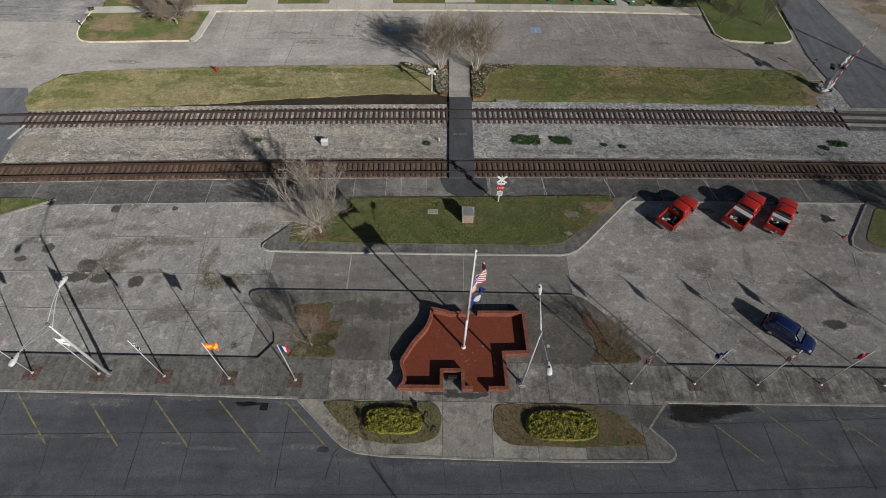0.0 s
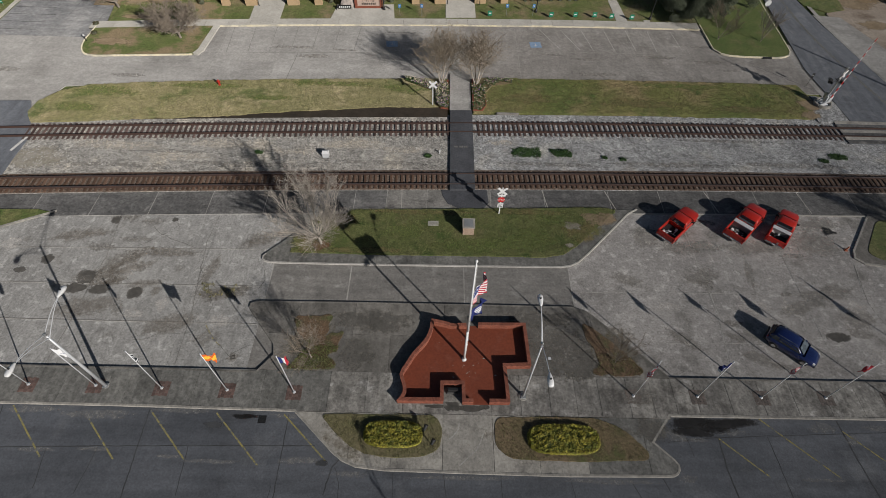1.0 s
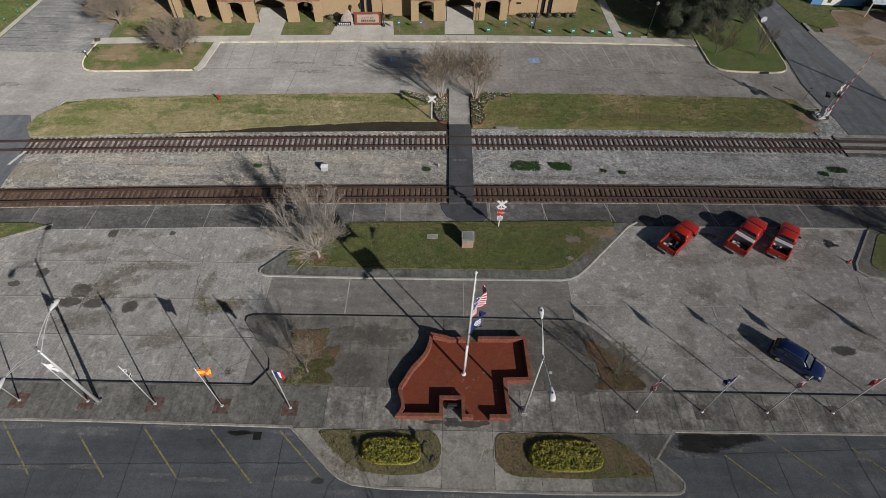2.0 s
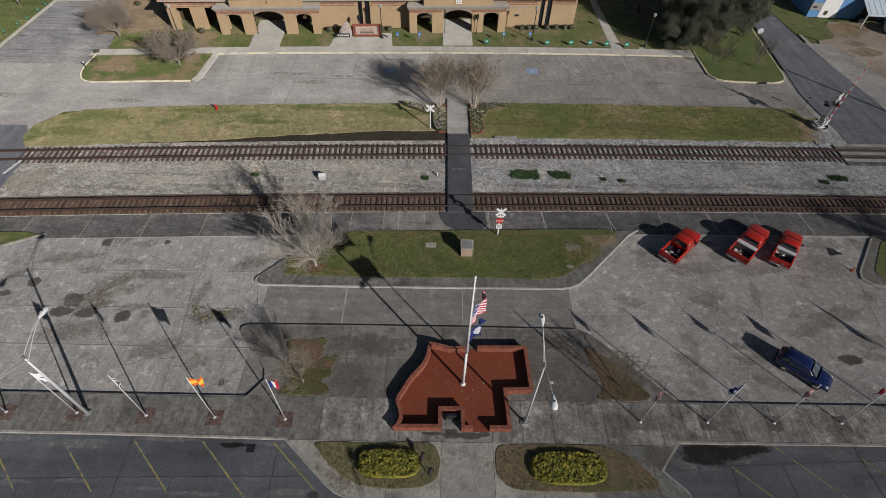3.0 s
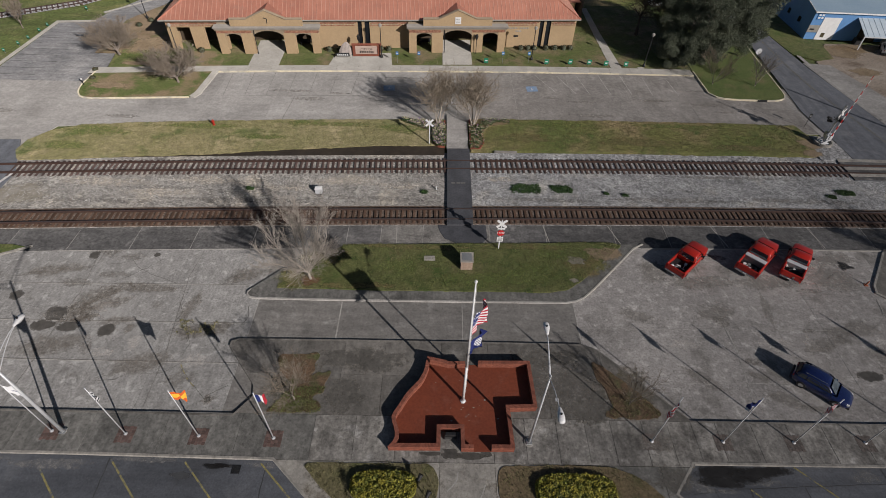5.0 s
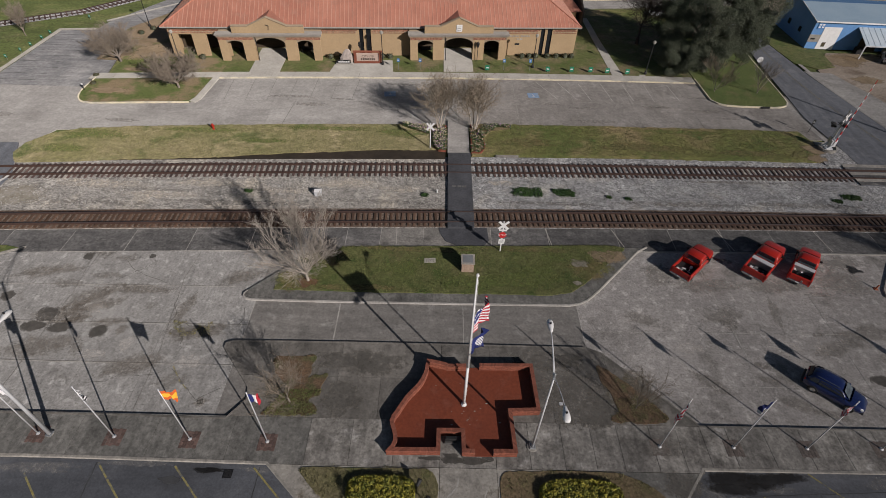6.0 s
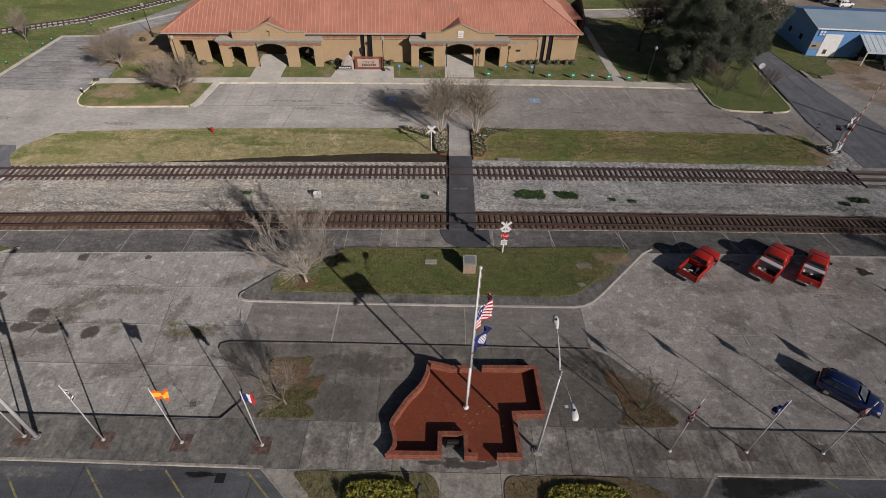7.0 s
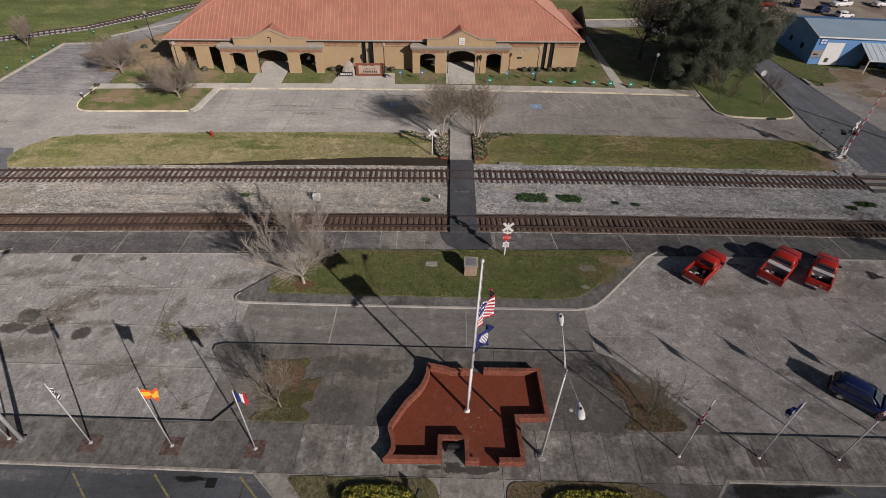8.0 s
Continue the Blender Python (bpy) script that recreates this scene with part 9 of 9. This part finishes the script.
# drains
for x, y, z in ((-14.7, 13.4, 0.0),):
    dr = empty("drain_grate", "square dark iron drain grate", "drain", pose(x, y, z) @ Matrix.Scale(0.62, 4), group="drain grates")
    part("frame", Geo().box(-0.45, 0.45, -0.45, -0.36, 0, 0.02).box(-0.45, 0.45, 0.36, 0.45, 0, 0.02).box(-0.45, -0.36, -0.359, 0.359, 0, 0.02).box(0.36, 0.45, -0.359, 0.359, 0, 0.02).data(), DARKM, dr)
    # Flat black plate gives the shade of the pit below the bars.
    part("pit_shade", Geo().box(-0.359, 0.359, -0.359, 0.359, 0.001, 0.006).data(), RUBBER, dr)
    for k in range(6):
        part("bar", Geo().box(-0.34 + k * 0.12, -0.28 + k * 0.12, -0.359, 0.359, 0.006, 0.018).data(), DARKM, dr)
tagged(part("floor_box", Geo().bevel_box(6.65, 6.9, 18.55, 18.8, 0.14, 0.17, 0.01).data(), STEELW), "small pale metal floor box in the plaza", "cover")

for x, y, s in ((-18.1, 18.2, 0.5), (35.55, 32.88, 0.55)):
    blot(x, y, s, s * 0.8, 0.036, WET if x > 0 else BROWN, int(x * 10), "broken dark hole round a sunken drain", "pothole", "hole", rag=1.6)
    dr = empty("drain_grate", "sunken rusty drain grate in broken concrete", "drain", pose(x, y, 0.034, 0, 0, 12) @ Matrix.Scale(0.65, 4), group="drain grates")
    part("frame", Geo().box(-0.3, 0.3, -0.24, -0.18, 0, 0.02).box(-0.3, 0.3, 0.18, 0.24, 0, 0.02).data(), JOINT, dr)
    for k in range(4):
        part("bar", Geo().box(-0.25 + k * 0.15, -0.2 + k * 0.15, -0.18, 0.18, 0.002, 0.012).data(), JOINT, dr)

# short stake beside the drain
stake = empty("marker_stake", "short rusty orange stake in the concrete lot", "stake", pose(36.25, 30.6, 0.03))
part("post", Geo().tube((0, 0, 0), (0.03, 0, 0.5), 0.07, 0.05, 8).data(), CONE, stake)
part("base", Geo().bevel_box(-0.16, 0.16, -0.16, 0.16, 0.0, 0.04, 0.01).data(), CONE, stake)

# ground spotlights of the bed
for x, y in ((-2.9, 12.75), (-2.35, 11.75)):
    sp = empty("spotlight", "small grey spotlight on a stake in the bed", "spotlight", pose(x, y, 0.18), group="bed spotlights")
    part("stake", Geo().tube((0, 0, 0), (0, 0, 0.5), 0.03, 0.03, 6).data(), DARKM, sp)
    part("lamp", Geo().tube((-0.05, -0.1, 0.5), (0.12, 0.2, 0.72), 0.1, 0.16, 10).data(), DARKM, sp)
